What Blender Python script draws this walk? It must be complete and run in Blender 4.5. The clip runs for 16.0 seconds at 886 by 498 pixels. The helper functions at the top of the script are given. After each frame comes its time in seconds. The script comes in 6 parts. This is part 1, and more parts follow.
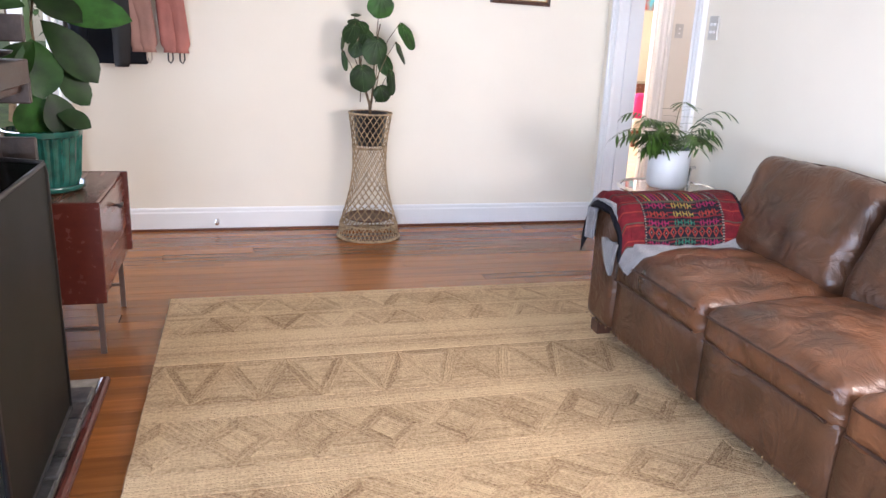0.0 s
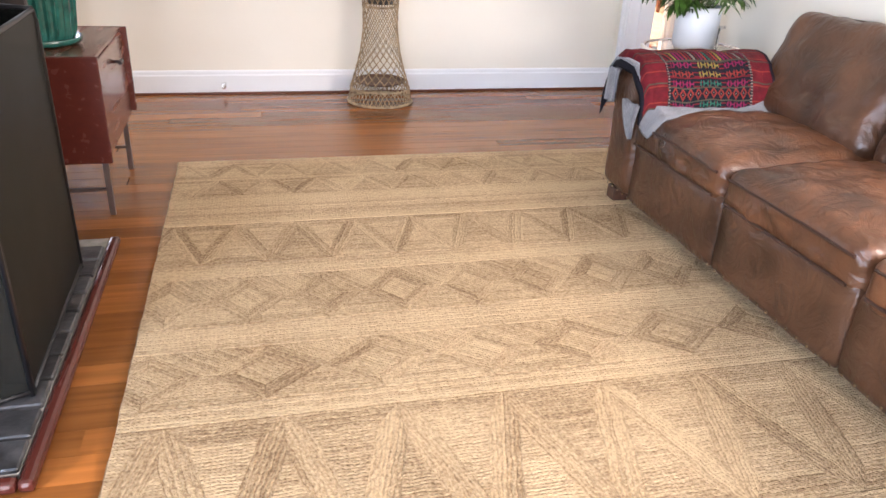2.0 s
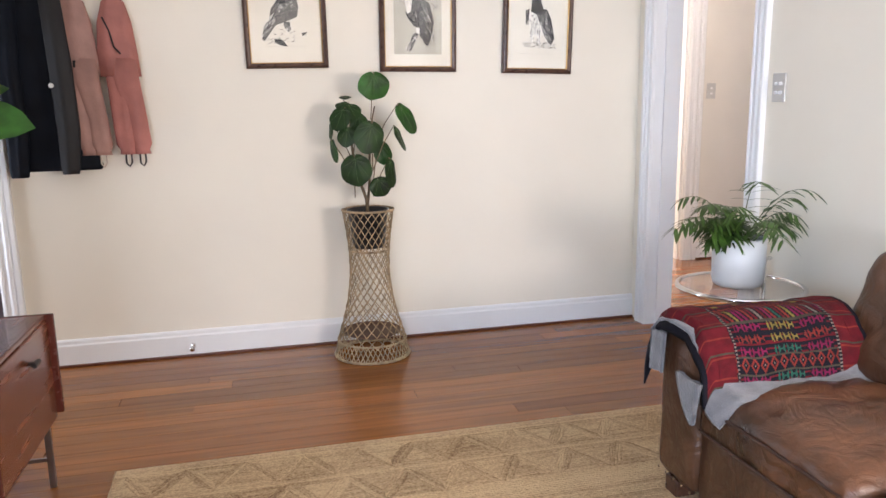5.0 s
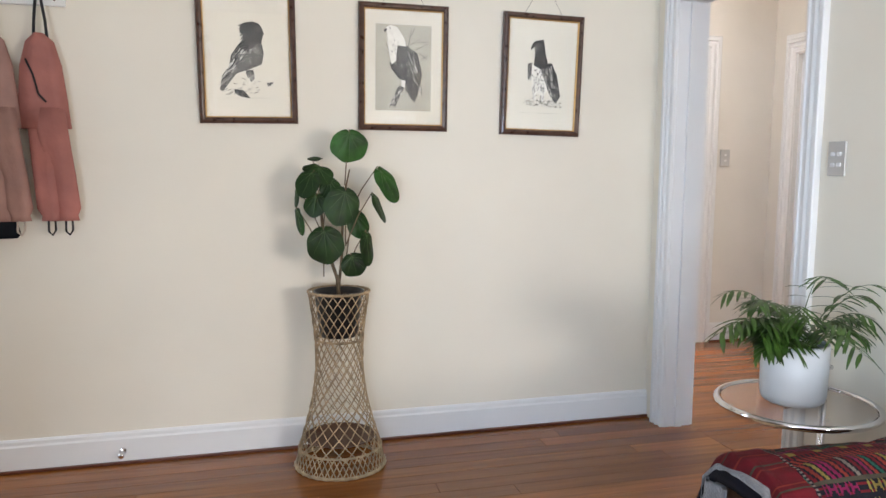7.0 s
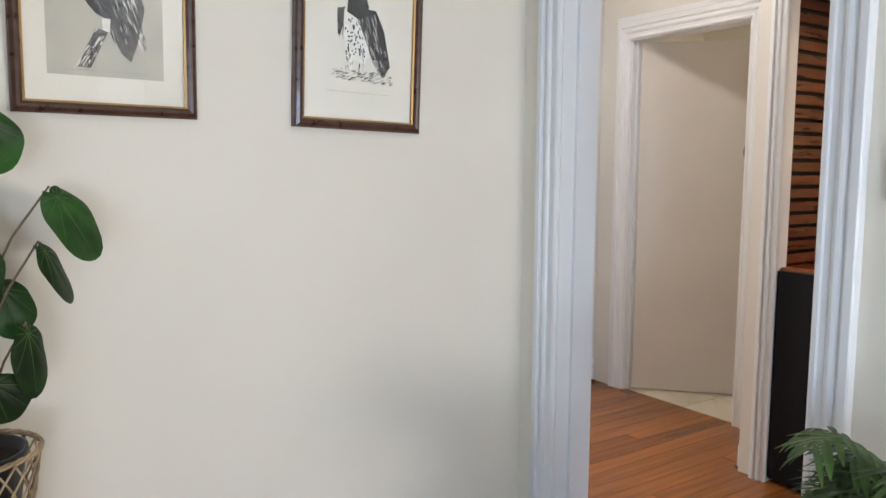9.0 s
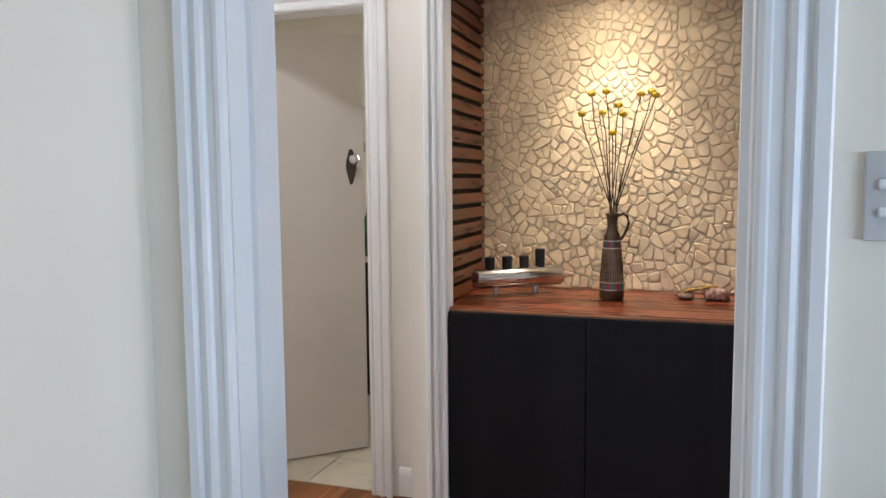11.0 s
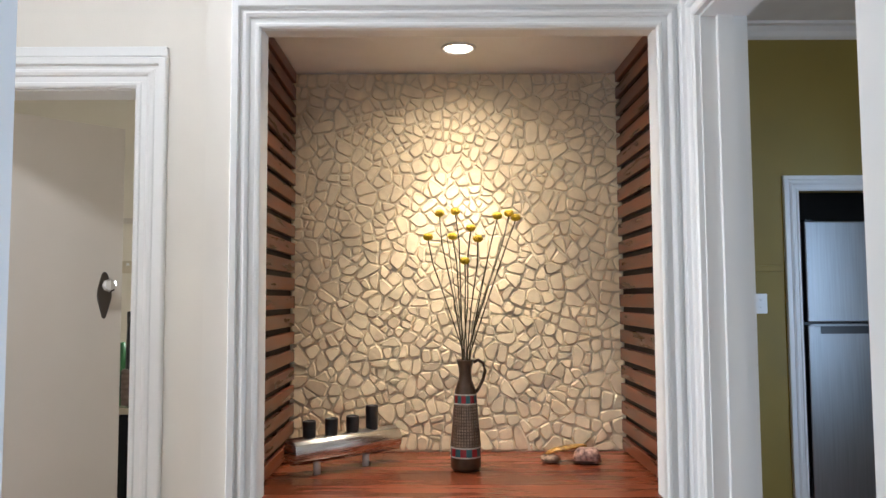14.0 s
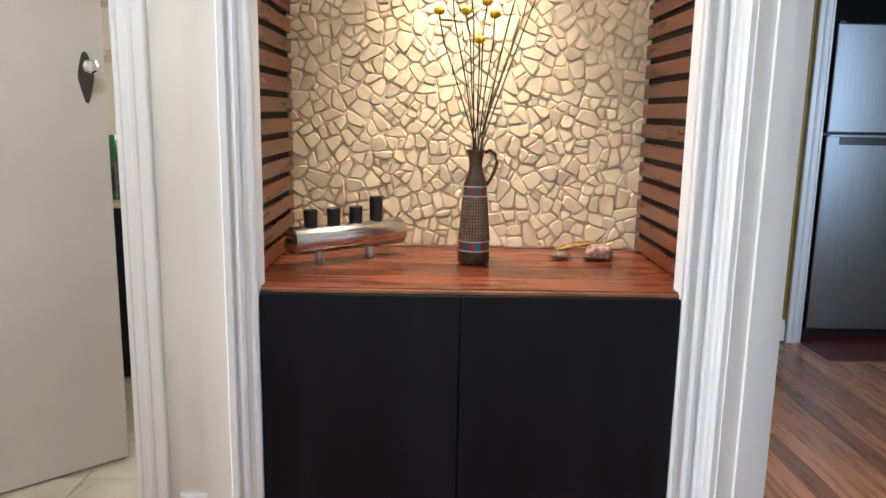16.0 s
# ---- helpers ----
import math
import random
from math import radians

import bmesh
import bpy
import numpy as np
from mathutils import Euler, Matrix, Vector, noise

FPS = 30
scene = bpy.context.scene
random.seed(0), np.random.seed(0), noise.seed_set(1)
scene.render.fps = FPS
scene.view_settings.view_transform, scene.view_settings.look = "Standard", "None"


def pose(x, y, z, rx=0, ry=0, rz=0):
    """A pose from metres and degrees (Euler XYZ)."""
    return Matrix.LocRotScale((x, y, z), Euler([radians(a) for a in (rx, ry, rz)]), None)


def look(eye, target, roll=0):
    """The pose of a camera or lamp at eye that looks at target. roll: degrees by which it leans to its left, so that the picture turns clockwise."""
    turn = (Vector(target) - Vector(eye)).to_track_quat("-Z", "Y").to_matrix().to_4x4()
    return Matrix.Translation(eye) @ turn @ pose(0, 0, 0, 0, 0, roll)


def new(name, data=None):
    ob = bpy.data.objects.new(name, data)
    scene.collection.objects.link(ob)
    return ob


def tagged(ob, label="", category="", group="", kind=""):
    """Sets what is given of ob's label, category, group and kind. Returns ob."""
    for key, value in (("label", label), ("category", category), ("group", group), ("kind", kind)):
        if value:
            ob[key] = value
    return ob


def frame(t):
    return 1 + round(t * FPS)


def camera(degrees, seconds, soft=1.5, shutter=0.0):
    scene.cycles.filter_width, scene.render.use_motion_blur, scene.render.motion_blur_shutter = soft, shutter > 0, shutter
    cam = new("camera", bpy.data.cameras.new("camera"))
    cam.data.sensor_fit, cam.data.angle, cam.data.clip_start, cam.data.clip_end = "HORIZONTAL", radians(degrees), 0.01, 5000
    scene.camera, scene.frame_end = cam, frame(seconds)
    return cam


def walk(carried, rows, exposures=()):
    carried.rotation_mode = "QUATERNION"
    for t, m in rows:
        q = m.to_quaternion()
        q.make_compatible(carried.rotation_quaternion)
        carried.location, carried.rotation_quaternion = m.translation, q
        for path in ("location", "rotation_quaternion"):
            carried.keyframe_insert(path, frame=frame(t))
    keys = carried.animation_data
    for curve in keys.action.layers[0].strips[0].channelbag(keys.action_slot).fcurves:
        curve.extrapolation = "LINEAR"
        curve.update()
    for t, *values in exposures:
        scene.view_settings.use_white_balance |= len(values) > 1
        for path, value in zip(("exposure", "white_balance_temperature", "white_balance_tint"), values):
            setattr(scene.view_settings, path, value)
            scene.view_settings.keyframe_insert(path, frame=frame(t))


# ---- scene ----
cam = camera(61.5, 16.0)
PATH = [
    (0, (0.395, 0.165, 1.21), (0.904, 2.018, 0.655), 2.6),
    (0.5, (0.396, 0.168, 1.182), (0.889, 1.987, 0.512), 3.2),
    (1, (0.396, 0.175, 1.157), (0.873, 1.954, 0.379), 3.5),
    (1.5, (0.402, 0.183, 1.135), (0.865, 1.935, 0.287), 3.3),
    (2, (0.418, 0.208, 1.14), (0.874, 1.953, 0.275), 2.8),
    (2.5, (0.483, 0.304, 1.154), (0.939, 2.073, 0.341), 2.1),
    (3, (0.566, 0.425, 1.175), (1.03, 2.234, 0.458), 1.2),
    (3.5, (0.592, 0.58, 1.203), (1.057, 2.43, 0.601), 0.4),
    (4, (0.582, 0.779, 1.246), (1.052, 2.655, 0.735), -0.4),
    (4.2, (0.582, 0.82, 1.244), (1.052, 2.704, 0.766), -0.6),
    (6.5, (0.7, 1.207, 1.272), (1.188, 3.127, 0.998), -0.4),
    (7, (0.752, 1.481, 1.278), (1.262, 3.401, 1.047), 0.3),
    (7.5, (0.79, 1.843, 1.293), (1.389, 3.74, 1.094), 0.7),
    (8, (0.906, 2.18, 1.286), (1.607, 4.043, 1.096), 0.7),
    (8.2, (0.945, 2.311, 1.287), (1.709, 4.15, 1.096), 0.6),
    (10.3, (1.377, 3.619, 1.314), (3.059, 4.678, 1.09), -0.2),
    (10.5, (1.422, 3.678, 1.308), (3.169, 4.629, 1.094), -0.4),
    (11, (1.597, 3.846, 1.321), (3.484, 4.481, 1.141), -0.5),
    (11.5, (1.74, 3.991, 1.339), (3.703, 4.359, 1.229), -0.8),
    (12, (1.839, 4.124, 1.36), (3.832, 4.289, 1.359), -0.7),
    (12.5, (1.913, 4.156, 1.385), (3.909, 4.215, 1.489), -0.8),
    (13, (2.021, 4.176, 1.397), (4.014, 4.18, 1.562), -0.8),
    (13.5, (2.082, 4.185, 1.388), (4.075, 4.179, 1.557), -0.5),
    (14, (2.134, 4.184, 1.378), (4.129, 4.173, 1.51), -0.3),
    (14.5, (2.195, 4.196, 1.379), (4.194, 4.178, 1.434), 0.0),
    (15, (2.276, 4.221, 1.368), (4.275, 4.196, 1.307), 0.5),
    (15.5, (2.295, 4.219, 1.333), (4.284, 4.194, 1.128), 0.8),
    (16, (2.275, 4.21, 1.302), (4.242, 4.194, 0.94), 1.0),
]
walk(cam, [(t, look(eye, target, roll)) for t, eye, target, roll in PATH],
     [(0, 0.23, 6350, 24), (1.5, 0.36, 6600, 23), (2.5, 0.38, 6650, 23), (4, 0.13, 6700, 23), (7, -0.25, 6550, 16), (8.2, -0.40, 6500, 15), (10.5, -0.40, 5900, 13),
      (12.5, -0.40, 5600, 10), (14, -0.32, 5600, 10), (15, -0.10, 5600, 10), (16, 0.06, 5600, 10)])

# ---- world, sun, large lights ----
world = bpy.data.worlds.new("world")
scene.world = world
world.use_nodes = True
wn = world.node_tree.nodes
sky = wn.new("ShaderNodeTexSky")
sky.sky_type = "NISHITA"
sky.sun_disc = False
sky.sun_elevation, sky.sun_rotation = radians(42), radians(215)
world.node_tree.links.new(sky.outputs[0], wn["Background"].inputs[0])
wn["Background"].inputs[1].default_value = 0.13

sun = new("sun", bpy.data.lights.new("sun", "SUN"))
sun.data.energy, sun.data.angle, sun.data.color = 3.0, radians(0.5), (1.0, 0.95, 0.86)
sun.matrix_world = look((-4, -6, 8), (2.4, 1.0, 0.0))


def window_light(name, at, target, w, h, watts, colour):
    lamp = new(name, bpy.data.lights.new(name, "AREA"))
    lamp.data.shape, lamp.data.size, lamp.data.size_y = "RECTANGLE", w, h
    lamp.data.energy, lamp.data.color = watts, colour
    lamp.matrix_world = look(at, target)
    return lamp


DAY = (0.74, 0.87, 1.0)
window_light("light_south_window", (-0.5, -2.96, 0.82), (-0.3, 0, 1.3), 1.2, 0.7, 168, DAY)
# unseen east window, added to throw the plant stand's shadow to the left
window_light("light_from_east", (2.66, 0.30, 1.22), (0.7, 4.0, 1.15), 1.1, 0.4, 92, (0.98, 0.94, 0.86))
window_light("light_west_window", (-1.55, -0.9, 1.5), (0, -0.9, 1.2), 1.1, 1.1, 170, (0.50, 0.73, 1.0))
window_light("light_glazed_door", (-1.05, 4.60, 1.1), (0.6, 3.6, 0.9), 0.35, 1.7, 17, DAY)
window_light("light_kitchen_window", (3.65, 1.07, 1.5), (4.6, 2.6, 0.6), 1.3, 1.1, 48, DAY)
window_light("light_hall_ceiling", (3.3, 5.15, 2.90), (3.3, 5.15, 0), 0.3, 0.3, 22, (1.0, 0.96, 0.92))
window_light("light_bedroom_window", (3.2, 9.5, 1.5), (3.2, 8, 1.2), 1.8, 1.3, 240, (1.0, 0.95, 0.88))
# fill lamp added to brighten the laundry, which has no known window
window_light("light_laundry_fill", (6.3, 5.3, 1.75), (5, 5.6, 1.4), 0.6, 0.6, 21, (1.0, 0.92, 0.82))

def downlight(name, watts, degrees, blend, target):
    """One lobe of the recessed lamp over the niche."""
    s = new(name, bpy.data.lights.new(name, "SPOT"))
    s.data.energy, s.data.color, s.data.spot_size, s.data.spot_blend = watts, (1.0, 0.80, 0.54), radians(degrees), blend
    s.data.shadow_soft_size = 0.03
    s.matrix_world = look((4.225, 4.125, 2.055), target)


downlight("light_niche_spill", 14, 165, 1.0, (4.225, 4.126, 0.9))
downlight("light_niche_beam", 6, 100, 1.0, (4.30, 4.125, 0.9))
downlight("light_niche_core", 68, 74, 1.0, (4.37, 4.125, 0.9))

# ---- materials ----
def sock(n, name):
    return n.inputs[name]


def mat(name, col, rough=0.5, metal=0.0, var=0.08, scale=6.0, bump=0.1, bscale=90.0, stretch=(1, 1, 1), rvar=0.1,
        coat=0.0, rnd=0.0, bdist=0.004, trans=0.0, spec=0.5, sheen=0.0, dark=None):
    """A surface with two scales of variation: broad tone and fine relief. rnd: how far objects differ from one another."""
    m = bpy.data.materials.new(name)
    m.use_nodes = True
    nt = m.node_tree
    N, L = nt.nodes, nt.links
    b = N["Principled BSDF"]
    tc = N.new("ShaderNodeTexCoord")
    mp = N.new("ShaderNodeMapping")
    mp.inputs["Scale"].default_value = stretch
    oi = N.new("ShaderNodeObjectInfo")
    off = N.new("ShaderNodeVectorMath")
    off.operation = "SCALE"
    off.inputs[0].default_value = (7.3, 11.1, 5.7)
    L.new(oi.outputs["Random"], off.inputs["Scale"])
    L.new(tc.outputs["Object"], mp.inputs["Vector"])
    if rnd:
        L.new(off.outputs[0], mp.inputs["Location"])
    n1 = N.new("ShaderNodeTexNoise")
    n1.inputs["Scale"].default_value, n1.inputs["Detail"].default_value = scale, 5
    L.new(mp.outputs[0], n1.inputs["Vector"])
    mix = N.new("ShaderNodeMix")
    mix.data_type = "RGBA"
    d = dark or tuple(c * (1 - 2.2 * var) for c in col)
    mix.inputs["A"].default_value = (*d, 1)
    mix.inputs["B"].default_value = (*(min(c * (1 + var), 1) for c in col), 1)
    rmp = N.new("ShaderNodeMapRange")
    rmp.inputs["From Min"].default_value, rmp.inputs["From Max"].default_value = 0.3, 0.68
    L.new(n1.outputs[0], rmp.inputs["Value"])
    L.new(rmp.outputs[0], mix.inputs["Factor"])
    out = mix.outputs["Result"]
    if rnd:
        hsv = N.new("ShaderNodeHueSaturation")
        mr = N.new("ShaderNodeMapRange")
        mr.inputs["To Min"].default_value, mr.inputs["To Max"].default_value = 1 - rnd, 1 + rnd
        L.new(oi.outputs["Random"], mr.inputs["Value"])
        L.new(mr.outputs[0], hsv.inputs["Value"])
        L.new(out, hsv.inputs["Color"])
        out = hsv.outputs[0]
    L.new(out, b.inputs["Base Color"])
    n2 = N.new("ShaderNodeTexNoise")
    n2.inputs["Scale"].default_value, n2.inputs["Detail"].default_value = bscale, 4
    L.new(mp.outputs[0], n2.inputs["Vector"])
    bp = N.new("ShaderNodeBump")
    bp.inputs["Strength"].default_value, bp.inputs["Distance"].default_value = bump, bdist
    L.new(n2.outputs[0], bp.inputs["Height"])
    L.new(bp.outputs[0], b.inputs["Normal"])
    r = N.new("ShaderNodeMapRange")
    r.inputs["To Min"].default_value, r.inputs["To Max"].default_value = max(rough - rvar, 0.02), min(rough + rvar, 1)
    L.new(n1.outputs[0], r.inputs["Value"])
    L.new(r.outputs[0], b.inputs["Roughness"])
    b.inputs["Metallic"].default_value = metal
    b.inputs["Coat Weight"].default_value = coat
    b.inputs["Transmission Weight"].default_value = trans
    b.inputs["Specular IOR Level"].default_value = spec
    b.inputs["Sheen Weight"].default_value = sheen
    return m


def glow(name, col, strength):
    m = bpy.data.materials.new(name)
    m.use_nodes = True
    b = m.node_tree.nodes["Principled BSDF"]
    b.inputs["Base Color"].default_value = (*col, 1)
    b.inputs["Emission Color"].default_value = (*col, 1)
    b.inputs["Emission Strength"].default_value = strength
    return m


def glass(name, tint=(1, 1, 1), rough=0.0):
    m = bpy.data.materials.new(name)
    m.use_nodes = True
    b = m.node_tree.nodes["Principled BSDF"]
    b.inputs["Base Color"].default_value = (*tint, 1)
    b.inputs["Transmission Weight"].default_value = 1
    b.inputs["Roughness"].default_value = rough
    b.inputs["IOR"].default_value = 1.45
    return m


M_wall = mat("cream_wall_paint", (0.78, 0.735, 0.63), 0.55, var=0.02, scale=1.5, bump=0.05, bscale=140)
M_hall = mat("hall_wall_paint", (0.72, 0.69, 0.63), 0.6, var=0.03, scale=2, bump=0.05, bscale=140)
M_olive = mat("olive_wall_paint", (0.255, 0.185, 0.035), 0.6, var=0.05, scale=2, bump=0.06, bscale=120)
M_white = mat("white_gloss_trim_paint", (0.76, 0.77, 0.77), 0.36, var=0.008, scale=7, bump=0.012, bscale=35, rvar=0.03)
M_ceil = mat("white_ceiling_paint", (0.80, 0.79, 0.77), 0.7, var=0.02, bump=0.03)
M_floorb = mat("polished_hardwood_board", (0.25, 0.086, 0.020), 0.24, var=0.12, scale=2.2, stretch=(0.8, 18, 18), bump=0.03,
               bscale=30, rvar=0.04, coat=0.12, rnd=0.26, spec=0.4)
M_kfloor = mat("kitchen_hardwood_board", (0.42, 0.17, 0.08), 0.28, var=0.16, scale=3.0, stretch=(1.0, 14, 14), bump=0.05,
               bscale=30, rvar=0.06, coat=0.2, rnd=0.42)
M_gap = mat("dark_floor_gap", (0.05, 0.018, 0.01), 0.5)
M_skirtwood = mat("dark_timber_bead", (0.11, 0.03, 0.015), 0.3, var=0.15, stretch=(1, 10, 10))
M_black = mat("charcoal_laminate_door", (0.0055, 0.006, 0.009), 0.5, var=0.2, scale=2.2, stretch=(6, 6, 0.5), bump=0.06, bscale=60, spec=0.22)
M_bench = mat("polished_red_timber_top", (0.20, 0.048, 0.018), 0.27, var=0.3, scale=3.2, stretch=(9, 1, 9), bump=0.05, bscale=25, coat=0.12)
M_slat = mat("stained_timber_slat", (0.145, 0.037, 0.014), 0.3, var=0.25, scale=6, stretch=(1, 8, 8), bump=0.08, bscale=40, rnd=0.15, coat=0.15)
# near-black that puts the shade inside hollows into the colour
M_dark = mat("cavity_shade", (0.01, 0.008, 0.008), 0.7)
M_grout = mat("cream_stone_grout", (0.80, 0.71, 0.54), 0.85, var=0.1, scale=12, bump=0.5, bscale=160)
M_stone = mat("tumbled_cream_stone", (0.73, 0.62, 0.44), 0.75, var=0.07, scale=18, bump=0.3, bscale=75, rnd=0.13, bdist=0.003)
M_chrome = mat("polished_chrome", (0.8, 0.8, 0.82), 0.08, 1.0, var=0.02, bump=0.0, rvar=0.03)
M_steel = mat("brushed_grey_steel", (0.25, 0.25, 0.255), 0.42, 1.0, var=0.05, scale=3, stretch=(30, 30, 1), bump=0.03, bscale=40)
M_glass = glass("clear_glass")
M_tile = mat("cream_floor_tile", (0.60, 0.53, 0.40), 0.3, var=0.06, scale=5, bump=0.04)


# ---- shapes ----
def link(name, bm, material, parent=None, label="", smooth=False):
    me = bpy.data.meshes.new(name)
    bmesh.ops.recalc_face_normals(bm, faces=bm.faces[:])
    if smooth:
        for f in bm.faces:
            f.smooth = True
    bm.to_mesh(me)
    bm.free()
    if material:
        me.materials.append(material)
    ob = new(name, me)
    if parent:
        ob.parent = parent
    if label:
        ob["label"] = label
    return ob


part = link


def box(bm, x0, x1, y0, y1, z0, z1, bev=0.0, seg=2):
    vs = [bm.verts.new((x, y, z)) for x in (x0, x1) for y in (y0, y1) for z in (z0, z1)]
    q = [(0, 1, 3, 2), (4, 6, 7, 5), (0, 4, 5, 1), (2, 3, 7, 6), (0, 2, 6, 4), (1, 5, 7, 3)]
    fs = [bm.faces.new([vs[i] for i in f]) for f in q]
    if bev:
        es = list({e for f in fs for e in f.edges})
        bmesh.ops.bevel(bm, geom=es, offset=bev, segments=seg, affect="EDGES", profile=0.5)
    return vs


def boxes(*bs, bev=0.0):
    bm = bmesh.new()
    for b in bs:
        t = bmesh.new()
        box(t, *b, bev=bev)
        me = bpy.data.meshes.new("t")
        t.to_mesh(me)
        bm.from_mesh(me)
        bpy.data.meshes.remove(me)
        t.free()
    return bm


def lathe(prof, n=32, bm=None, cx=0.0, cy=0.0):
    """A turned body from (radius, height) pairs."""
    bm = bm or bmesh.new()
    rings = []
    for r, z in prof:
        if r < 1e-5:
            rings.append([bm.verts.new((cx, cy, z))])
        else:
            rings.append([bm.verts.new((cx + r * math.cos(2 * math.pi * i / n), cy + r * math.sin(2 * math.pi * i / n), z)) for i in range(n)])
    for a, b in zip(rings, rings[1:]):
        for i in range(n):
            j = (i + 1) % n
            if len(a) == 1 and len(b) > 1:
                bm.faces.new((a[0], b[i], b[j]))
            elif len(b) == 1 and len(a) > 1:
                bm.faces.new((a[i], b[0], a[j]))
            elif len(a) > 1:
                bm.faces.new((a[i], b[i], b[j], a[j]))
    return bm


def tube(bm, pts, r, n=6, r2=None, closed=False):
    """A round bar along points; r2: radius at the end."""
    pts = [Vector(p) for p in pts]
    rings = []
    up = Vector((0.13, 0.21, 1)).normalized()
    cnt = len(pts)
    for k, p in enumerate(pts):
        a = pts[(k - 1) % cnt] if (closed or k > 0) else p
        b = pts[(k + 1) % cnt] if (closed or k < cnt - 1) else p
        t = (b - a).normalized()
        s = t.cross(up)
        if s.length < 0.05:
            s = t.cross(Vector((1, 0, 0)))
        s.normalize()
        u = s.cross(t)
        rr = r if r2 is None else r + (r2 - r) * k / max(cnt - 1, 1)
        rings.append([bm.verts.new(p + (s * math.cos(2 * math.pi * i / n) + u * math.sin(2 * math.pi * i / n)) * rr) for i in range(n)])
    pairs = list(zip(rings, rings[1:])) + ([(rings[-1], rings[0])] if closed else [])
    for a, b in pairs:
        for i in range(n):
            j = (i + 1) % n
            bm.faces.new((a[i], a[j], b[j], b[i]))
    if not closed:
        bm.faces.new(rings[0][::-1])
        bm.faces.new(rings[-1])
    return bm


def wall(name, axis, a, b, lo, hi, z1, holes=(), material=None, z0=0.0):
    """A wall from a to b along the axis, lo to hi across it, with holes (from, to, bottom, top)."""
    bm = bmesh.new()
    cut = [a]
    for h in sorted(holes):
        cut += [h[0], h[1]]
    cut.append(b)
    def put(p, q, s, t):
        if q - p > 1e-4 and t - s > 1e-4:
            if axis == "x":
                box(bm, p, q, lo, hi, s, t)
            else:
                box(bm, lo, hi, p, q, s, t)
    for i in range(0, len(cut), 2):
        put(cut[i], cut[i + 1], z0, z1)
    for h in sorted(holes):
        put(h[0], h[1], z0, h[2])
        put(h[0], h[1], h[3], z1)
    return tagged(link(name, bm, material or M_wall), kind="structure")


MOULD = [(0, 0), (0, 0.016), (0.006, 0.020), (0.014, 0.020), (0.018, 0.015), (0.034, 0.015), (0.038, 0.021), (0.046, 0.024),
         (0.054, 0.021), (0.058, 0.016), (0.066, 0.016), (0.070, 0.026), (0.088, 0.026), (0.092, 0.022), (0.092, 0)]


def casing(name, along, at, side, u0, u1, zt, prof=MOULD, width=None, z0=0.0):
    """A door casing round an opening, mitred: along 'x' or 'y', on the plane at, proud towards side."""
    k = 1 if width is None else width / prof[-1][0]
    bm = bmesh.new()
    rows = []
    for o, d in prof:
        o *= k
        line = []
        for u, z in ((u0 - o, z0), (u0 - o, zt + o), (u1 + o, zt + o), (u1 + o, z0)):
            v = at + side * d
            line.append(bm.verts.new((u, v, z) if along == "x" else (v, u, z)))
        rows.append(line)
    n = len(rows)
    for i in range(n):
        a, b = rows[i], rows[(i + 1) % n]
        for j in range(3):
            bm.faces.new((a[j], b[j], b[j + 1], a[j + 1]))
    bm.faces.new([r[0] for r in rows])
    bm.faces.new([r[3] for r in rows])
    return tagged(link(name, bm, M_white), kind="structure")


def lining(name, along, lo, hi, u0, u1, zt, t=0.018):
    """The timber lining of a door opening."""
    bm = bmesh.new()
    for u in ((u0, u0 + t), (u1 - t, u1)):
        box(bm, *((u[0], u[1], lo, hi) if along == "x" else (lo, hi, u[0], u[1])), 0, zt)
    box(bm, *((u0 + t, u1 - t, lo, hi) if along == "x" else (lo, hi, u0 + t, u1 - t)), zt - t, zt)
    mid = (lo + hi) / 2
    s = 0.018
    for u in ((u0 + t, u0 + t + 0.012), (u1 - t - 0.012, u1 - t)):
        box(bm, *((u[0], u[1], mid - s, mid + s) if along == "x" else (mid - s, mid + s, u[0], u[1])), 0, zt - t)
    return tagged(link(name, bm, M_white), kind="structure")


# ---- structure ----
H = 3.0
XE, XE2 = 2.70, 2.84
YN, YN2 = 4.78, 4.90
# living room
wall("wall_north", "x", -1.72, XE, YN, YN2, H, [(-1.50, -0.62, 0, 2.05)])
# the opening from -0.60 to 0.85 is the added, unseen east window
wall("wall_east", "y", -3.0, YN2, XE, XE2, H, [(-0.60, 0.85, 1.0, 2.1), (3.768, 4.60, 0, 2.02)])
wall("wall_west", "y", -3.0, YN, -1.72, -1.60, H, [(-1.65, -0.15, 0.8, 2.2)])
wall("wall_south", "x", -1.72, XE2, -3.12, -3.0, H, [(-1.1, 0.40, 0.8, 2.75)])
# hall
wall("wall_hall_north", "x", XE2, 4.41, 6.10, 6.20, H, [(3.06, 3.84, 0, 2.03)], M_hall)
wall("wall_hall_east", "y", 4.745, 6.20, 4.41, 4.51, H, [(5.11, 5.87, 0, 2.03)], M_hall)
wall("wall_hall_west", "y", YN2, 6.20, XE, XE2, H, (), M_hall)
wall("wall_hall_south", "x", XE2, 4.62, 3.475, 3.575, H, [(3.02, 3.815, 0, 2.03)], M_hall)
# niche block: cheeks, back and head
wall("wall_niche_side", "x", 3.91, 4.41, 4.65, 4.745, H, (), M_hall)
wall("wall_niche_south", "x", 3.91, 4.56, 3.575, 3.605, H, (), M_hall)
wall("wall_niche_back", "y", 3.605, 4.65, 4.475, 4.56, H, (), M_grout)
wall("wall_niche_head", "y", 3.605, 4.65, 3.91, 3.97, H, (), M_hall, z0=2.035)
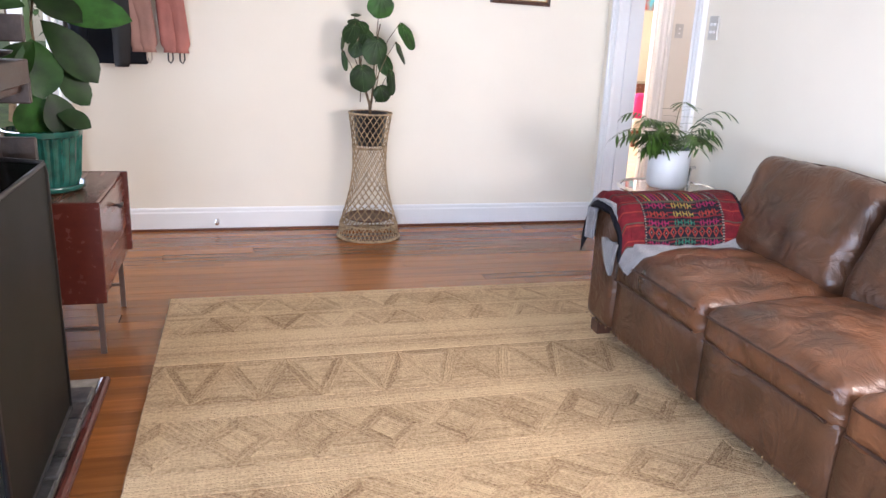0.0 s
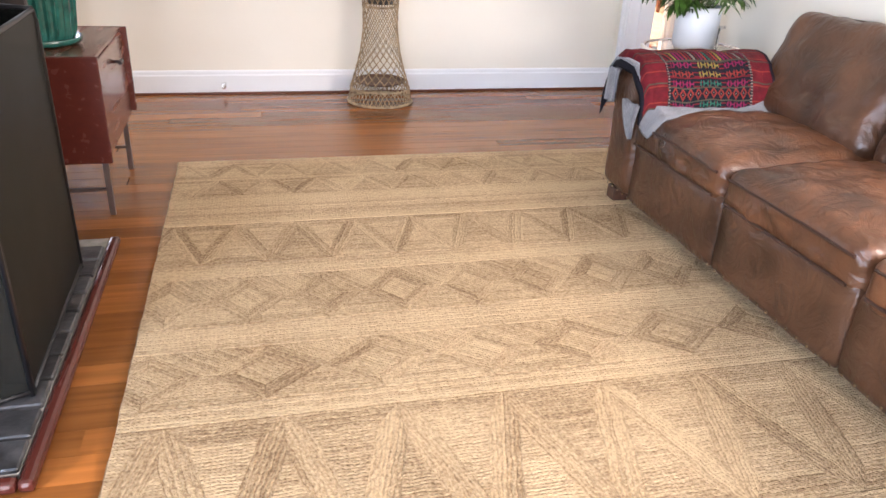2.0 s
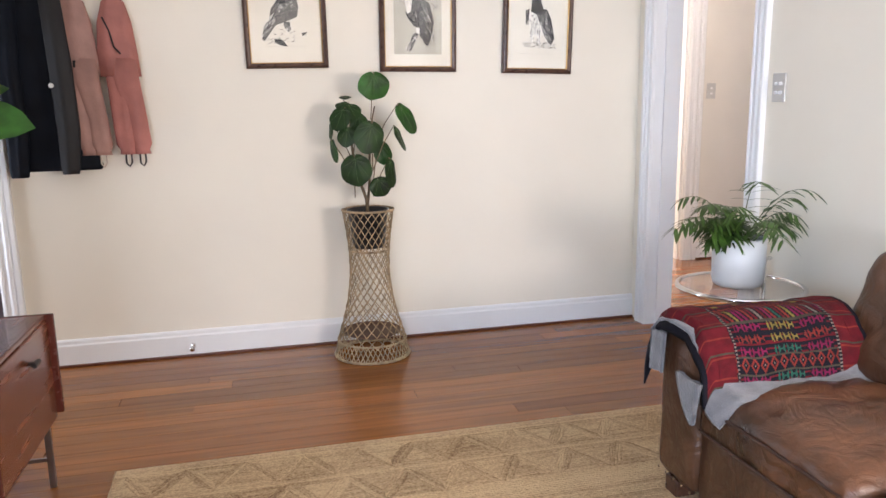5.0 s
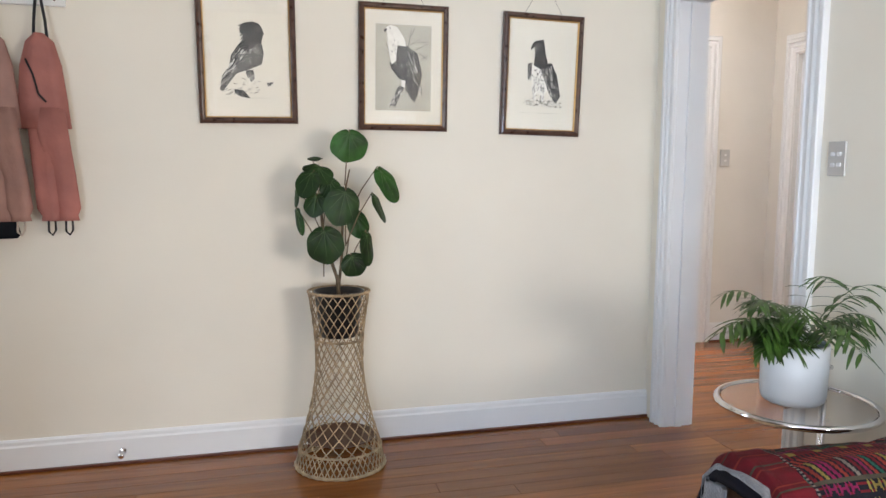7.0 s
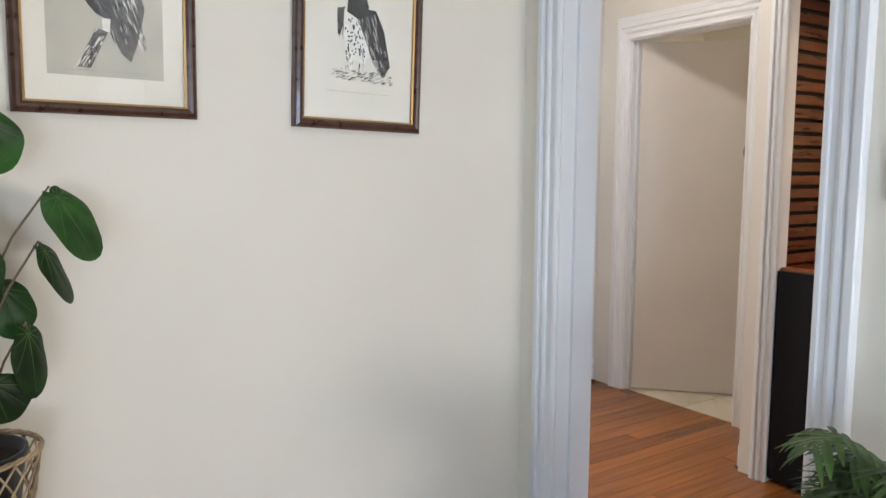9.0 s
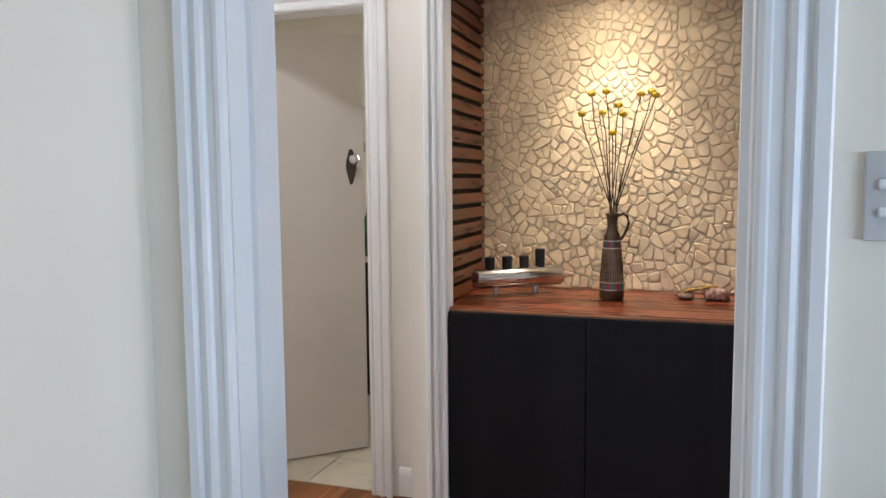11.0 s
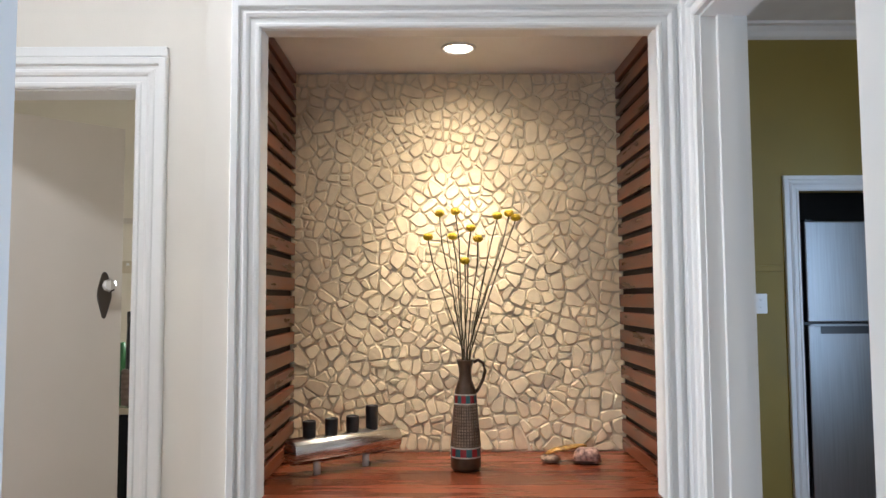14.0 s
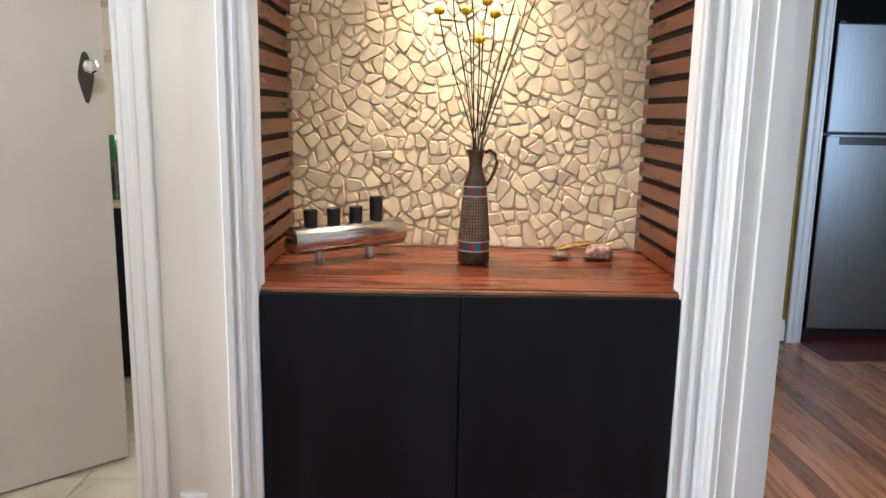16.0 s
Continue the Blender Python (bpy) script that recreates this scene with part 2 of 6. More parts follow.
tagged(link("niche_soffit", boxes((3.97, 4.475, 3.605, 4.65, 2.095, 2.12)), M_ceil), kind="structure")
# laundry beyond the hall
# the opening is made up, out of view, for the added fill lamp
wall("wall_laundry_east", "y", 4.745, 7.0, 6.4, 6.5, H, [(5.0, 5.6, 1.4, 2.1)])
wall("wall_laundry_south", "x", 4.51, 6.4, 4.745, 4.845, H)
wall("wall_laundry_north", "x", 4.51, 6.4, 6.9, 7.0, H)
wall("wall_laundry_west", "y", 6.2, 6.9, 4.41, 4.51, H)
# bedroom to the north
wall("wall_bedroom_north", "x", 1.2, 6.6, 9.6, 9.7, H, [(2.3, 4.1, 0.9, 2.2)])
wall("wall_bedroom_west", "y", 6.2, 9.6, 1.2, 1.3, H)
wall("wall_bedroom_east", "y", 7.1, 9.6, 6.5, 6.6, H)
wall("wall_bedroom_south", "x", 1.3, XE, 6.10, 6.20, H)
wall("wall_bedroom_southeast", "x", 4.41, 6.6, 7.0, 7.1, H)
# kitchen
wall("wall_kitchen_east", "y", 1.0, 3.4, 6.50, 6.58, H, [(1.12, 2.06, 0, 2.0)], M_olive)
wall("wall_kitchen_north", "x", 4.62, 7.5, 3.375, 3.475, H, (), M_olive)
wall("wall_kitchen_south", "x", XE2, 7.5, 0.90, 1.0, H, [(3.0, 4.3, 0.9, 2.1)], M_olive)
# alcove walls are near-black: the alcove's shade is put into their colour
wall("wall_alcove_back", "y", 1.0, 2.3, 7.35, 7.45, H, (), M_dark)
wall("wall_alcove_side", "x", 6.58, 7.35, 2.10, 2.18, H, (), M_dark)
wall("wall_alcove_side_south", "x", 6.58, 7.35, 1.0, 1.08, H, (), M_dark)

tagged(link("ceiling", boxes((-1.8, 7.6, -3.2, 9.8, H, H + 0.1)), M_ceil), kind="structure")
tagged(link("ground", boxes((-60, 60, -60, 60, -0.6, -0.5)), mat("lawn", (0.07, 0.11, 0.03), 0.9, var=0.3, scale=3)), kind="structure")
tagged(link("subfloor", boxes((-1.8, 7.6, -3.2, 9.8, -0.12, -0.022)), M_gap), kind="structure")

casing("trim_living_door", "y", XE, -1, 3.768, 4.60, 2.02)
casing("trim_living_door_hallside", "y", XE2, 1, 3.768, 4.60, 2.02)
lining("trim_living_door_lining", "y", XE - 0.004, XE2 + 0.004, 3.768, 4.60, 2.02, 0.004)
casing("trim_laundry_door", "y", 4.41, -1, 5.115, 5.87, 2.03, width=0.095)
tagged(link("trim_laundry_head", boxes((4.386, 4.4095, 5.018, 5.967, 2.1255, 2.158), bev=0.004), M_white), kind="structure")
lining("trim_laundry_lining", "y", 4.406, 4.514, 5.11, 5.87, 2.03, 0.006)
casing("trim_bedroom_door", "x", 6.10, -1, 3.06, 3.84, 2.03, width=0.12)
lining("trim_bedroom_lining", "x", 6.096, 6.204, 3.06, 3.84, 2.03, 0.006)
casing("trim_kitchen_door", "x", 3.575, 1, 3.02, 3.815, 2.03, width=0.075)
lining("trim_kitchen_lining", "x", 3.471, 3.579, 3.02, 3.815, 2.03, 0.006)
casing("trim_niche", "y", 3.91, -1, 3.655, 4.61, 2.03, width=0.070)
tagged(link("trim_niche_lining", boxes((3.906, 3.97, 4.61, 4.65, 0, 2.035), (3.906, 3.97, 3.605, 3.655, 0, 2.035)), M_white), kind="structure")
casing("trim_fridge_alcove", "y", 6.50, -1, 1.12, 2.06, 2.0, width=0.09)
casing("trim_glazed_door", "x", YN, -1, -1.50, -0.62, 2.05)


def skirting(name, axis, a, b, at, side, h=0.125, t=0.018):
    bm = bmesh.new()
    prof = [(0, 0.0), (t, 0.0), (t, h - 0.03), (t * 0.75, h - 0.022), (t * 0.7, h - 0.008), (t * 0.4, h), (0, h)]
    rows = [[bm.verts.new((u, at + side * d, z + 0.012) if axis == "x" else (at + side * d, u, z + 0.012)) for d, z in prof] for u in (a, b)]
    n = len(prof)
    for i in range(n):
        j = (i + 1) % n
        bm.faces.new((rows[0][i], rows[0][j], rows[1][j], rows[1][i]))
    bm.faces.new(rows[0])
    bm.faces.new(rows[1][::-1])
    tagged(link(name, bm, M_white), kind="structure")
    bm = bmesh.new()
    lo, hi = sorted((at, at + side * (t + 0.012)))
    box(bm, *((a, b, lo, hi) if axis == "x" else (lo, hi, a, b)), 0, 0.012, bev=0.003)
    tagged(link(name + "_bead", bm, M_skirtwood), kind="structure")


skirting("baseboard_north", "x", -0.52, XE, YN, -1)
skirting("baseboard_east", "y", 0.5, 3.674, XE, -1)
skirting("baseboard_hall_north", "x", 3.965, 4.39, 6.10, -1)
skirting("baseboard_hall_east", "y", 4.745, 4.99, 4.41, -1, 0.12)
skirting("baseboard_niche", "x", 3.93, 4.39, 4.745, 1, 0.12)
skirting("baseboard_kitchen", "y", 2.16, 3.4, 6.50, -1)


def cornice(name, axis, a, b, at, side):
    prof = [(0, 0), (0.09, 0), (0.085, -0.015), (0.06, -0.022), (0.035, -0.045), (0.022, -0.07), (0.012, -0.078), (0, -0.085)]
    bm = bmesh.new()
    rows = [[bm.verts.new((u, at + side * d, H + z) if axis == "x" else (at + side * d, u, H + z)) for d, z in prof] for u in (a, b)]
    n = len(prof)
    for i in range(n):
        j = (i + 1) % n
        bm.faces.new((rows[0][i], rows[0][j], rows[1][j], rows[1][i]))
    bm.faces.new(rows[0])
    bm.faces.new(rows[1][::-1])
    tagged(link(name, bm, M_ceil), kind="structure")


cornice("trim_cornice_kitchen", "y", 1.0, 3.4, 6.50, -1)
cornice("trim_cornice_living_north", "x", -1.6, XE, YN, -1)
tagged(link("trim_kitchen_rail", boxes((6.485, 6.4995, 2.16, 3.4, 1.525, 1.56), bev=0.003), M_olive), kind="structure")


# ---- floors ----
def boards(floor, x0, x1, y0, y1, w, material, seed, shapes={}):
    rng = random.Random(seed)
    y = y0
    while y < y1 - 0.01:
        ww = min(w, y1 - y)
        x = x0 - rng.uniform(0, 1.2)
        while x < x1:
            ln = rng.choice((1.5, 2.1, 2.7))
            a, b = max(x, x0), min(x + ln, x1)
            if b - a > 0.03:
                key = (round(b - a, 2), round(ww, 3), material.name)
                if key not in shapes:
                    bm = bmesh.new()
                    box(bm, 0, key[0] - 0.0015, 0, ww - 0.0016, -0.02, 0)
                    me = bpy.data.meshes.new("board")
                    bm.to_mesh(me)
                    bm.free()
                    me.materials.append(material)
                    shapes[key] = me
                ob = new("board", shapes[key])
                ob.location = (a, y, 0)
                ob.parent = floor
            x += ln
        y += w


def all_floors():
    f = tagged(link("floor_living", boxes((-1.6, XE2, -3.0, 4.9, -0.0225, -0.0205)), M_gap), "", "", "", "structure")
    boards(f, -1.6, XE2, -0.5, YN, 0.088, M_floorb, 3)
    g = tagged(link("floor_hall", boxes((XE2, 4.43, 3.475, 6.2, -0.0225, -0.0205)), M_gap), "", "", "", "structure")
    boards(g, XE2, 4.43, 3.475, 6.2, 0.088, M_floorb, 5)
    k = tagged(link("floor_kitchen", boxes((XE2, 7.4, 0.9, 3.475, -0.0225, -0.0205)), M_gap), "", "", "", "structure")
    boards(k, XE2, 6.5, 1.0, 3.475, 0.085, M_kfloor, 8)
    b = tagged(link("floor_bedroom", boxes((1.3, 4.41, 6.2, 7.0, -0.022, 0.0), (1.3, 6.5, 7.0, 9.6, -0.022, 0.0)), mat("pale_bedroom_carpet", (0.55, 0.42, 0.28), 0.9)), kind="structure")
    s = tagged(link("floor_living_south", boxes((-1.6, XE, -3.0, -0.5, -0.02, 0.0)), M_floorb), kind="structure")
    t = tagged(link("floor_laundry", boxes((4.43, 6.4, 4.845, 6.9, -0.022, -0.004)), mat("tile_grout", (0.35, 0.30, 0.24), 0.8)), kind="structure")
    bm = bmesh.new()
    box(bm, 0, 0.3, 0, 0.3, -0.004, 0.002, bev=0.0015, seg=1)
    me = bpy.data.meshes.new("tile")
    bm.to_mesh(me)
    bm.free()
    me.materials.append(M_tile)
    for i in range(7):
        for j in range(7):
            o = new("tile", me)
            o.location = (4.432 + i * 0.304, 4.86 + j * 0.304 - 0.02, 0)
            o.parent = t


# ---- more shapes ----
def rounded(bm, cx, cy, cz, hx, hy, hz, r, n=10, crown=0.0, wrinkle=0.0, wscale=9.0, seed=0.0, m=None):
    """A soft rounded block with a crowned top and creases."""
    grid = {}
    def vert(key, c):
        if key in grid:
            return grid[key]
        h = Vector((hx, hy, hz))
        p = Vector((c[0] * hx, c[1] * hy, c[2] * hz))
        q = Vector([max(-(h[i] - r), min(h[i] - r, p[i])) for i in range(3)])
        d = p - q
        if d.length > 1e-9:
            p = q + d.normalized() * r
        if crown:
            p.z += crown * (1 - c[0] ** 2) * (1 - c[1] ** 2) * (1 if c[2] > 0 else 0.2) * max(c[2], 0)
        if wrinkle:
            w = p * wscale + Vector((seed, seed * 2, 0))
            a = noise.noise(w) + 0.5 * noise.noise(w * 2.3) - 0.9 * abs(noise.noise(Vector((w.x * 0.5, w.y * 1.7, w.z)) + Vector((5, 1, 3))))
            p += (d.normalized() if d.length > 1e-9 else Vector((0, 0, 1))) * a * wrinkle
        if m:
            p = m @ p
        v = bm.verts.new(p + Vector((cx, cy, cz)))
        grid[key] = v
        return v
    for ax in range(3):
        for s in (-1, 1):
            for i in range(n):
                for j in range(n):
                    quad = []
                    for a, b in ((i, j), (i + 1, j), (i + 1, j + 1), (i, j + 1)):
                        k = [0, 0, 0]
                        k[ax], k[(ax + 1) % 3], k[(ax + 2) % 3] = s * n, 2 * a - n, 2 * b - n
                        quad.append(vert(tuple(k), [t / n for t in k]))
                    bm.faces.new(quad if s > 0 else quad[::-1])
    return bm


def leaf(bm, base, way, face, length, width, fold=0.12, droop=0.15, n=7, blunt=0.5, notch=0.0):
    """One leaf with a midrib fold, from its base along way, facing face. blunt: where it is widest."""
    way = Vector(way).normalized()
    face = Vector(face)
    side = way.cross(face).normalized()
    up = side.cross(way).normalized()
    rows = []
    for k in range(n + 1):
        t = k / n
        w = math.sin(math.pi * t ** (math.log(0.5) / math.log(blunt))) ** 0.62 * width / 2 if 0 < t < 1 else 0.0012
        c = Vector(base) + way * length * t - up * droop * length * t * t
        rip = 0.02 * width * math.sin(9 * t)
        rows.append([bm.verts.new(c + side * w * s + up * (abs(s) * fold * w + rip * abs(s)) - way * notch * length * (abs(s) if k < n / 2 else 0))
                     for s in (-1, -0.55, 0, 0.55, 1)])
    for a, b in zip(rows, rows[1:]):
        for i in range(4):
            bm.faces.new((a[i], a[i + 1], b[i + 1], b[i]))


def thing(name, label, category, at=(0, 0, 0), group="", kind=""):
    ob = new(name)
    ob.location = at
    ob.empty_display_size = 0.05
    return tagged(ob, label, category, group, kind)


def ring(bm, c, r, z, rr, n=40, k=6):
    tube(bm, [(c[0] + r * math.cos(2 * math.pi * i / n), c[1] + r * math.sin(2 * math.pi * i / n), z) for i in range(n)], rr, k, closed=True)


# ---- more materials ----
def leather(name, col, dark):
    m = mat(name, col, 0.33, var=0.1, scale=4.5, bump=0.25, bscale=260, rvar=0.13, bdist=0.002, dark=dark, spec=0.5)
    N, L = m.node_tree.nodes, m.node_tree.links
    b = N["Principled BSDF"]
    v = N.new("ShaderNodeTexNoise")
    v.inputs["Scale"].default_value, v.inputs["Detail"].default_value, v.inputs["Distortion"].default_value = 9, 7, 2.2
    tc = N.new("ShaderNodeTexCoord")
    L.new(tc.outputs["Object"], v.inputs["Vector"])
    b2 = N.new("ShaderNodeBump")
    b2.inputs["Strength"].default_value, b2.inputs["Distance"].default_value = 0.5, 0.02
    L.new(v.outputs[0], b2.inputs["Height"])
    L.new(b.inputs["Normal"].links[0].from_socket, b2.inputs["Normal"])
    L.new(b2.outputs[0], b.inputs["Normal"])
    return m


# seats lighter than rails, arms and backs: some light contrast sits in the colour
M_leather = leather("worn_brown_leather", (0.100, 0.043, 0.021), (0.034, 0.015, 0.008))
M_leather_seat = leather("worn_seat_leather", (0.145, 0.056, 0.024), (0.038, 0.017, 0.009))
M_piping = mat("dark_leather_piping", (0.045, 0.018, 0.011), 0.4)
# one veneer in two tones: the sideboard sides' shade is put into the colour
M_veneer_dark = mat("red_brown_veneer", (0.085, 0.018, 0.012), 0.25, var=0.08, scale=4, stretch=(8, 1, 8), bump=0.04, coat=0.2)
M_veneer_light = mat("red_brown_veneer_light", (0.145, 0.042, 0.019), 0.25, var=0.12, scale=4, stretch=(8, 1, 8), bump=0.04, coat=0.2)
M_gunmetal = mat("dull_metal_leg", (0.20, 0.15, 0.13), 0.35, 0.7, bump=0.02)
M_green = mat("green_glazed_ceramic", (0.012, 0.095, 0.075), 0.18, var=0.25, scale=20, bump=0.08, coat=0.4)
M_soil = mat("potting_soil", (0.03, 0.02, 0.014), 0.95, var=0.4, scale=60, bump=0.9, bscale=120, bdist=0.01)
M_leafdark = mat("dark_green_leaf", (0.010, 0.036, 0.004), 0.5, var=0.3, scale=14, bump=0.25, bscale=45, rvar=0.08, rnd=0.25, spec=0.3)
M_leafmid = mat("mid_green_leaf", (0.020, 0.078, 0.011), 0.5, var=0.3, scale=14, bump=0.25, bscale=45, rvar=0.08, rnd=0.3, spec=0.3)
M_vein = mat("pale_leaf_vein", (0.06, 0.12, 0.03), 0.5)
M_palm = mat("palm_leaf", (0.040, 0.095, 0.012), 0.5, var=0.3, scale=25, bump=0.1)
M_stem = mat("plant_stem", (0.16, 0.11, 0.06), 0.7, var=0.2, scale=30, bump=0.4)
M_stemgreen = mat("green_stem", (0.06, 0.10, 0.03), 0.6)
M_wicker = mat("weathered_cane", (0.40, 0.29, 0.17), 0.6, var=0.25, scale=25, bump=0.4, bscale=180)
M_blackplastic = mat("black_plastic", (0.018, 0.018, 0.02), 0.35, bump=0.05)
M_whitepot = mat("matt_white_ceramic", (0.66, 0.68, 0.69), 0.5, var=0.02, bump=0.08, bscale=50)
M_frame = mat("dark_stained_picture_frame", (0.072, 0.030, 0.018), 0.3, var=0.2, stretch=(6, 6, 6), bump=0.08, coat=0.2)
M_gilt = mat("old_gilt_slip", (0.45, 0.27, 0.10), 0.4, 0.6, bump=0.1)
M_paper = mat("cream_mount_board", (0.56, 0.52, 0.43), 0.8, var=0.02, scale=3, bump=0.05)
M_plate = mat("grey_print_ground", (0.37, 0.34, 0.27), 0.8, var=0.06, scale=12)
M_ink = mat("black_print_ink", (0.006, 0.006, 0.006), 0.8, var=0.5, scale=60, dark=(0.01, 0.01, 0.01))
M_inkgrey = mat("grey_print_ink", (0.085, 0.078, 0.068), 0.8, var=0.5, scale=120, dark=(0.02, 0.018, 0.016))
M_inkwhite = mat("pale_print_paper", (0.62, 0.59, 0.52), 0.8, var=0.05, scale=50)
M_brick = mat("dark_grey_glazed_brick", (0.055, 0.052, 0.052), 0.35, var=0.35, scale=18, bump=0.5, bscale=50, rnd=0.35)
M_brickwall = mat("dark_brown_brick", (0.05, 0.035, 0.03), 0.5, var=0.35, scale=18, bump=0.5, bscale=50, rnd=0.35)
M_mortar = mat("grey_mortar", (0.30, 0.27, 0.23), 0.9, var=0.15, scale=20, bump=0.6, bscale=120)
M_mantel = mat("dark_mantel_timber", (0.045, 0.019, 0.010), 0.4, var=0.3, stretch=(8, 1, 8), scale=5, bump=0.2, bscale=30)
M_iron = mat("black_iron", (0.008, 0.008, 0.009), 0.4, 0.0, bump=0.1)
M_navy = mat("navy_waterproof_cloth", (0.005, 0.007, 0.012), 0.65, var=0.2, scale=8, bump=0.3, bscale=40, spec=0.12)
M_blackcloth = mat("black_cloth", (0.008, 0.008, 0.010), 0.7, var=0.2, bump=0.3, bscale=40)
M_dusty = mat("dusty_pink_cloth", (0.36, 0.20, 0.165), 0.7, var=0.12, scale=6, bump=0.35, bscale=30, bdist=0.01)
M_rose = mat("rose_pink_cloth", (0.38, 0.14, 0.115), 0.7, var=0.12, scale=6, bump=0.35, bscale=30, bdist=0.01)
M_greycloth = mat("pale_grey_wool", (0.15, 0.15, 0.16), 0.9, var=0.12, scale=20, bump=0.7, bscale=220, bdist=0.006, sheen=0.4)
M_linen = mat("cream_linen", (0.58, 0.50, 0.42), 0.9, var=0.1, scale=20, bump=0.6, bscale=220, bdist=0.006)
M_plategrey = mat("brushed_switch_plate", (0.55, 0.55, 0.54), 0.45, 0.5, var=0.05, bump=0.02)
M_whiteplastic = mat("white_plastic", (0.78, 0.78, 0.78), 0.35, var=0.01, bump=0.0)
M_leafdoor = mat("off_white_door_paint", (0.62, 0.575, 0.51), 0.38, var=0.02, scale=3, bump=0.06, bscale=30)
M_red_lino = mat("dark_red_floor_covering", (0.10, 0.012, 0.014), 0.5, var=0.1, bump=0.1)
M_brass = mat("brass_strip", (0.45, 0.25, 0.10), 0.35, 0.7, bump=0.05)


def rug_material():
    """Jute braids that run along the first texture axis, each row with its own tone."""
    m = bpy.data.materials.new("braided_jute")
    m.use_nodes = True
    N, L = m.node_tree.nodes, m.node_tree.links
    b = N["Principled BSDF"]
    geo = N.new("ShaderNodeNewGeometry")
    tc = N.new("ShaderNodeTexCoord")
    sp = N.new("ShaderNodeSeparateXYZ")
    uv = N.new("ShaderNodeVectorMath")
    uv.operation = "ADD"
    wob = N.new("ShaderNodeTexNoise")
    wob.inputs["Scale"].default_value, wob.inputs["Detail"].default_value = 26, 5
    L.new(tc.outputs["Object"], wob.inputs["Vector"])
    ws = N.new("ShaderNodeVectorMath")
    ws.operation = "SCALE"
    ws.inputs["Scale"].default_value = 0.020
    L.new(wob.outputs["Color"], ws.inputs[0])
    L.new(tc.outputs["UV"], uv.inputs[0])
    L.new(ws.outputs[0], uv.inputs[1])
    L.new(uv.outputs[0], sp.inputs[0])
    def math_(op, a, c=0.0):
        n = N.new("ShaderNodeMath")
        n.operation = op
        for i, v in enumerate((a, c)):
            if isinstance(v, (int, float)):
                n.inputs[i].default_value = v
            else:
                L.new(v, n.inputs[i])
        return n.outputs[0]
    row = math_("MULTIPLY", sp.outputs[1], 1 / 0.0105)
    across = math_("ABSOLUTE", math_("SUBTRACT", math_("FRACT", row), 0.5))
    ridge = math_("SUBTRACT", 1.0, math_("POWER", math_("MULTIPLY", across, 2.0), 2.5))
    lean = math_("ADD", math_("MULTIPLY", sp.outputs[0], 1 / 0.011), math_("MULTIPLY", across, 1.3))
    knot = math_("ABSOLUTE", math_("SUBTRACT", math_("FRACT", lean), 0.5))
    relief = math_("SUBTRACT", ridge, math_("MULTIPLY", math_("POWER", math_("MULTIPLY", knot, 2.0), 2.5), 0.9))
    wn_ = N.new("ShaderNodeTexWhiteNoise")
    wn_.noise_dimensions = "2D"
    cx = N.new("ShaderNodeCombineXYZ")
    L.new(math_("FLOOR", row), cx.inputs[0])
    L.new(math_("FLOOR", math_("MULTIPLY", geo.outputs["Random Per Island"], 97.0)), cx.inputs[1])
    L.new(cx.outputs[0], wn_.inputs["Vector"])
    st = N.new("ShaderNodeTexNoise")
    st.inputs["Scale"].default_value, st.inputs["Detail"].default_value = 1.0, 4
    mp = N.new("ShaderNodeMapping")
    mp.inputs["Scale"].default_value = (45, 260, 1)
    L.new(uv.outputs[0], mp.inputs["Vector"])
    L.new(mp.outputs[0], st.inputs["Vector"])
    br = N.new("ShaderNodeTexNoise")
    br.inputs["Scale"].default_value, br.inputs["Detail"].default_value = 4, 6
    L.new(tc.outputs["Object"], br.inputs["Vector"])
    fl = N.new("ShaderNodeTexNoise")
    fl.inputs["Scale"].default_value, fl.inputs["Detail"].default_value = 105, 5
    L.new(tc.outputs["Object"], fl.inputs["Vector"])
    ramp = N.new("ShaderNodeValToRGB")
    ramp.color_ramp.elements[0].color, ramp.color_ramp.elements[0].position = (0.20, 0.115, 0.055, 1), 0.43
    ramp.color_ramp.elements[1].color, ramp.color_ramp.elements[1].position = (0.60, 0.425, 0.245, 1), 0.86
    v = math_("ADD", math_("MULTIPLY", st.outputs[0], 0.44), math_("MULTIPLY", br.outputs[0], 0.30))
    v = math_("ADD", v, math_("MULTIPLY", math_("POWER", wn_.outputs["Value"], 0.5), 0.17))
    v = math_("ADD", v, math_("MULTIPLY", fl.outputs[0], 0.62))
    # darker where the relief is low: groove shade put into the colour
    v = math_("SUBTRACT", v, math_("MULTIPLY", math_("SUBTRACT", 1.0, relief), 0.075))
    at = N.new("ShaderNodeAttribute")
    at.attribute_name = "tone"
    v = math_("SUBTRACT", v, math_("MULTIPLY", at.outputs["Fac"], 0.12))
    L.new(v, ramp.inputs[0])
    L.new(ramp.outputs[0], b.inputs["Base Color"])
    bp = N.new("ShaderNodeBump")
    bp.inputs["Strength"].default_value, bp.inputs["Distance"].default_value = 0.75, 0.004
    L.new(math_("ADD", relief, math_("MULTIPLY", fl.outputs[0], 1.3)), bp.inputs["Height"])
    L.new(bp.outputs[0], b.inputs["Normal"])
    b.inputs["Roughness"].default_value = 0.95
    b.inputs["Specular IOR Level"].default_value = 0.15
    return m


M_rug = rug_material()


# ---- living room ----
# darker jute under the weave, its colour holds the shade of the gaps
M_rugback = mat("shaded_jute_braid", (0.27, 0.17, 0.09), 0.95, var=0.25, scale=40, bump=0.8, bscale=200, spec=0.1)


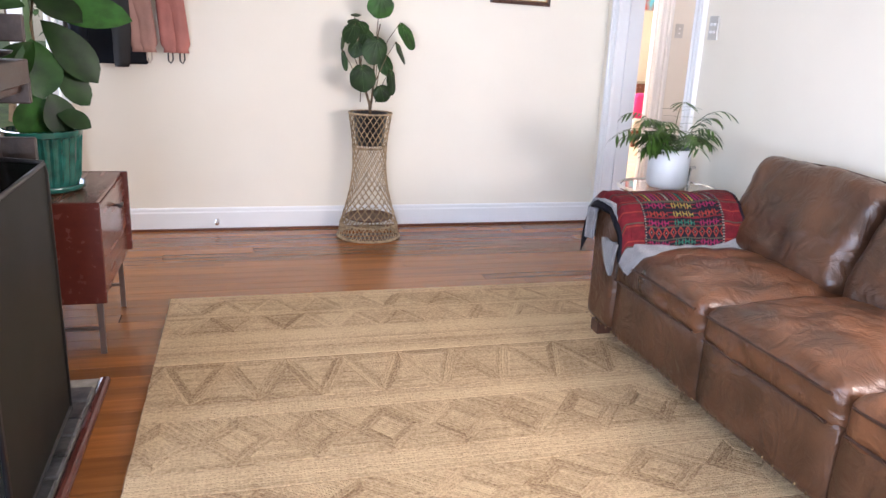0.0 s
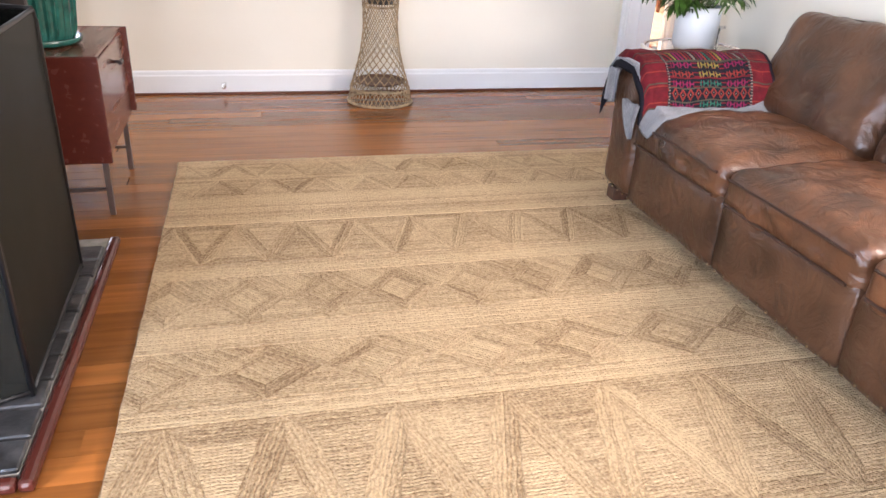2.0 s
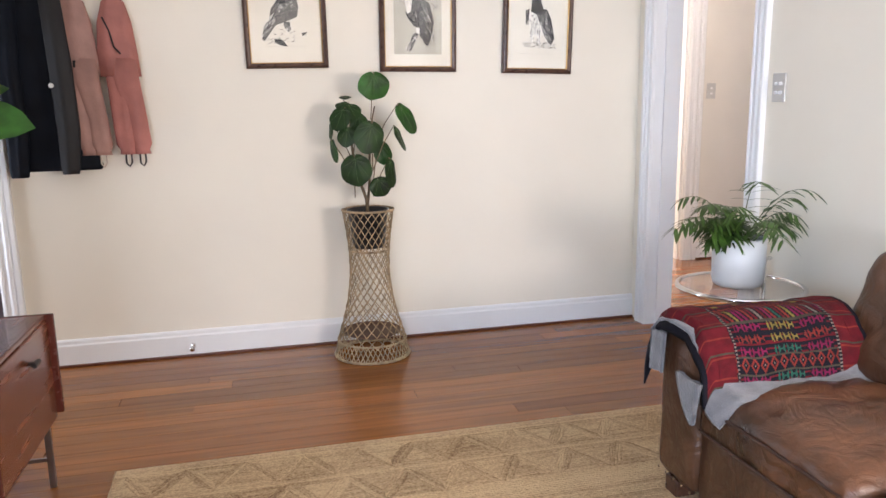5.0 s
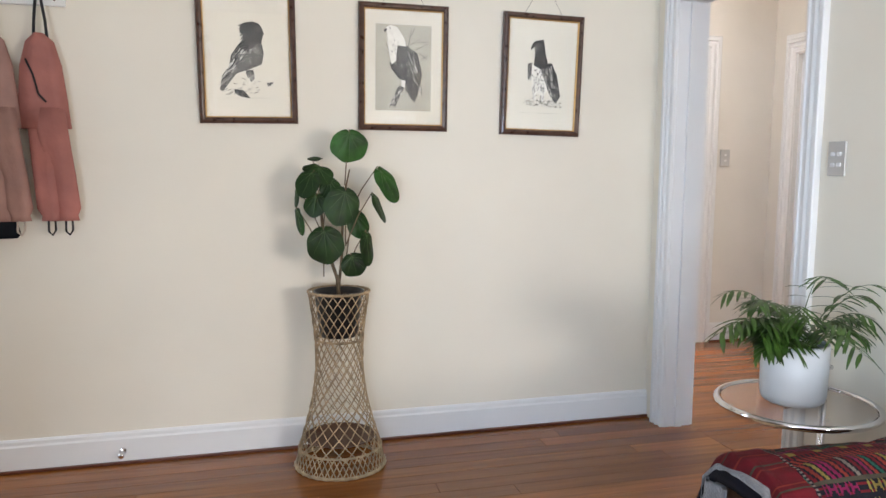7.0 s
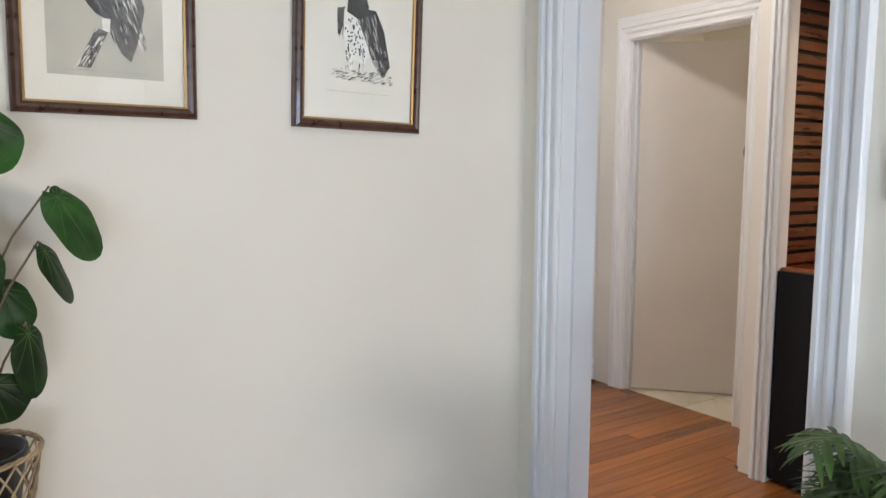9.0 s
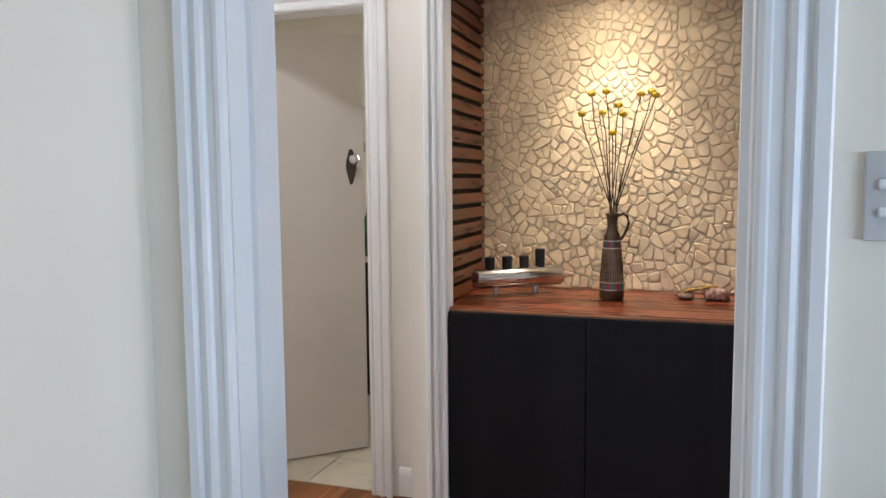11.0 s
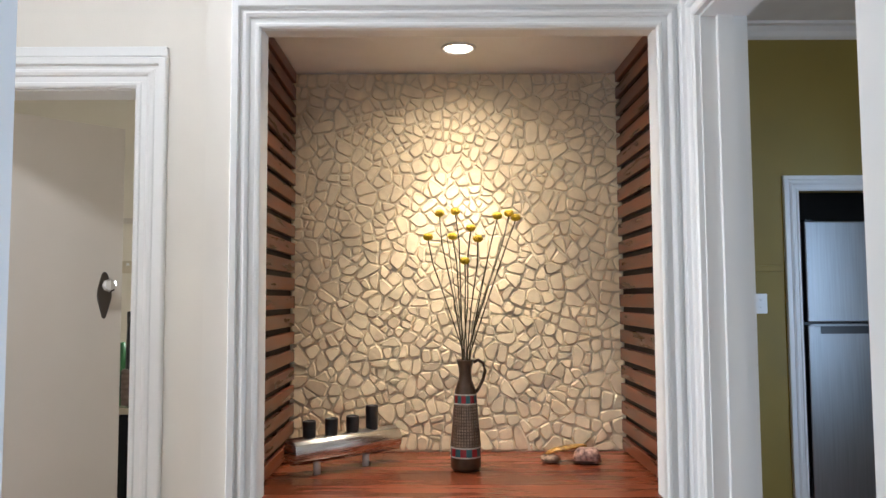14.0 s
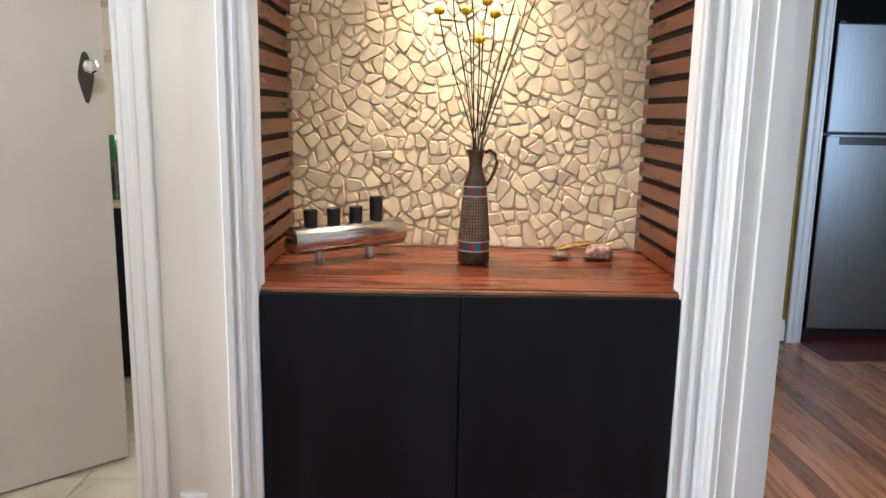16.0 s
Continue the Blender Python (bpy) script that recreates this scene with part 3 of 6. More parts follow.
def build_rug():
    rug = thing("rug", "large natural braided jute rug with bands of triangles and diamonds", "rug")
    X0, X1, Y0, Y1 = 0.055, 2.38, 0.25, 3.52
    bm = bmesh.new()
    ny = 110
    for s, (za, zb) in enumerate(((0.001, 0.009),)):
        left = [X0 + 0.006 * noise.noise(Vector((i * 0.35, 1.3, 0))) for i in range(ny + 1)]
        rowsv = []
        for i in range(ny + 1):
            y = Y0 + (Y1 - Y0) * i / ny
            rowsv.append([bm.verts.new((x, y + (0.004 * noise.noise(Vector((x * 9, 4, 0))) if i in (0, ny) else 0), z)) for x, z in
                          ((left[i], za), (left[i], zb), (X1, zb), (X1, za))])
        for a, b in zip(rowsv, rowsv[1:]):
            for k in range(4):
                bm.faces.new((a[k], a[(k + 1) % 4], b[(k + 1) % 4], b[k]))
        bm.faces.new(rowsv[0])
        bm.faces.new(rowsv[-1][::-1])
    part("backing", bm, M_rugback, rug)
    rng = random.Random(11)
    bm = bmesh.new()
    uvs = bm.loops.layers.uv.new("UVMap")
    tone = bm.faces.layers.float.new("tone")
    def side_cut(poly_, x, keep):
        """The part of a polygon with keep * (x of point - x) >= 0."""
        out = []
        for i in range(len(poly_)):
            a, c = poly_[i], poly_[(i + 1) % len(poly_)]
            fa, fc = keep * (a[0] - x), keep * (c[0] - x)
            if fa >= 0:
                out.append(a)
            if (fa < 0) != (fc < 0):
                t = fa / (fa - fc)
                out.append((a[0] + (c[0] - a[0]) * t, a[1] + (c[1] - a[1]) * t))
        return out
    def patch(pts, z=0.0118, g=0.0006, dark=None):
        """One patch of parallel braids; they run along its first side."""
        d = Vector((pts[1][0] - pts[0][0], pts[1][1] - pts[0][1])).normalized()
        o = pts[0]
        wave = 0.004 * noise.noise(Vector((pts[0][1] * 20, 2, 1)))
        pts = side_cut(side_cut(pts, X0 + 0.002 + wave, 1), X1 - 0.002, -1)
        if len(pts) < 3:
            return
        c = Vector((sum(p[0] for p in pts) / len(pts), sum(p[1] for p in pts) / len(pts), 0))
        zz = z + rng.uniform(-0.0004, 0.0006)
        tn = rng.uniform(0, 0.5) if dark is None else dark
        low, top = [], []
        for p in pts:
            v = Vector((p[0], p[1], 0))
            k = (c - v).normalized()
            a, b = v + k * g * 0.3, v + k * g * 3
            low.append(bm.verts.new((a.x, a.y, 0.0088)))
            top.append(bm.verts.new((b.x, b.y, zz)))
        n = len(pts)
        fs = [bm.faces.new(top)] + [bm.faces.new((low[i], low[(i + 1) % n], top[(i + 1) % n], top[i])) for i in range(n)]
        for f in fs:
            f[tone] = tn
            for l in f.loops:
                q = Vector((l.vert.co.x - o[0], l.vert.co.y - o[1]))
                l[uvs].uv = (q.dot(d), d.x * q.y - d.y * q.x)
    def lerp(a, b, t):
        return (a[0] + (b[0] - a[0]) * t, a[1] + (b[1] - a[1]) * t)
    def split(tri):
        """A triangle as three bands along its sides round a small one."""
        c = (sum(p[0] for p in tri) / 3, sum(p[1] for p in tri) / 3)
        inner = [lerp(p, c, 0.42) for p in tri]
        for i in range(3):
            j = (i + 1) % 3
            patch([tri[i], tri[j], inner[j], inner[i]], dark=rng.choice((0.15, 0.5, 0.8, 1.0)))
        patch(inner, dark=rng.choice((0.0, 0.3, 0.6)))
    def triangles(ya, yb, pitch, off):
        x = X0 - off - pitch
        while x < X1:
            split([(x, ya), (x + pitch, ya), (x + pitch / 2, yb)])
            split([(x + pitch / 2, yb), (x + 1.5 * pitch, yb), (x + pitch, ya)])
            x += pitch
    def diamonds(ya, yb, pitch, off):
        ym = (ya + yb) / 2
        x = X0 - off - pitch
        while x < X1:
            d = [(x, ym), (x + pitch / 2, ya), (x + pitch, ym), (x + pitch / 2, yb)]
            c = (x + pitch / 2, ym)
            inn = [lerp(p, c, 0.5) for p in d]
            for i in range(4):
                patch([d[i], d[(i + 1) % 4], inn[(i + 1) % 4], inn[i]], dark=rng.choice((0.3, 0.6, 0.9, 1.1)))
            patch(inn, dark=rng.choice((0.0, 0.3, 0.9)))
            patch([(x + pitch / 2, yb), (x + pitch, ym), (x + 1.5 * pitch, yb)])
            patch([(x + pitch / 2, ya), (x + 1.5 * pitch, ya), (x + pitch, ym)])
            x += pitch
    def strips(ya, yb, n):
        for i in range(n):
            a, b = ya + (yb - ya) * i / n, ya + (yb - ya) * (i + 1) / n
            x = X0
            while x < X1:
                w = X1 - X0
                patch([(x, a), (x + w, a), (x + w, b), (x, b)], g=0.0004, dark=rng.uniform(-0.5, 0.1))
                x += w
    strips(3.46, 3.515, 2)
    triangles(3.29, 3.46, 0.2, 0.06)
    triangles(3.08, 3.26, 0.2, 0.12)
    strips(3.26, 3.29, 1)
    strips(2.80, 3.08, 8)
    triangles(2.48, 2.79, 0.215, 0.07)
    strips(2.38, 2.475, 3)
    diamonds(2.09, 2.375, 0.23, 0.05)
    strips(1.97, 2.085, 3)
    diamonds(1.73, 1.965, 0.29, 0.1)
    strips(1.66, 1.725, 3)
    triangles(1.18, 1.655, 0.27, 0.03)
    strips(1.08, 1.175, 3)
    diamonds(0.74, 1.075, 0.26, 0.05)
    strips(0.62, 0.735, 4)
    triangles(0.27, 0.615, 0.25, 0.0)
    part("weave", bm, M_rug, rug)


def build_sofa():
    s = thing("sofa", "worn brown leather three-seat sofa with loose seat cushions and stud trim", "sofa", (2.215, 1.80, 0))
    def loc(bm):
        bmesh.ops.translate(bm, verts=bm.verts[:], vec=(-2.26, -1.80, 0))
        return bm
    y0, y1 = 0.66, 2.955
    # front rail in leather panels
    for a, b in ((0.70, 1.52), (1.52, 2.115), (2.115, 2.72)):
        bm = rounded(bmesh.new(), 1.915, (a + b) / 2, 0.185, 0.055, (b - a) / 2 - 0.001, 0.125, 0.022, 8, wrinkle=0.003, seed=a)
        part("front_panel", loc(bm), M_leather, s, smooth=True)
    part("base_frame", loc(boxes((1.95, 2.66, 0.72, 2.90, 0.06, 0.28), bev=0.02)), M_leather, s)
    for i, (a, b) in enumerate(((0.92, 1.515), (1.52, 2.125), (2.13, 2.735))):
        c = (a + b) / 2
        bm = rounded(bmesh.new(), 2.165, c, 0.345, 0.315, (b - a) / 2, 0.078, 0.056, 26, crown=0.040, wrinkle=0.009, wscale=12, seed=i * 3.1)
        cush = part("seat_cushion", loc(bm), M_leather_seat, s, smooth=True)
        bm = bmesh.new()
        h = (b - a) / 2 - 0.012
        for z, x in ((0.380, 1.853), (0.302, 1.851)):
            tube(bm, [(x - 2.26, c - h + 0.02 - 1.8, z), (x - 0.003 - 2.26, c - 1.8, z + (0.004 if z > 0.35 else 0)), (x - 2.26, c + h - 0.02 - 1.8, z)], 0.0048, 6)
        part("piping", bm, M_piping, cush)
    lean = Matrix.Rotation(radians(27), 3, "Y")
    for i, (a, b) in enumerate(((0.78, 1.46), (1.46, 2.14), (2.14, 2.83))):
        bm = rounded(bmesh.new(), 2.50, (a + b) / 2, 0.565, 0.098, (b - a) / 2, 0.24, 0.094, 26, wrinkle=0.013, wscale=8, seed=7 + i * 2.7, m=lean)
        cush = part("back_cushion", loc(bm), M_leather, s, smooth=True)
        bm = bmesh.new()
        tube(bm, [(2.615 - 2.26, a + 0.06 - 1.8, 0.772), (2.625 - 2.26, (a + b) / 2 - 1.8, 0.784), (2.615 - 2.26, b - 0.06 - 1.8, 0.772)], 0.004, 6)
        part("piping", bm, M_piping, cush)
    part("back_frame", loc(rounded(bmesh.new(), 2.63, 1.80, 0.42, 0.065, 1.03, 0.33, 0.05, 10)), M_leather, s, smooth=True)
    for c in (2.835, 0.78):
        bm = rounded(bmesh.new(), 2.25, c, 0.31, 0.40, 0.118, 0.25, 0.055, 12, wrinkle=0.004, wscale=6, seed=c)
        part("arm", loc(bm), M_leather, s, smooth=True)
    for x in (1.905, 2.60):
        for y in (0.76, 2.87):
            bm = boxes((x - 0.035, x + 0.035, y - 0.035, y + 0.035, 0, 0.065), bev=0.006)
            part("foot", loc(bm), M_frame, s)
    bm = bmesh.new()
    y = 0.72
    while y < 2.94:
        lathe([(0.0, 0.004), (0.004, 0.0025), (0.0052, 0)], 8, bm)
        vs = bm.verts[-17:]
        bmesh.ops.rotate(bm, verts=list(vs), cent=(0, 0, 0), matrix=Matrix.Rotation(radians(-90), 3, "Y"))
        bmesh.ops.translate(bm, verts=list(vs), vec=(1.858 - 2.26, y - 1.8, 0.078))
        y += 0.045
        bm.verts.ensure_lookup_table()
    tagged(part("stud_trim", bm, mat("dull_brass_stud", (0.2, 0.13, 0.07), 0.35, 0.9), s), kind="stuff")


def cloth_mat(name, col):
    return mat(name, col, 0.9, var=0.15, scale=30, bump=0.6, bscale=350, bdist=0.003, spec=0.2)


def build_throw():
    ob = thing("throw_blanket", "red and black embroidered woven throw over the sofa arm", "blanket", (2.1, 2.83, 0.56))
    cols = [(0.095, 0.006, 0.010), (0.007, 0.006, 0.010), (0.17, 0.022, 0.015), (0.14, 0.008, 0.045), (0.01, 0.08, 0.055), (0.17, 0.13, 0.03), (0.15, 0.13, 0.11), (0.05, 0.045, 0.03)]
    names = ["deep_red", "near_black", "orange_red", "magenta", "sea_green", "yellow", "off_white", "brown"]
    mats = [cloth_mat("throw_" + n, c) for n, c in zip(names, cols)]
    path = [(2.662, 0.445), (2.675, 0.50), (2.695, 0.55), (2.73, 0.592), (2.78, 0.612), (2.84, 0.616), (2.90, 0.604), (2.945, 0.578), (2.975, 0.53), (2.985, 0.46), (2.988, 0.40)]
    cum = [0]
    for a, b in zip(path, path[1:]):
        cum.append(cum[-1] + math.dist(a, b))
    def at(d):
        for i in range(len(path) - 1):
            if d <= cum[i + 1] or i == len(path) - 2:
                t = (d - cum[i]) / (cum[i + 1] - cum[i])
                return (path[i][0] + (path[i + 1][0] - path[i][0]) * t, path[i][1] + (path[i + 1][1] - path[i][1]) * t)
    ns, nt = 180, 116
    X0, X1 = 1.775, 2.350
    bm = bmesh.new()
    def pos(i, j, lift):
        s, d = i / ns, cum[-1] * j / nt
        y, z = at(d)
        x = X0 + (X1 - X0) * s
        w = noise.noise(Vector((x * 7, y * 7, z * 5))) * 0.010 + noise.noise(Vector((x * 22, y * 20, 2))) * 0.003
        edge = max(0, 0.07 - s) / 0.07
        z += w - 0.055 * edge ** 1.5
        x += 0.012 * edge + 0.01 * noise.noise(Vector((y * 12, z * 9, 3))) * (1 if s < 0.1 or s > 0.9 else 0)
        yc, zc = 2.83, 0.42
        v = Vector((0, y - yc, z - zc)).normalized() * (0.012 * lift)
        return Vector((x - 2.1, y + v.y - 2.83, z + v.z - 0.56 + w * 0.3))
    top = [[bm.verts.new(pos(i, j, 1)) for j in range(nt + 1)] for i in range(ns + 1)]
    low = [[bm.verts.new(pos(i, j, 0)) for j in range(nt + 1)] for i in range(ns + 1)]
    rng = random.Random(5)
    cyc = [3, 2, 0, 6, 0, 3, 2, 4, 0, 2, 5, 3]
    def colour(i, j):
        s = i / ns
        if s < 0.02 or s > 0.975:
            return 1
        if s < 0.20 or s > 0.82:
            return 2 if j % 11 == 4 else (7 if j % 17 == 0 else 0)
        if abs(s - 0.208) < 0.007 or abs(s - 0.812) < 0.007:
            return 6 if j % 2 == 0 else 1
        k = j % 58
        u = (i - 38) / 106
        cell, side_ = i % 9, u < 0.34 or u > 0.66
        def bow(row, a, b):
            c = abs(cell - 4)
            if (u * 3) % 1 < 0.12 or (u * 3) % 1 > 0.90 or cell in (0, 8):
                return 1 if row % 3 else 0
            return (a if side_ else b) if abs(row - 2) <= c - 1 or (c == 0 and row == 2) else 1
        if k < 5:
            return bow(k, 3, 4)
        if k < 6:
            return 7
        if k < 14:
            m_ = abs((i % 10) - 5) + abs(k - 10)
            return 2 if m_ in (3, 4) else (6 if m_ == 0 else 1)
        if k < 15:
            return 7
        if k < 20:
            return bow(k - 15, 3, 4)
        if k < 22:
            return 1 if k == 20 else 0
        if k < 27:
            return bow(k - 22, 2, 5)
        if k < 29:
            return 1
        if k < 34:
            return bow(k - 29, 3, 5)
        if k < 36:
            return 7
        if k < 47:
            f = (i + (k - 36) // 2) // 5
            return cyc[f % 12] if (i + (k - 36) // 2) % 5 < 3 else 1
        if k < 51:
            return 2 if (i + k) % 5 < 3 else 1
        if k < 54:
            return 0 if (i // 2) % 2 else 1
        return 5 if (i % 22) < 6 else 0
    for i in range(ns):
        for j in range(nt):
            f = bm.faces.new((top[i][j], top[i + 1][j], top[i + 1][j + 1], top[i][j + 1]))
            f.material_index = colour(i, j)
            g = bm.faces.new((low[i][j], low[i][j + 1], low[i + 1][j + 1], low[i + 1][j]))
            g.material_index = 1
    for i in range(ns):
        for j in (0, nt):
            bm.faces.new((top[i][j], low[i][j], low[i + 1][j], top[i + 1][j])).material_index = 1
    for j in range(nt):
        for i in (0, ns):
            bm.faces.new((top[i][j], top[i][j + 1], low[i][j + 1], low[i][j])).material_index = 1
    cl = part("woven_cloth", bm, None, ob, smooth=True)
    for m in mats:
        cl.data.materials.append(m)
    # pale wool blanket under it
    g = thing("wool_blanket", "pale grey wool blanket folded under the throw on the sofa arm", "blanket", (2.1, 2.78, 0.5))
    bm = bmesh.new()
    n = 40
    prof = [(2.60, 0.432), (2.64, 0.436), (2.672, 0.45), (2.69, 0.50), (2.71, 0.55), (2.76, 0.588), (2.84, 0.594), (2.92, 0.582), (2.968, 0.53), (2.972, 0.44)]
    top, low = [], []
    for i in range(n + 1):
        s = i / n
        x = 1.790 + 0.56 * s
        a, b = [], []
        for k, (y, z) in enumerate(prof):
            sag = 0.0
            if k < 3:
                y -= 0.02 * math.sin(6 * s + 1) + 0.03 * s
                sag = -0.07 * max(0, 0.10 - s) / 0.10
            w = 0.005 * noise.noise(Vector((x * 14, y * 14, 1)))
            a.append(bm.verts.new((x - 2.1, y - 2.78, z + sag + w - 0.5 + 0.006)))
            b.append(bm.verts.new((x - 2.1, y - 2.78, z + sag + w - 0.5 - 0.006)))
        top.append(a)
        low.append(b)
    m_ = len(prof)
    for i in range(n):
        for k in range(m_ - 1):
            bm.faces.new((top[i][k], top[i + 1][k], top[i + 1][k + 1], top[i][k + 1]))
            bm.faces.new((low[i][k], low[i][k + 1], low[i + 1][k + 1], low[i + 1][k]))
        for k in (0, m_ - 1):
            bm.faces.new((top[i][k], low[i][k], low[i + 1][k], top[i + 1][k]))
    for k in range(m_ - 1):
        for i in (0, n):
            bm.faces.new((top[i][k], top[i][k + 1], low[i][k + 1], low[i][k]))
    # front corner that hangs down over the seat edge
    part("folded_layer", bm, M_greycloth, g, smooth=True)
    bm = bmesh.new()
    rows = []
    for i in range(9):
        t = i / 8
        wdt = 0.115 * (1 - t) ** 0.8 + 0.012
        yc = 2.735 - 0.03 * t
        rows.append([bm.verts.new((1.789 - 0.006 * math.sin(3 * t) - q * 0.012 - 2.1, yc + wdt * (k / 5 - 0.5) - 2.78, 0.455 - 0.135 * t + 0.004 * math.sin(k * 2.0) - 0.5))
                     for q in (0, 1) for k in range(6)])
    for a, b in zip(rows, rows[1:]):
        for k in range(5):
            bm.faces.new((a[k], a[k + 1], b[k + 1], b[k]))
            bm.faces.new((a[6 + k], b[6 + k], b[7 + k], a[7 + k]))
        bm.faces.new((a[0], b[0], b[6], a[6]))
        bm.faces.new((a[5], a[11], b[11], b[5]))
    part("hanging_corner", bm, M_greycloth, g, smooth=True)
    bm = bmesh.new()
    rows = []
    for i in range(8):
        t = i / 7
        rows.append([bm.verts.new((1.783 - q * 0.010 - 2.1 + 0.008 * math.sin(k * 1.7), 2.90 + 0.075 * (k / 4 - 0.5) + 0.01 * t - 2.78, 0.55 - 0.13 * t - 0.5))
                     for q in (0, 1) for k in range(5)])
    for a, b in zip(rows, rows[1:]):
        for k in range(4):
            bm.faces.new((a[k], a[k + 1], b[k + 1], b[k]))
            bm.faces.new((a[5 + k], b[5 + k], b[6 + k], a[6 + k]))
        bm.faces.new((a[0], b[0], b[5], a[5]))
        bm.faces.new((a[4], a[9], b[9], b[4]))
    part("hanging_end", bm, M_greycloth, g, smooth=True)


def build_side_table():
    c, R, z = (2.446, 3.43), 0.240, 0.515
    t = thing("side_table", "round glass side table with a tubular chrome rim and post", "table", (c[0], c[1], 0))
    bm = bmesh.new()
    ring(bm, (0, 0), R, z, 0.011, 56, 10)
    part("rim", bm, M_chrome, t, smooth=True)
    part("glass_top", lathe([(0, z - 0.004), (R - 0.012, z - 0.004), (R - 0.012, z + 0.004), (0, z + 0.004)], 48), M_glass, t)
    px, py = 0.145, 0.05
    bm = bmesh.new()
    tube(bm, [(px, py, 0.02), (px, py, z + 0.095)], 0.009, 12)
    part("post", bm, M_chrome, t, smooth=True)
    bm = bmesh.new()
    tube(bm, [(px - 0.02, py - 0.028, 0.02), (px - 0.02, py - 0.028, z - 0.01)], 0.011, 12)
    part("sleeve_post", bm, M_chrome, t, smooth=True)
    bm = bmesh.new()
    tube(bm, [(px - 0.03, py, z + 0.095), (px + 0.03, py, z + 0.095)], 0.008, 10)
    part("handle", bm, M_chrome, t, smooth=True)
    bm = bmesh.new()
    ring(bm, (0, 0), R * 0.92, 0.012, 0.011, 48, 8)
    part("base_ring", bm, M_chrome, t, smooth=True)
    bm = bmesh.new()
    tube(bm, [(-0.04, 0.0, z - 0.014), (px, py, z - 0.014)], 0.007, 8)
    part("support_arm", bm, M_chrome, t, smooth=True)
    p = thing("parlour_palm", "bushy green parlour palm in a matt white pot", "plant", (c[0], c[1] + 0.02, z + 0.0045))
    part("pot", lathe([(0, 0), (0.082, 0), (0.094, 0.008), (0.100, 0.03), (0.103, 0.19), (0.098, 0.195), (0.094, 0.19), (0.092, 0.165), (0, 0.165)], 40), M_whitepot, p, smooth=True)
    part("soil", lathe([(0, 0.166), (0.05, 0.172), (0.0915, 0.167)], 24), M_soil, p)
    rng = random.Random(21)
    stems, fol = bmesh.new(), bmesh.new()
    for k in range(48):
        a = rng.uniform(0, 2 * math.pi)
        ln = rng.uniform(0.11, 0.245)
        rise = rng.uniform(0.7, 2.0)
        if k == 0:
            a, ln, rise = radians(198), 0.36, 0.85
        if k == 1:
            a, ln, rise = radians(-100), 0.30, 0.8
        if math.sin(a) > 0.2:
            ln *= 0.62
        d = Vector((math.cos(a), math.sin(a), 0))
        b0 = Vector((0, 0, 0.165)) + d * rng.uniform(0.0, 0.04)
        pts = []
        for i in range(11):
            t = i / 10
            pts.append(b0 + d * ln * t + Vector((0, 0, 1)) * (rise * ln * t * 1.3 - (0.35 + rise * 0.55) * ln * t * t))
        if c[0] + pts[-1].x > 2.66:
            continue
        tube(stems, pts, 0.0021, 4, r2=0.0007)
        for i in range(3, 11):
            for s in (-1, 1):
                way = (pts[i] - pts[i - 1]).normalized()
                side = way.cross(Vector((0, 0, 1))).normalized() * s
                w2 = (way * 0.75 + side * rng.uniform(0.7, 1.0) - Vector((0, 0, rng.uniform(0.15, 0.5)))).normalized()
                if c[0] + pts[i].x + w2.x * 0.1 > 2.69:
                    continue
                leaf(fol, pts[i], w2, (0, 0, 1), rng.uniform(0.07, 0.125) * (1 - 0.35 * i / 11), rng.uniform(0.010, 0.016), 0.2, 0.25, 5, 0.42)
    tagged(part("stalk_growth", stems, M_stemgreen, p), kind="stuff")
    tagged(part("foliage", fol, M_palm, p, smooth=True), kind="stuff")


def round_leaf(bm, vb, base, way, face, length, width, seed):
    """A heart-shaped leaf with a notch at its stalk, sunken veins and a wavy rim."""
    way = Vector(way).normalized()
    side = way.cross(Vector(face)).normalized()
    up = side.cross(way).normalized()
    if up.dot(Vector(face)) < 0:
        up = -up
    a, b, inset = length / 2, width / 2, 0.30
    e = a - inset * length * 0.5
    foot = Vector(base) + way * inset * length * 0.5
    veins = [0, 30, -30, 62, -62, 98, -98, 138, -138]
    def at(deg, rho, lift=0.0):
        f = radians(deg)
        c, s_ = math.cos(f) / a, math.sin(f) / b
        k = e / a
        q = c * c + s_ * s_
        r = (k * c + math.sqrt(max((k * c) ** 2 + q * (1 - k * k), 0))) / q
        r *= 1 - 0.72 * math.exp(-((180 - abs(deg)) / 13) ** 2)
        r *= 1 + 0.02 * math.sin(f * 9 + seed)
        groove = min(abs(deg - v) for v in veins)
        h = -0.10 * width * rho ** 2 + 0.030 * width * rho ** 2 * math.sin(4 * f + seed * 1.3) + 0.022 * width * min(groove, 14) / 14 * math.sin(math.pi * min(rho, 0.97))
        h += 0.05 * width * abs(math.sin(f)) * rho
        return foot + way * r * rho * math.cos(f) + side * r * rho * math.sin(f) + up * (h + lift)
    mid = bm.verts.new(at(0, 0.0))
    n, prev = 48, None
    for rho in (0.25, 0.5, 0.75, 0.92, 1.0):
        row = [bm.verts.new(at(-180 + 360 * i / n, rho)) for i in range(n)]
        for i in range(n):
            j = (i + 1) % n
            bm.faces.new((mid, row[i], row[j]) if prev is None else (prev[i], row[i], row[j], prev[j]))
        prev = row
    for v in veins:
        tube(vb, [at(v, 0.02 + 0.9 * k / 6, 0.0006) for k in range(7)], 0.0011 if v == 0 else 0.0008, 4, 0.0003)


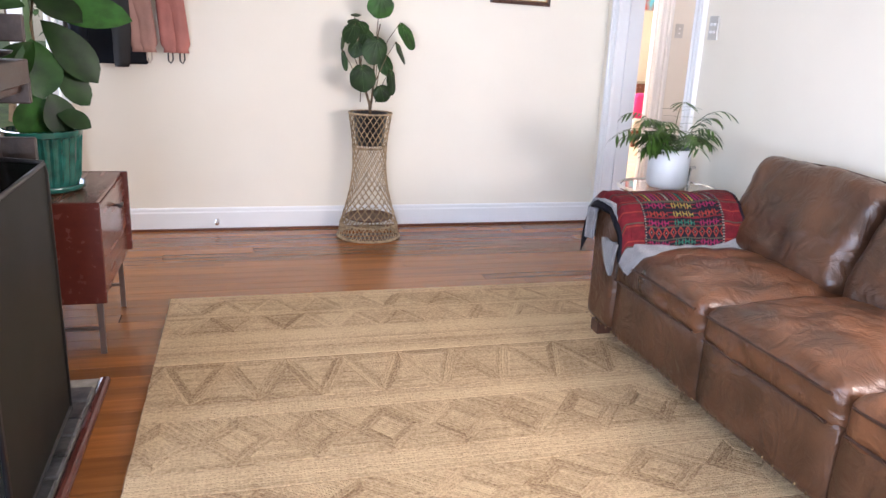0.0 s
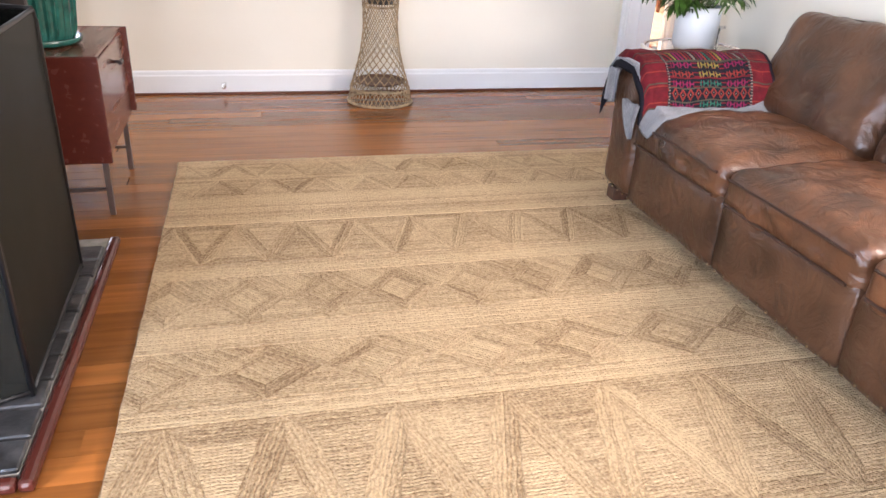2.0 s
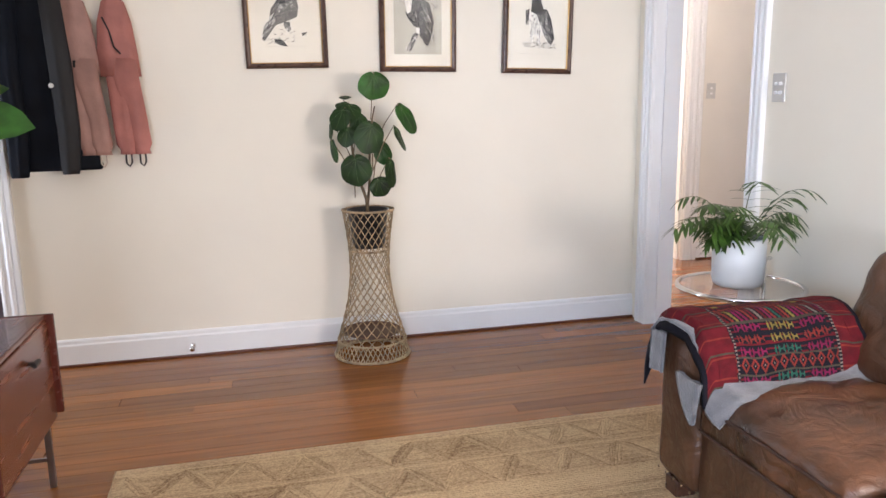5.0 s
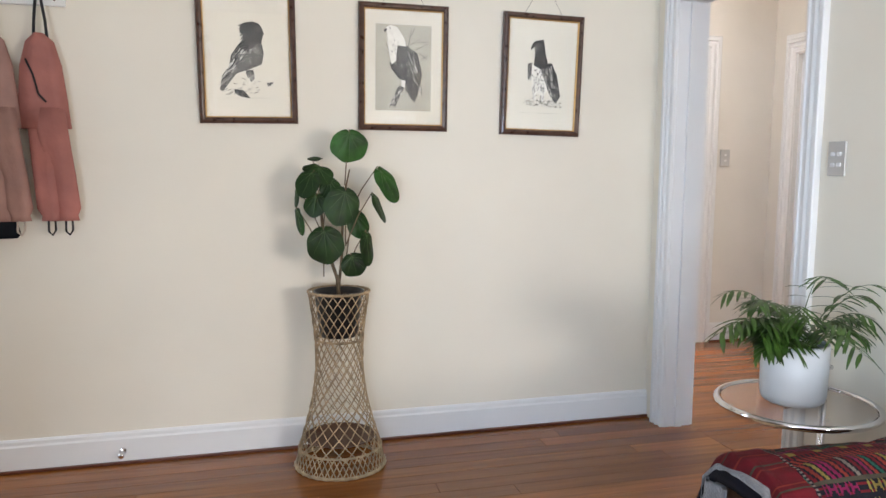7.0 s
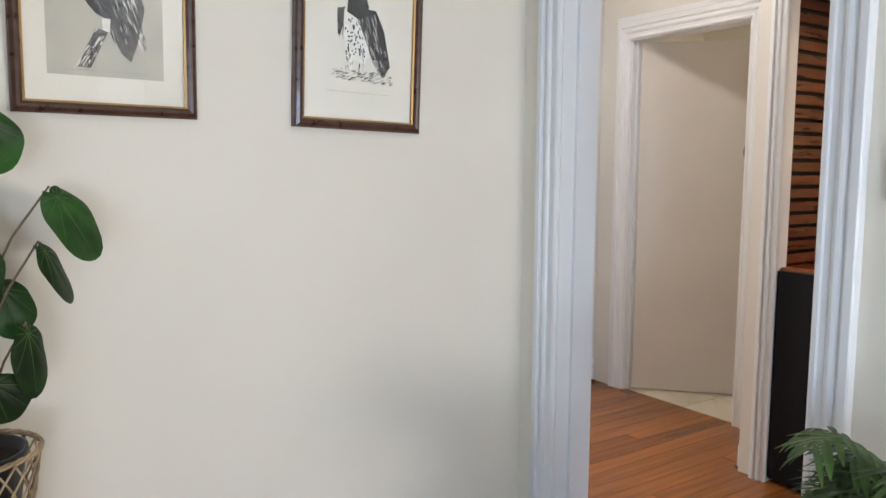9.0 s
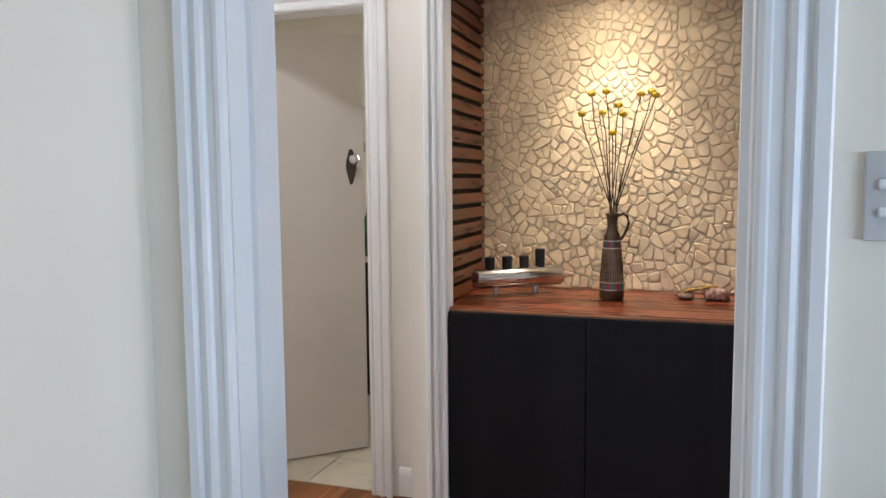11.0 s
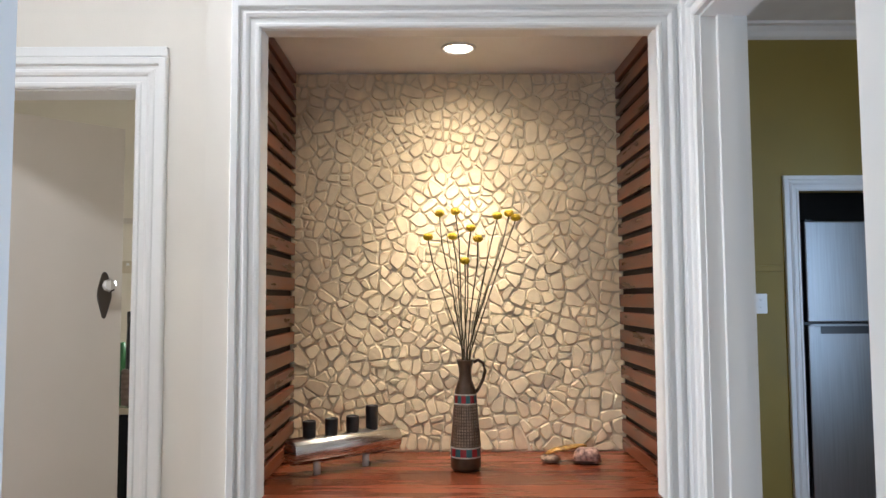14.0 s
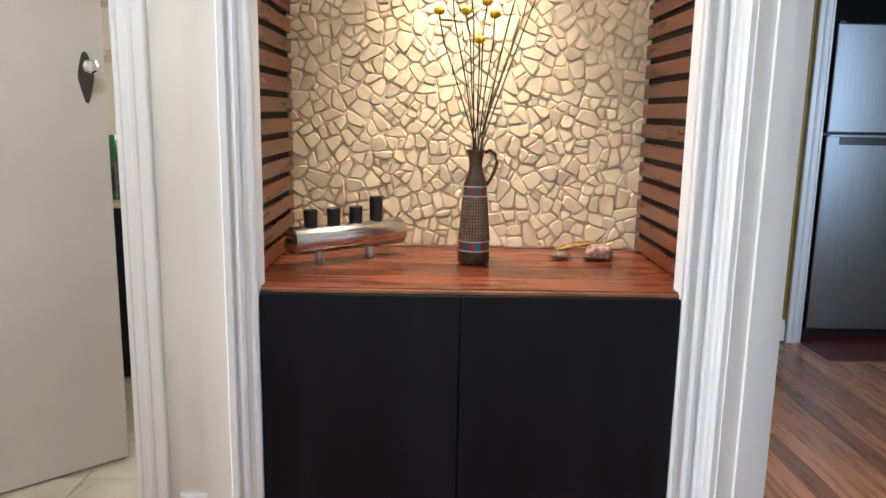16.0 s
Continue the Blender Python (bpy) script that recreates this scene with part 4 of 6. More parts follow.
def build_plant_stand():
    c = (1.118, 4.545)
    s = thing("plant_stand", "tall hourglass woven cane plant stand by the wall", "plant stand", (c[0], c[1], 0))
    prof = [(0.0, 0.190), (0.06, 0.180), (0.12, 0.162), (0.2, 0.138), (0.3, 0.113), (0.42, 0.098), (0.54, 0.099), (0.64, 0.110), (0.745, 0.126)]
    def rad(z):
        for (a, ra), (b, rb) in zip(prof, prof[1:]):
            if z <= b:
                t = (z - a) / (b - a)
                return ra + (rb - ra) * t
        return prof[-1][1]
    n = 20
    for d in (1, -1):
        bm = bmesh.new()
        for k in range(n):
            pts = []
            for i in range(16):
                z = 0.07 + 0.675 * i / 15
                a = 2 * math.pi * (k / n) + d * 1.9 * (i / 15) * 2.0
                r = rad(z) + 0.0012 * d
                pts.append((r * math.cos(a), r * math.sin(a), z))
            tube(bm, pts, 0.0024, 5)
        part("cane_lattice", bm, M_wicker, s, smooth=True)
    for z, rr, nm in ((0.745, 0.006, "top_ring"), (0.545, 0.0055, "middle_ring"), (0.085, 0.005, "lower_ring"), (0.008, 0.007, "base_ring")):
        bm = bmesh.new()
        for q in range(3):
            pts = []
            for i in range(60):
                a = 2 * math.pi * i / 60
                r = rad(z) + rr * 0.6 * math.cos(10 * a + q * 2.09)
                pts.append((r * math.cos(a), r * math.sin(a), z + rr * 0.6 * math.sin(10 * a + q * 2.09)))
            tube(bm, pts, rr * 0.55, 5, closed=True)
        part(nm, bm, M_wicker, s, smooth=True)
    bm = bmesh.new()
    for k in range(46):
        a = 2 * math.pi * k / 46
        for d in (0.22, -0.22):
            tube(bm, [(rad(0.01) * math.cos(a), rad(0.01) * math.sin(a), 0.008), (rad(0.085) * math.cos(a + d), rad(0.085) * math.sin(a + d), 0.085)], 0.0022, 4)
    part("base_weave", bm, M_wicker, s)
    part("tray", lathe([(0, 0.11), (0.12, 0.11), (0.15, 0.125), (0.148, 0.128), (0.118, 0.115), (0, 0.115)], 32), mat("brown_tray", (0.10, 0.05, 0.03), 0.6), s)
    p = thing("round_leaf_plant", "plant with large round green leaves in a black pot", "plant", (c[0], c[1], 0.558))
    part("pot", lathe([(0, 0), (0.078, 0), (0.099, 0.175), (0.104, 0.176), (0.104, 0.19), (0.098, 0.19), (0.094, 0.165), (0, 0.165)], 36), M_blackplastic, p, smooth=True)
    part("soil", lathe([(0, 0.17), (0.05, 0.172), (0.094, 0.166)], 20), M_soil, p)
    bm = bmesh.new()
    tube(bm, [(0.0, 0, 0.165), (-0.005, 0, 0.24), (-0.045, 0.0, 0.36), (-0.065, 0, 0.48), (-0.07, 0, 0.60), (-0.085, -0.01, 0.71)], 0.009, 8, 0.003)
    tube(bm, [(0.0, 0.005, 0.20), (0.015, 0.01, 0.32), (0.02, 0.01, 0.47), (0.03, 0.0, 0.6), (0.05, 0.0, 0.69)], 0.007, 8, 0.003)
    part("trunk", bm, M_stem, p, smooth=True)
    # leaf: middle x, z above the pot's foot, forward, width, length, way it points, what it faces
    leaves = [
        (0.048, 0.785, -0.02, 0.155, 0.135, (0.0, 0, -1), (0.05, -1, 0.25)), (0.005, 0.545, -0.10, 0.145, 0.16, (-0.25, -0.1, -1), (0.1, -1, 0.2)),
        (-0.062, 0.39, -0.10, 0.15, 0.155, (0.1, 0, -1), (-0.1, -1, 0.15)), (0.055, 0.305, -0.08, 0.11, 0.10, (0.3, 0, -1), (0.0, -1, 0.3)),
        (0.205, 0.63, -0.03, 0.115, 0.17, (0.5, -0.1, -0.85), (0.5, -0.75, 0.5)), (0.168, 0.535, -0.04, 0.085, 0.14, (0.45, 0, -0.9), (0.8, -0.5, 0.4)),
        (0.115, 0.37, -0.06, 0.09, 0.15, (0.1, -0.1, -1), (0.7, -0.7, 0.2)), (0.085, 0.465, 0.0, 0.10, 0.12, (0.3, -0.2, -1), (0.3, -1, 0.2)),
        (-0.127, 0.635, -0.06, 0.10, 0.12, (-0.4, -0.1, -0.8), (-0.4, -1, 0.4)), (-0.065, 0.67, -0.05, 0.10, 0.085, (0.4, -0.3, -0.6), (0.1, -0.7, 0.8)),
        (-0.16, 0.48, -0.03, 0.055, 0.12, (0.15, 0, -1), (-0.9, -0.5, 0.2)), (-0.168, 0.575, 0.0, 0.05, 0.085, (-0.1, 0, -1), (-0.9, -0.3, 0.2)),
        (-0.09, 0.735, 0.0, 0.07, 0.05, (0.3, -0.5, -0.1), (0, -0.3, 1)), (-0.03, 0.61, -0.03, 0.095, 0.10, (0.1, -0.2, -0.9), (0.2, -1, 0.5)),
        (-0.10, 0.55, -0.07, 0.09, 0.10, (-0.2, -0.2, -0.9), (-0.3, -1, 0.4)), (-0.11, 0.70, -0.03, 0.06, 0.07, (-0.8, -0.2, -0.2), (-0.2, -0.5, 0.9))]
    petioles = bmesh.new()
    for i, (x, z, y, w, ln, way, face) in enumerate(leaves):
        bm = bmesh.new()
        wv = Vector(way).normalized()
        base = Vector((x, y, z)) - wv * ln * 0.5
        vb = bmesh.new()
        round_leaf(bm, vb, base, way, face, ln, w, i)
        lf = part("leaf", bm, M_leafdark if i not in (0, 10, 4, 7) else M_leafmid, p, smooth=True)
        part("vein_relief", vb, M_vein, lf, smooth=True)
        side = -0.06 if x < 0.0 else 0.03
        anchor = Vector((side, 0, max(0.25, z - 0.16)))
        mid = (base + anchor) / 2 + Vector((0, 0, 0.02))
        tube(petioles, [anchor, mid, base, base + wv * 0.015], 0.0028, 5, 0.0018)
    tagged(part("leaf_stalk", petioles, M_stem, p), kind="stuff")


def ellipse(bm, cx, cz, a, b, ang=0.0, n=20, mi=0, y=0.0):
    ca, sa = math.cos(ang), math.sin(ang)
    vs = []
    for i in range(n):
        t = 2 * math.pi * i / n
        u, v = a * math.cos(t), b * math.sin(t)
        vs.append(bm.verts.new((cx + u * ca - v * sa, y, cz + u * sa + v * ca)))
    f = bm.faces.new(vs)
    f.material_index = mi


def poly(bm, pts, mi=0, y=0.0):
    f = bm.faces.new([bm.verts.new((x, y, z)) for x, z in pts])
    f.material_index = mi


def stroke(bm, a, b, w, mi=0, y=0.0):
    d = Vector((b[0] - a[0], b[1] - a[1])).normalized()
    n = Vector((-d.y, d.x)) * w / 2
    poly(bm, [(a[0] - n.x, a[1] - n.y), (a[0] + n.x, a[1] + n.y), (b[0] + n.x * 0.4, b[1] + n.y * 0.4), (b[0] - n.x * 0.4, b[1] - n.y * 0.4)], mi, y)


def taper(bm, a, b, ra, rb, mi, y):
    """Flat inked shape: a capsule that narrows from a to b."""
    d = Vector((b[0] - a[0], b[1] - a[1]))
    w = math.atan2(d.y, d.x)
    vs = []
    for c, r, w0 in ((a, ra, w + math.pi / 2), (b, rb, w - math.pi / 2)):
        for k in range(9):
            u = w0 + math.pi * k / 8
            vs.append(bm.verts.new((c[0] + r * math.cos(u), y, c[1] + r * math.sin(u))))
    f = bm.faces.new(vs)
    f.material_index = mi


def feathers(bm, rng, n, a, b, wide, way, ln, mis, y):
    """Short ink strokes laid along the line a to b, for plumage."""
    for i in range(n):
        t, s = rng.random(), rng.uniform(-1, 1)
        d = Vector((b[0] - a[0], b[1] - a[1])).normalized()
        p = (a[0] + (b[0] - a[0]) * t - d.y * s * wide, a[1] + (b[1] - a[1]) * t + d.x * s * wide)
        l = ln * rng.uniform(0.6, 1.3)
        stroke(bm, p, (p[0] + way[0] * l, p[1] + way[1] * l), rng.uniform(0.0012, 0.003), mis[i % len(mis)], y - 0.00002 * (i % 10))


def bird_print(kind):
    """A black and white bird drawing, as thin flat ink shapes. Materials: ink, grey ink, paper white."""
    bm = bmesh.new()
    rng = random.Random(kind * 7 + 1)
    def shape(pts, mi, y):
        poly(bm, [(x / 1000, z / 1000) for x, z in pts], mi, y)
    if kind == 1:
        shape([(-22, 62), (58, 58), (68, 14), (58, -32), (18, -50), (-46, -72), (-104, -146), (-116, -138), (-104, -80), (-76, -48), (-66, 4), (-38, 42)], 1, -0.0003)
        shape([(-38, 42), (-22, 62), (20, 56), (-6, 20), (-40, -30), (-66, -60), (-104, -110), (-110, -128), (-76, -48), (-62, 0)], 0, -0.0005)
        shape([(-26, 118), (-12, 134), (24, 141), (52, 132), (62, 116), (68, 96), (58, 54), (20, 52), (-18, 62), (-14, 84), (-28, 98)], 0, -0.0007)
        for i in range(6):
            stroke(bm, (-0.008, 0.128 - i * 0.011), (-0.034 + 0.002 * i, 0.122 - i * 0.014), 0.009, 0, -0.0008)
        shape([(34, 118), (52, 122), (60, 104), (44, 96)], 1, -0.0009)
        shape([(58, 104), (68, 100), (70, 86), (60, 94)], 0, -0.0010)
        shape([(-46, -24), (-6, 24), (58, 38), (66, 8), (52, -30), (-14, -36)], 1, -0.0008)
        feathers(bm, rng, 220, (-0.03, -0.018), (0.054, 0.018), 0.026, (-0.5, -0.4), 0.009, (2, 0, 0), -0.0010)
        feathers(bm, rng, 60, (-0.02, 0.03), (-0.10, -0.12), 0.018, (-0.6, -0.8), 0.030, (2, 1), -0.0011)
        feathers(bm, rng, 30, (0.03, 0.10), (0.0, 0.06), 0.024, (-0.5, -0.8), 0.014, (1,), -0.0012)
        shape([(-8, -58), (22, -56), (26, -92), (12, -106), (-4, -84)], 0, -0.0004)
        feathers(bm, rng, 16, (0.0, -0.062), (0.016, -0.095), 0.014, (0.1, -1), 0.018, (2,), -0.0012)
        feathers(bm, rng, 60, (-0.06, -0.088), (0.10, -0.10), 0.026, (0.9, -0.15), 0.014, (1, 2, 2), -0.0002)
        shape([(-58, -136), (-20, -140), (8, -174), (-34, -166), (-56, -152)], 0, -0.0005)
        shape([(76, -108), (106, -104), (92, -118), (80, -124)], 1, -0.0005)
        feathers(bm, rng, 26, (-0.10, -0.15), (0.04, -0.14), 0.012, (0.8, 0.3), 0.02, (1,), -0.0006)
    elif kind == 2:
        for a, b in (((0.02, 0.09), (0.035, 0.17)), ((0.03, 0.10), (0.075, 0.13)), ((0.055, 0.08), (0.11, 0.11)), ((0.07, 0.07), (0.105, 0.04)), ((0.06, 0.115), (0.115, 0.115)),
                     ((-0.04, 0.02), (-0.09, 0.125)), ((-0.062, 0.06), (-0.102, 0.085)), ((0.035, 0.14), (0.05, 0.175)), ((0.08, 0.04), (0.11, 0.06)), ((-0.07, 0.085), (-0.06, 0.12))):
            stroke(bm, a, b, 0.003, 1, -0.0002)
        shape([(-64, 26), (-35, 8), (-2, -53), (-22, -44), (-54, -5)], 0, -0.0003)
        shape([(-22, -76), (4, -82), (-35, -166), (-64, -166)], 1, -0.0003)
        feathers(bm, rng, 50, (-0.01, -0.08), (-0.05, -0.16), 0.013, (-0.5, -0.85), 0.016, (0, 2), -0.0004)
        shape([(-35, 92), (10, 98), (62, 66), (85, -25), (68, -102), (52, -147), (30, -128), (4, -63), (-28, -12), (-48, 8)], 1, -0.0005)
        feathers(bm, rng, 170, (0.005, 0.06), (0.050, -0.10), 0.036, (0.30, -0.95), 0.026, (0, 0, 2, 0), -0.0007)
        feathers(bm, rng, 60, (-0.02, 0.04), (0.03, -0.08), 0.016, (0.35, -0.9), 0.030, (0, 0, 1), -0.0009)
        shape([(-82, 168), (-60, 182), (-28, 172), (4, 124), (10, 92), (-28, 98), (-35, 28), (-54, 14), (-70, 92), (-74, 150)], 2, -0.0010)
        shape([(-74, 166), (-88, 162), (-87, 150), (-78, 155)], 0, -0.0012)
        ellipse(bm, -0.062, 0.168, 0.0035, 0.003, 0, mi=0, y=-0.0013)
        feathers(bm, rng, 16, (-0.03, 0.13), (-0.045, 0.04), 0.018, (0.3, -0.9), 0.012, (1,), -0.0013)
        shape([(-9, -53), (10, -53), (6, -84), (-8, -80)], 2, -0.0012)
    else:
        shape([(-71, 50), (-48, 57), (-52, 10), (-62, -22), (-71, 16)], 1, -0.0003)
        feathers(bm, rng, 20, (-0.064, 0.04), (-0.060, -0.01), 0.010, (0.1, -1), 0.018, (0,), -0.0004)
        shape([(-50, 50), (0, 24), (36, -66), (8, -90), (-34, -78), (-52, -12)], 2, -0.0004)
        shape([(-4, 58), (48, 57), (75, 4), (96, -92), (74, -126), (40, -78), (0, 10)], 0, -0.0006)
        feathers(bm, rng, 110, (0.02, 0.04), (0.072, -0.10), 0.026, (0.3, -0.95), 0.022, (1, 1, 2), -0.0008)
        shape([(-57, 132), (-42, 152), (0, 162), (8, 140), (14, 96), (26, 64), (0, 24), (-42, 44), (-38, 98), (-42, 124)], 0, -0.0007)
        shape([(-44, 128), (-30, 142), (-6, 138), (-10, 118), (-34, 112)], 1, -0.0009)
        shape([(-46, 132), (-60, 126), (-58, 112), (-48, 120)], 0, -0.0011)
        feathers(bm, rng, 50, (-0.018, 0.12), (-0.005, 0.05), 0.022, (0.2, -0.9), 0.012, (1,), -0.0012)
        for i in range(80):
            t = rng.random()
            ellipse(bm, -0.01 + rng.uniform(-0.036, 0.024), 0.028 - t * 0.10, 0.0024, 0.0032, 0, 6, i % 2, -0.0013)
        for x in (-0.034, 0.006):
            taper(bm, (x, -0.05), (x + 0.002, -0.112), 0.013, 0.007, 2, -0.0011)
            feathers(bm, rng, 14, (x, -0.06), (x, -0.110), 0.010, (0.1, -1), 0.012, (1,), -0.0014)
        feathers(bm, rng, 110, (-0.088, -0.124), (0.098, -0.130), 0.014, (0.9, 0.35), 0.012, (0, 1), -0.0010)
    return bm


def build_pictures():
    rows = [(0.775, 1.715, 0.40, 0.555, 1, -0.7), (1.440, 1.690, 0.40, 0.545, 2, 0.3), (2.093, 1.680, 0.392, 0.55, 3, 1.2)]
    word = ["a dark crested eagle", "a white-headed eagle on a branch", "a spotted eagle standing"]
    for (x, z, w, h, k, tilt) in rows:
        p = thing("framed_print", "dark-framed ink print of %s" % word[k - 1], "picture", (x, YN - 0.001, z), "bird prints on the wall")
        p.rotation_euler = (radians(1.2), radians(tilt), 0)
        hw, hh, b = w / 2, h / 2, 0.024
        bm = bmesh.new()
        prof = [(0, 0), (0, -0.020), (0.004, -0.026), (0.012, -0.030), (0.019, -0.028), (0.024, -0.022), (0.024, 0)]
        rws = []
        for o, d in prof:
            rws.append([bm.verts.new((sx * (hw - o), d - 0.004, sz * (hh - o))) for sx, sz in ((-1, -1), (-1, 1), (1, 1), (1, -1))])
        n = len(rws)
        for i in range(n):
            a, c = rws[i], rws[(i + 1) % n]
            for j in range(4):
                q = (j + 1) % 4
                bm.faces.new((a[j], a[q], c[q], c[j]))
        part("frame", bm, M_frame, p)
        bm = bmesh.new()
        rws = []
        for o, d in ((0.0242, -0.010), (0.0242, -0.021), (0.029, -0.019), (0.029, -0.010)):
            rws.append([bm.verts.new((sx * (hw - o), d - 0.004, sz * (hh - o))) for sx, sz in ((-1, -1), (-1, 1), (1, 1), (1, -1))])
        for i in range(4):
            a, c = rws[i], rws[(i + 1) % 4]
            for j in range(4):
                q = (j + 1) % 4
                bm.faces.new((a[j], a[q], c[q], c[j]))
        part("inner_slip", bm, M_gilt, p)
        part("backing_board", boxes((-hw + b, hw - b, -0.008, -0.0045, -hh + b, hh - b)), M_frame, p)
        part("mount", boxes((-hw + 0.0245, hw - 0.0245, -0.0125, -0.009, -hh + 0.0245, hh - 0.0245)), M_paper, p)
        iw, ih = (0.125, 0.19)
        sh = part("print_sheet", boxes((-iw, iw, -0.0135, -0.0128, -ih, ih)) if k != 2 else boxes((-0.125, 0.125, -0.0135, -0.0128, -0.185, 0.185)), M_plate if k == 2 else M_paper, p)
        bm = bird_print(k)
        bmesh.ops.translate(bm, verts=bm.verts[:], vec=(0, -0.0139, 0))
        bd = part("bird_drawing", bm, None, p)
        for m in (M_ink, M_inkgrey, M_inkwhite):
            bd.data.materials.append(m)
        bm = bmesh.new()
        for i in range(16):
            stroke(bm, (-0.10 + i * 0.0125, -0.172), (-0.10 + i * 0.0125 + 0.008, -0.172 + 0.0005), 0.0012, 0, -0.0139)
        part("caption_line", bm, M_inkgrey, p)
        part("glazing", boxes((-hw + 0.0242, hw - 0.0242, -0.0195, -0.0175, -hh + 0.0242, hh - 0.0242)), M_glass, p).visible_shadow = False
        bm = bmesh.new()
        tube(bm, [(-hw * 0.5, -0.004, hh - 0.01), (0.0, 0.0, hh + 0.16), (hw * 0.5, -0.004, hh - 0.01)], 0.0009, 4)
        part("hanging_wire", bm, M_gunmetal, p)
    return


def garment(bm, pts, widths, depth, seed=0, folds=5, n=28):
    rings = []
    for k, (p, w) in enumerate(zip(pts, widths)):
        rg = []
        for i in range(n):
            a = 2 * math.pi * i / n
            f = 1 + 0.16 * math.sin(folds * a + seed + 0.35 * k) + 0.14 * noise.noise(Vector((math.cos(a) * 2, k * 0.5, seed)))
            rg.append(bm.verts.new((p[0] + w * math.cos(a) * (1 + 0.05 * math.sin(3 * k + a)), p[1] + depth * math.sin(a) * f, p[2])))
        rings.append(rg)
    for a, b in zip(rings, rings[1:]):
        for i in range(n):
            bm.faces.new((a[i], a[(i + 1) % n], b[(i + 1) % n], b[i]))
    bm.faces.new(rings[0])
    bm.faces.new(rings[-1][::-1])


def build_coats():
    r = thing("coat_rail", "white painted coat rail with metal hooks on the wall", "coat rack", (-0.25, YN - 0.001, 1.91))
    part("board", boxes((-0.34, 0.34, -0.02, 0, -0.035, 0.035), bev=0.004), M_white, r)
    for x in (-0.22, 0.0, 0.16, 0.31):
        bm = bmesh.new()
        tube(bm, [(x, -0.02, 0.01), (x, -0.045, 0.005), (x, -0.055, -0.02), (x, -0.065, -0.005)], 0.004, 6)
        part("hook", bm, M_gunmetal, r)
    yb = YN - 0.07
    j = thing("jacket", "long navy waterproof jacket hanging from the coat rail", "coat", (-0.335, yb, 1.86))
    bm = bmesh.new()
    garment(bm, [(0, 0, 0), (0, 0, -0.06), (0.01, 0, -0.2), (0.02, 0, -0.5), (0.03, 0, -0.75), (0.04, 0, -0.87), (0.05, 0, -0.885)],
            [0.03, 0.10, 0.15, 0.16, 0.185, 0.19, 0.18], 0.042, 1.0, 6)
    part("body", bm, M_navy, j, smooth=True)
    for sx, zb, mt in ((-0.115, -0.91, M_navy), (0.10, -0.90, M_blackcloth)):
        bm = bmesh.new()
        garment(bm, [(sx * 0.8, -0.035, -0.08), (sx, -0.045, -0.4), (sx + 0.01, -0.045, -0.7), (sx, -0.04, zb + 0.03), (sx, -0.04, zb)], [0.045, 0.05, 0.05, 0.042, 0.036], 0.026, sx * 9, 4, 20)
        part("sleeve", bm, mt, j, smooth=True)
    part("button", lathe([(0, -0.002), (0.011, -0.002), (0.011, 0.002), (0, 0.003)], 16), M_whiteplastic, j).matrix_basis = pose(0.06, -0.066, -0.50, 90)
    for nm, x0, m, lab, sd in (("waterproof_trousers", -0.168, M_dusty, "dusty pink child waterproof dungarees hanging from the rail", 2.0),
                               ("waterproof_trousers", 0.004, M_rose, "rose pink child waterproof dungarees with black straps", 4.5)):
        t = thing(nm, lab, "trousers", (x0, yb, 1.86), "child waterproof trousers on the rail")
        bm = bmesh.new()
        garment(bm, [(0, 0, -0.10), (0.0, 0, -0.13), (0.0, 0, -0.22), (0, 0, -0.36), (0.01, 0, -0.46)], [0.02, 0.05, 0.075, 0.088, 0.09], 0.035, sd, 5)
        part("bib", bm, m, t, smooth=True)
        for q, (sx, zz) in enumerate(((0.0, -0.81), (0.062, -0.81))):
            bm = bmesh.new()
            garment(bm, [(sx * 0.4 - 0.005, -0.014 * q, -0.38), (sx * 0.6, -0.012 - 0.012 * q, -0.5), (sx, -0.012, -0.65), (sx + 0.008, -0.01, -0.77), (sx + 0.012, -0.01, zz + 0.012), (sx + 0.012, -0.01, zz - 0.008)],
                    [0.06, 0.055, 0.046, 0.048, 0.034, 0.038], 0.026, sd + sx * 30, 4, 22)
            part("leg", bm, m, t, smooth=True)
            bm = bmesh.new()
            x = sx + 0.012
            tube(bm, [(x - 0.012, -0.01, zz), (x - 0.014, -0.012, zz - 0.05), (x, -0.012, zz - 0.065), (x + 0.012, -0.01, zz - 0.045), (x + 0.01, -0.01, zz)], 0.0045, 5)
            part("foot_loop", bm, M_blackcloth if m is M_rose else M_linen, t)
        bm = bmesh.new()
        for sx in (-0.02, 0.03):
            tube(bm, [(sx, -0.01, -0.14), (sx * 0.8, -0.005, -0.05), (sx * 0.4, 0.0, 0.03)], 0.006, 5)
        part("shoulder_strap", bm, M_blackcloth if m is M_rose else M_linen, t)
        if m is M_rose:
            bm = bmesh.new()
            tube(bm, [(-0.045, -0.036, -0.2), (-0.02, -0.042, -0.26), (-0.005, -0.042, -0.33), (0.02, -0.04, -0.36)], 0.004, 5)
            part("pocket_edge", bm, M_blackcloth, t)
        else:
            bm = bmesh.new()
            tube(bm, [(-0.06, -0.03, -0.17), (-0.075, -0.04, -0.3), (-0.085, -0.045, -0.36)], 0.003, 5)
            part("draw_cord", bm, M_linen, t)
            part("label", boxes((-0.012, 0.0, -0.042, -0.036, -0.42, -0.39)), M_blackcloth, t)


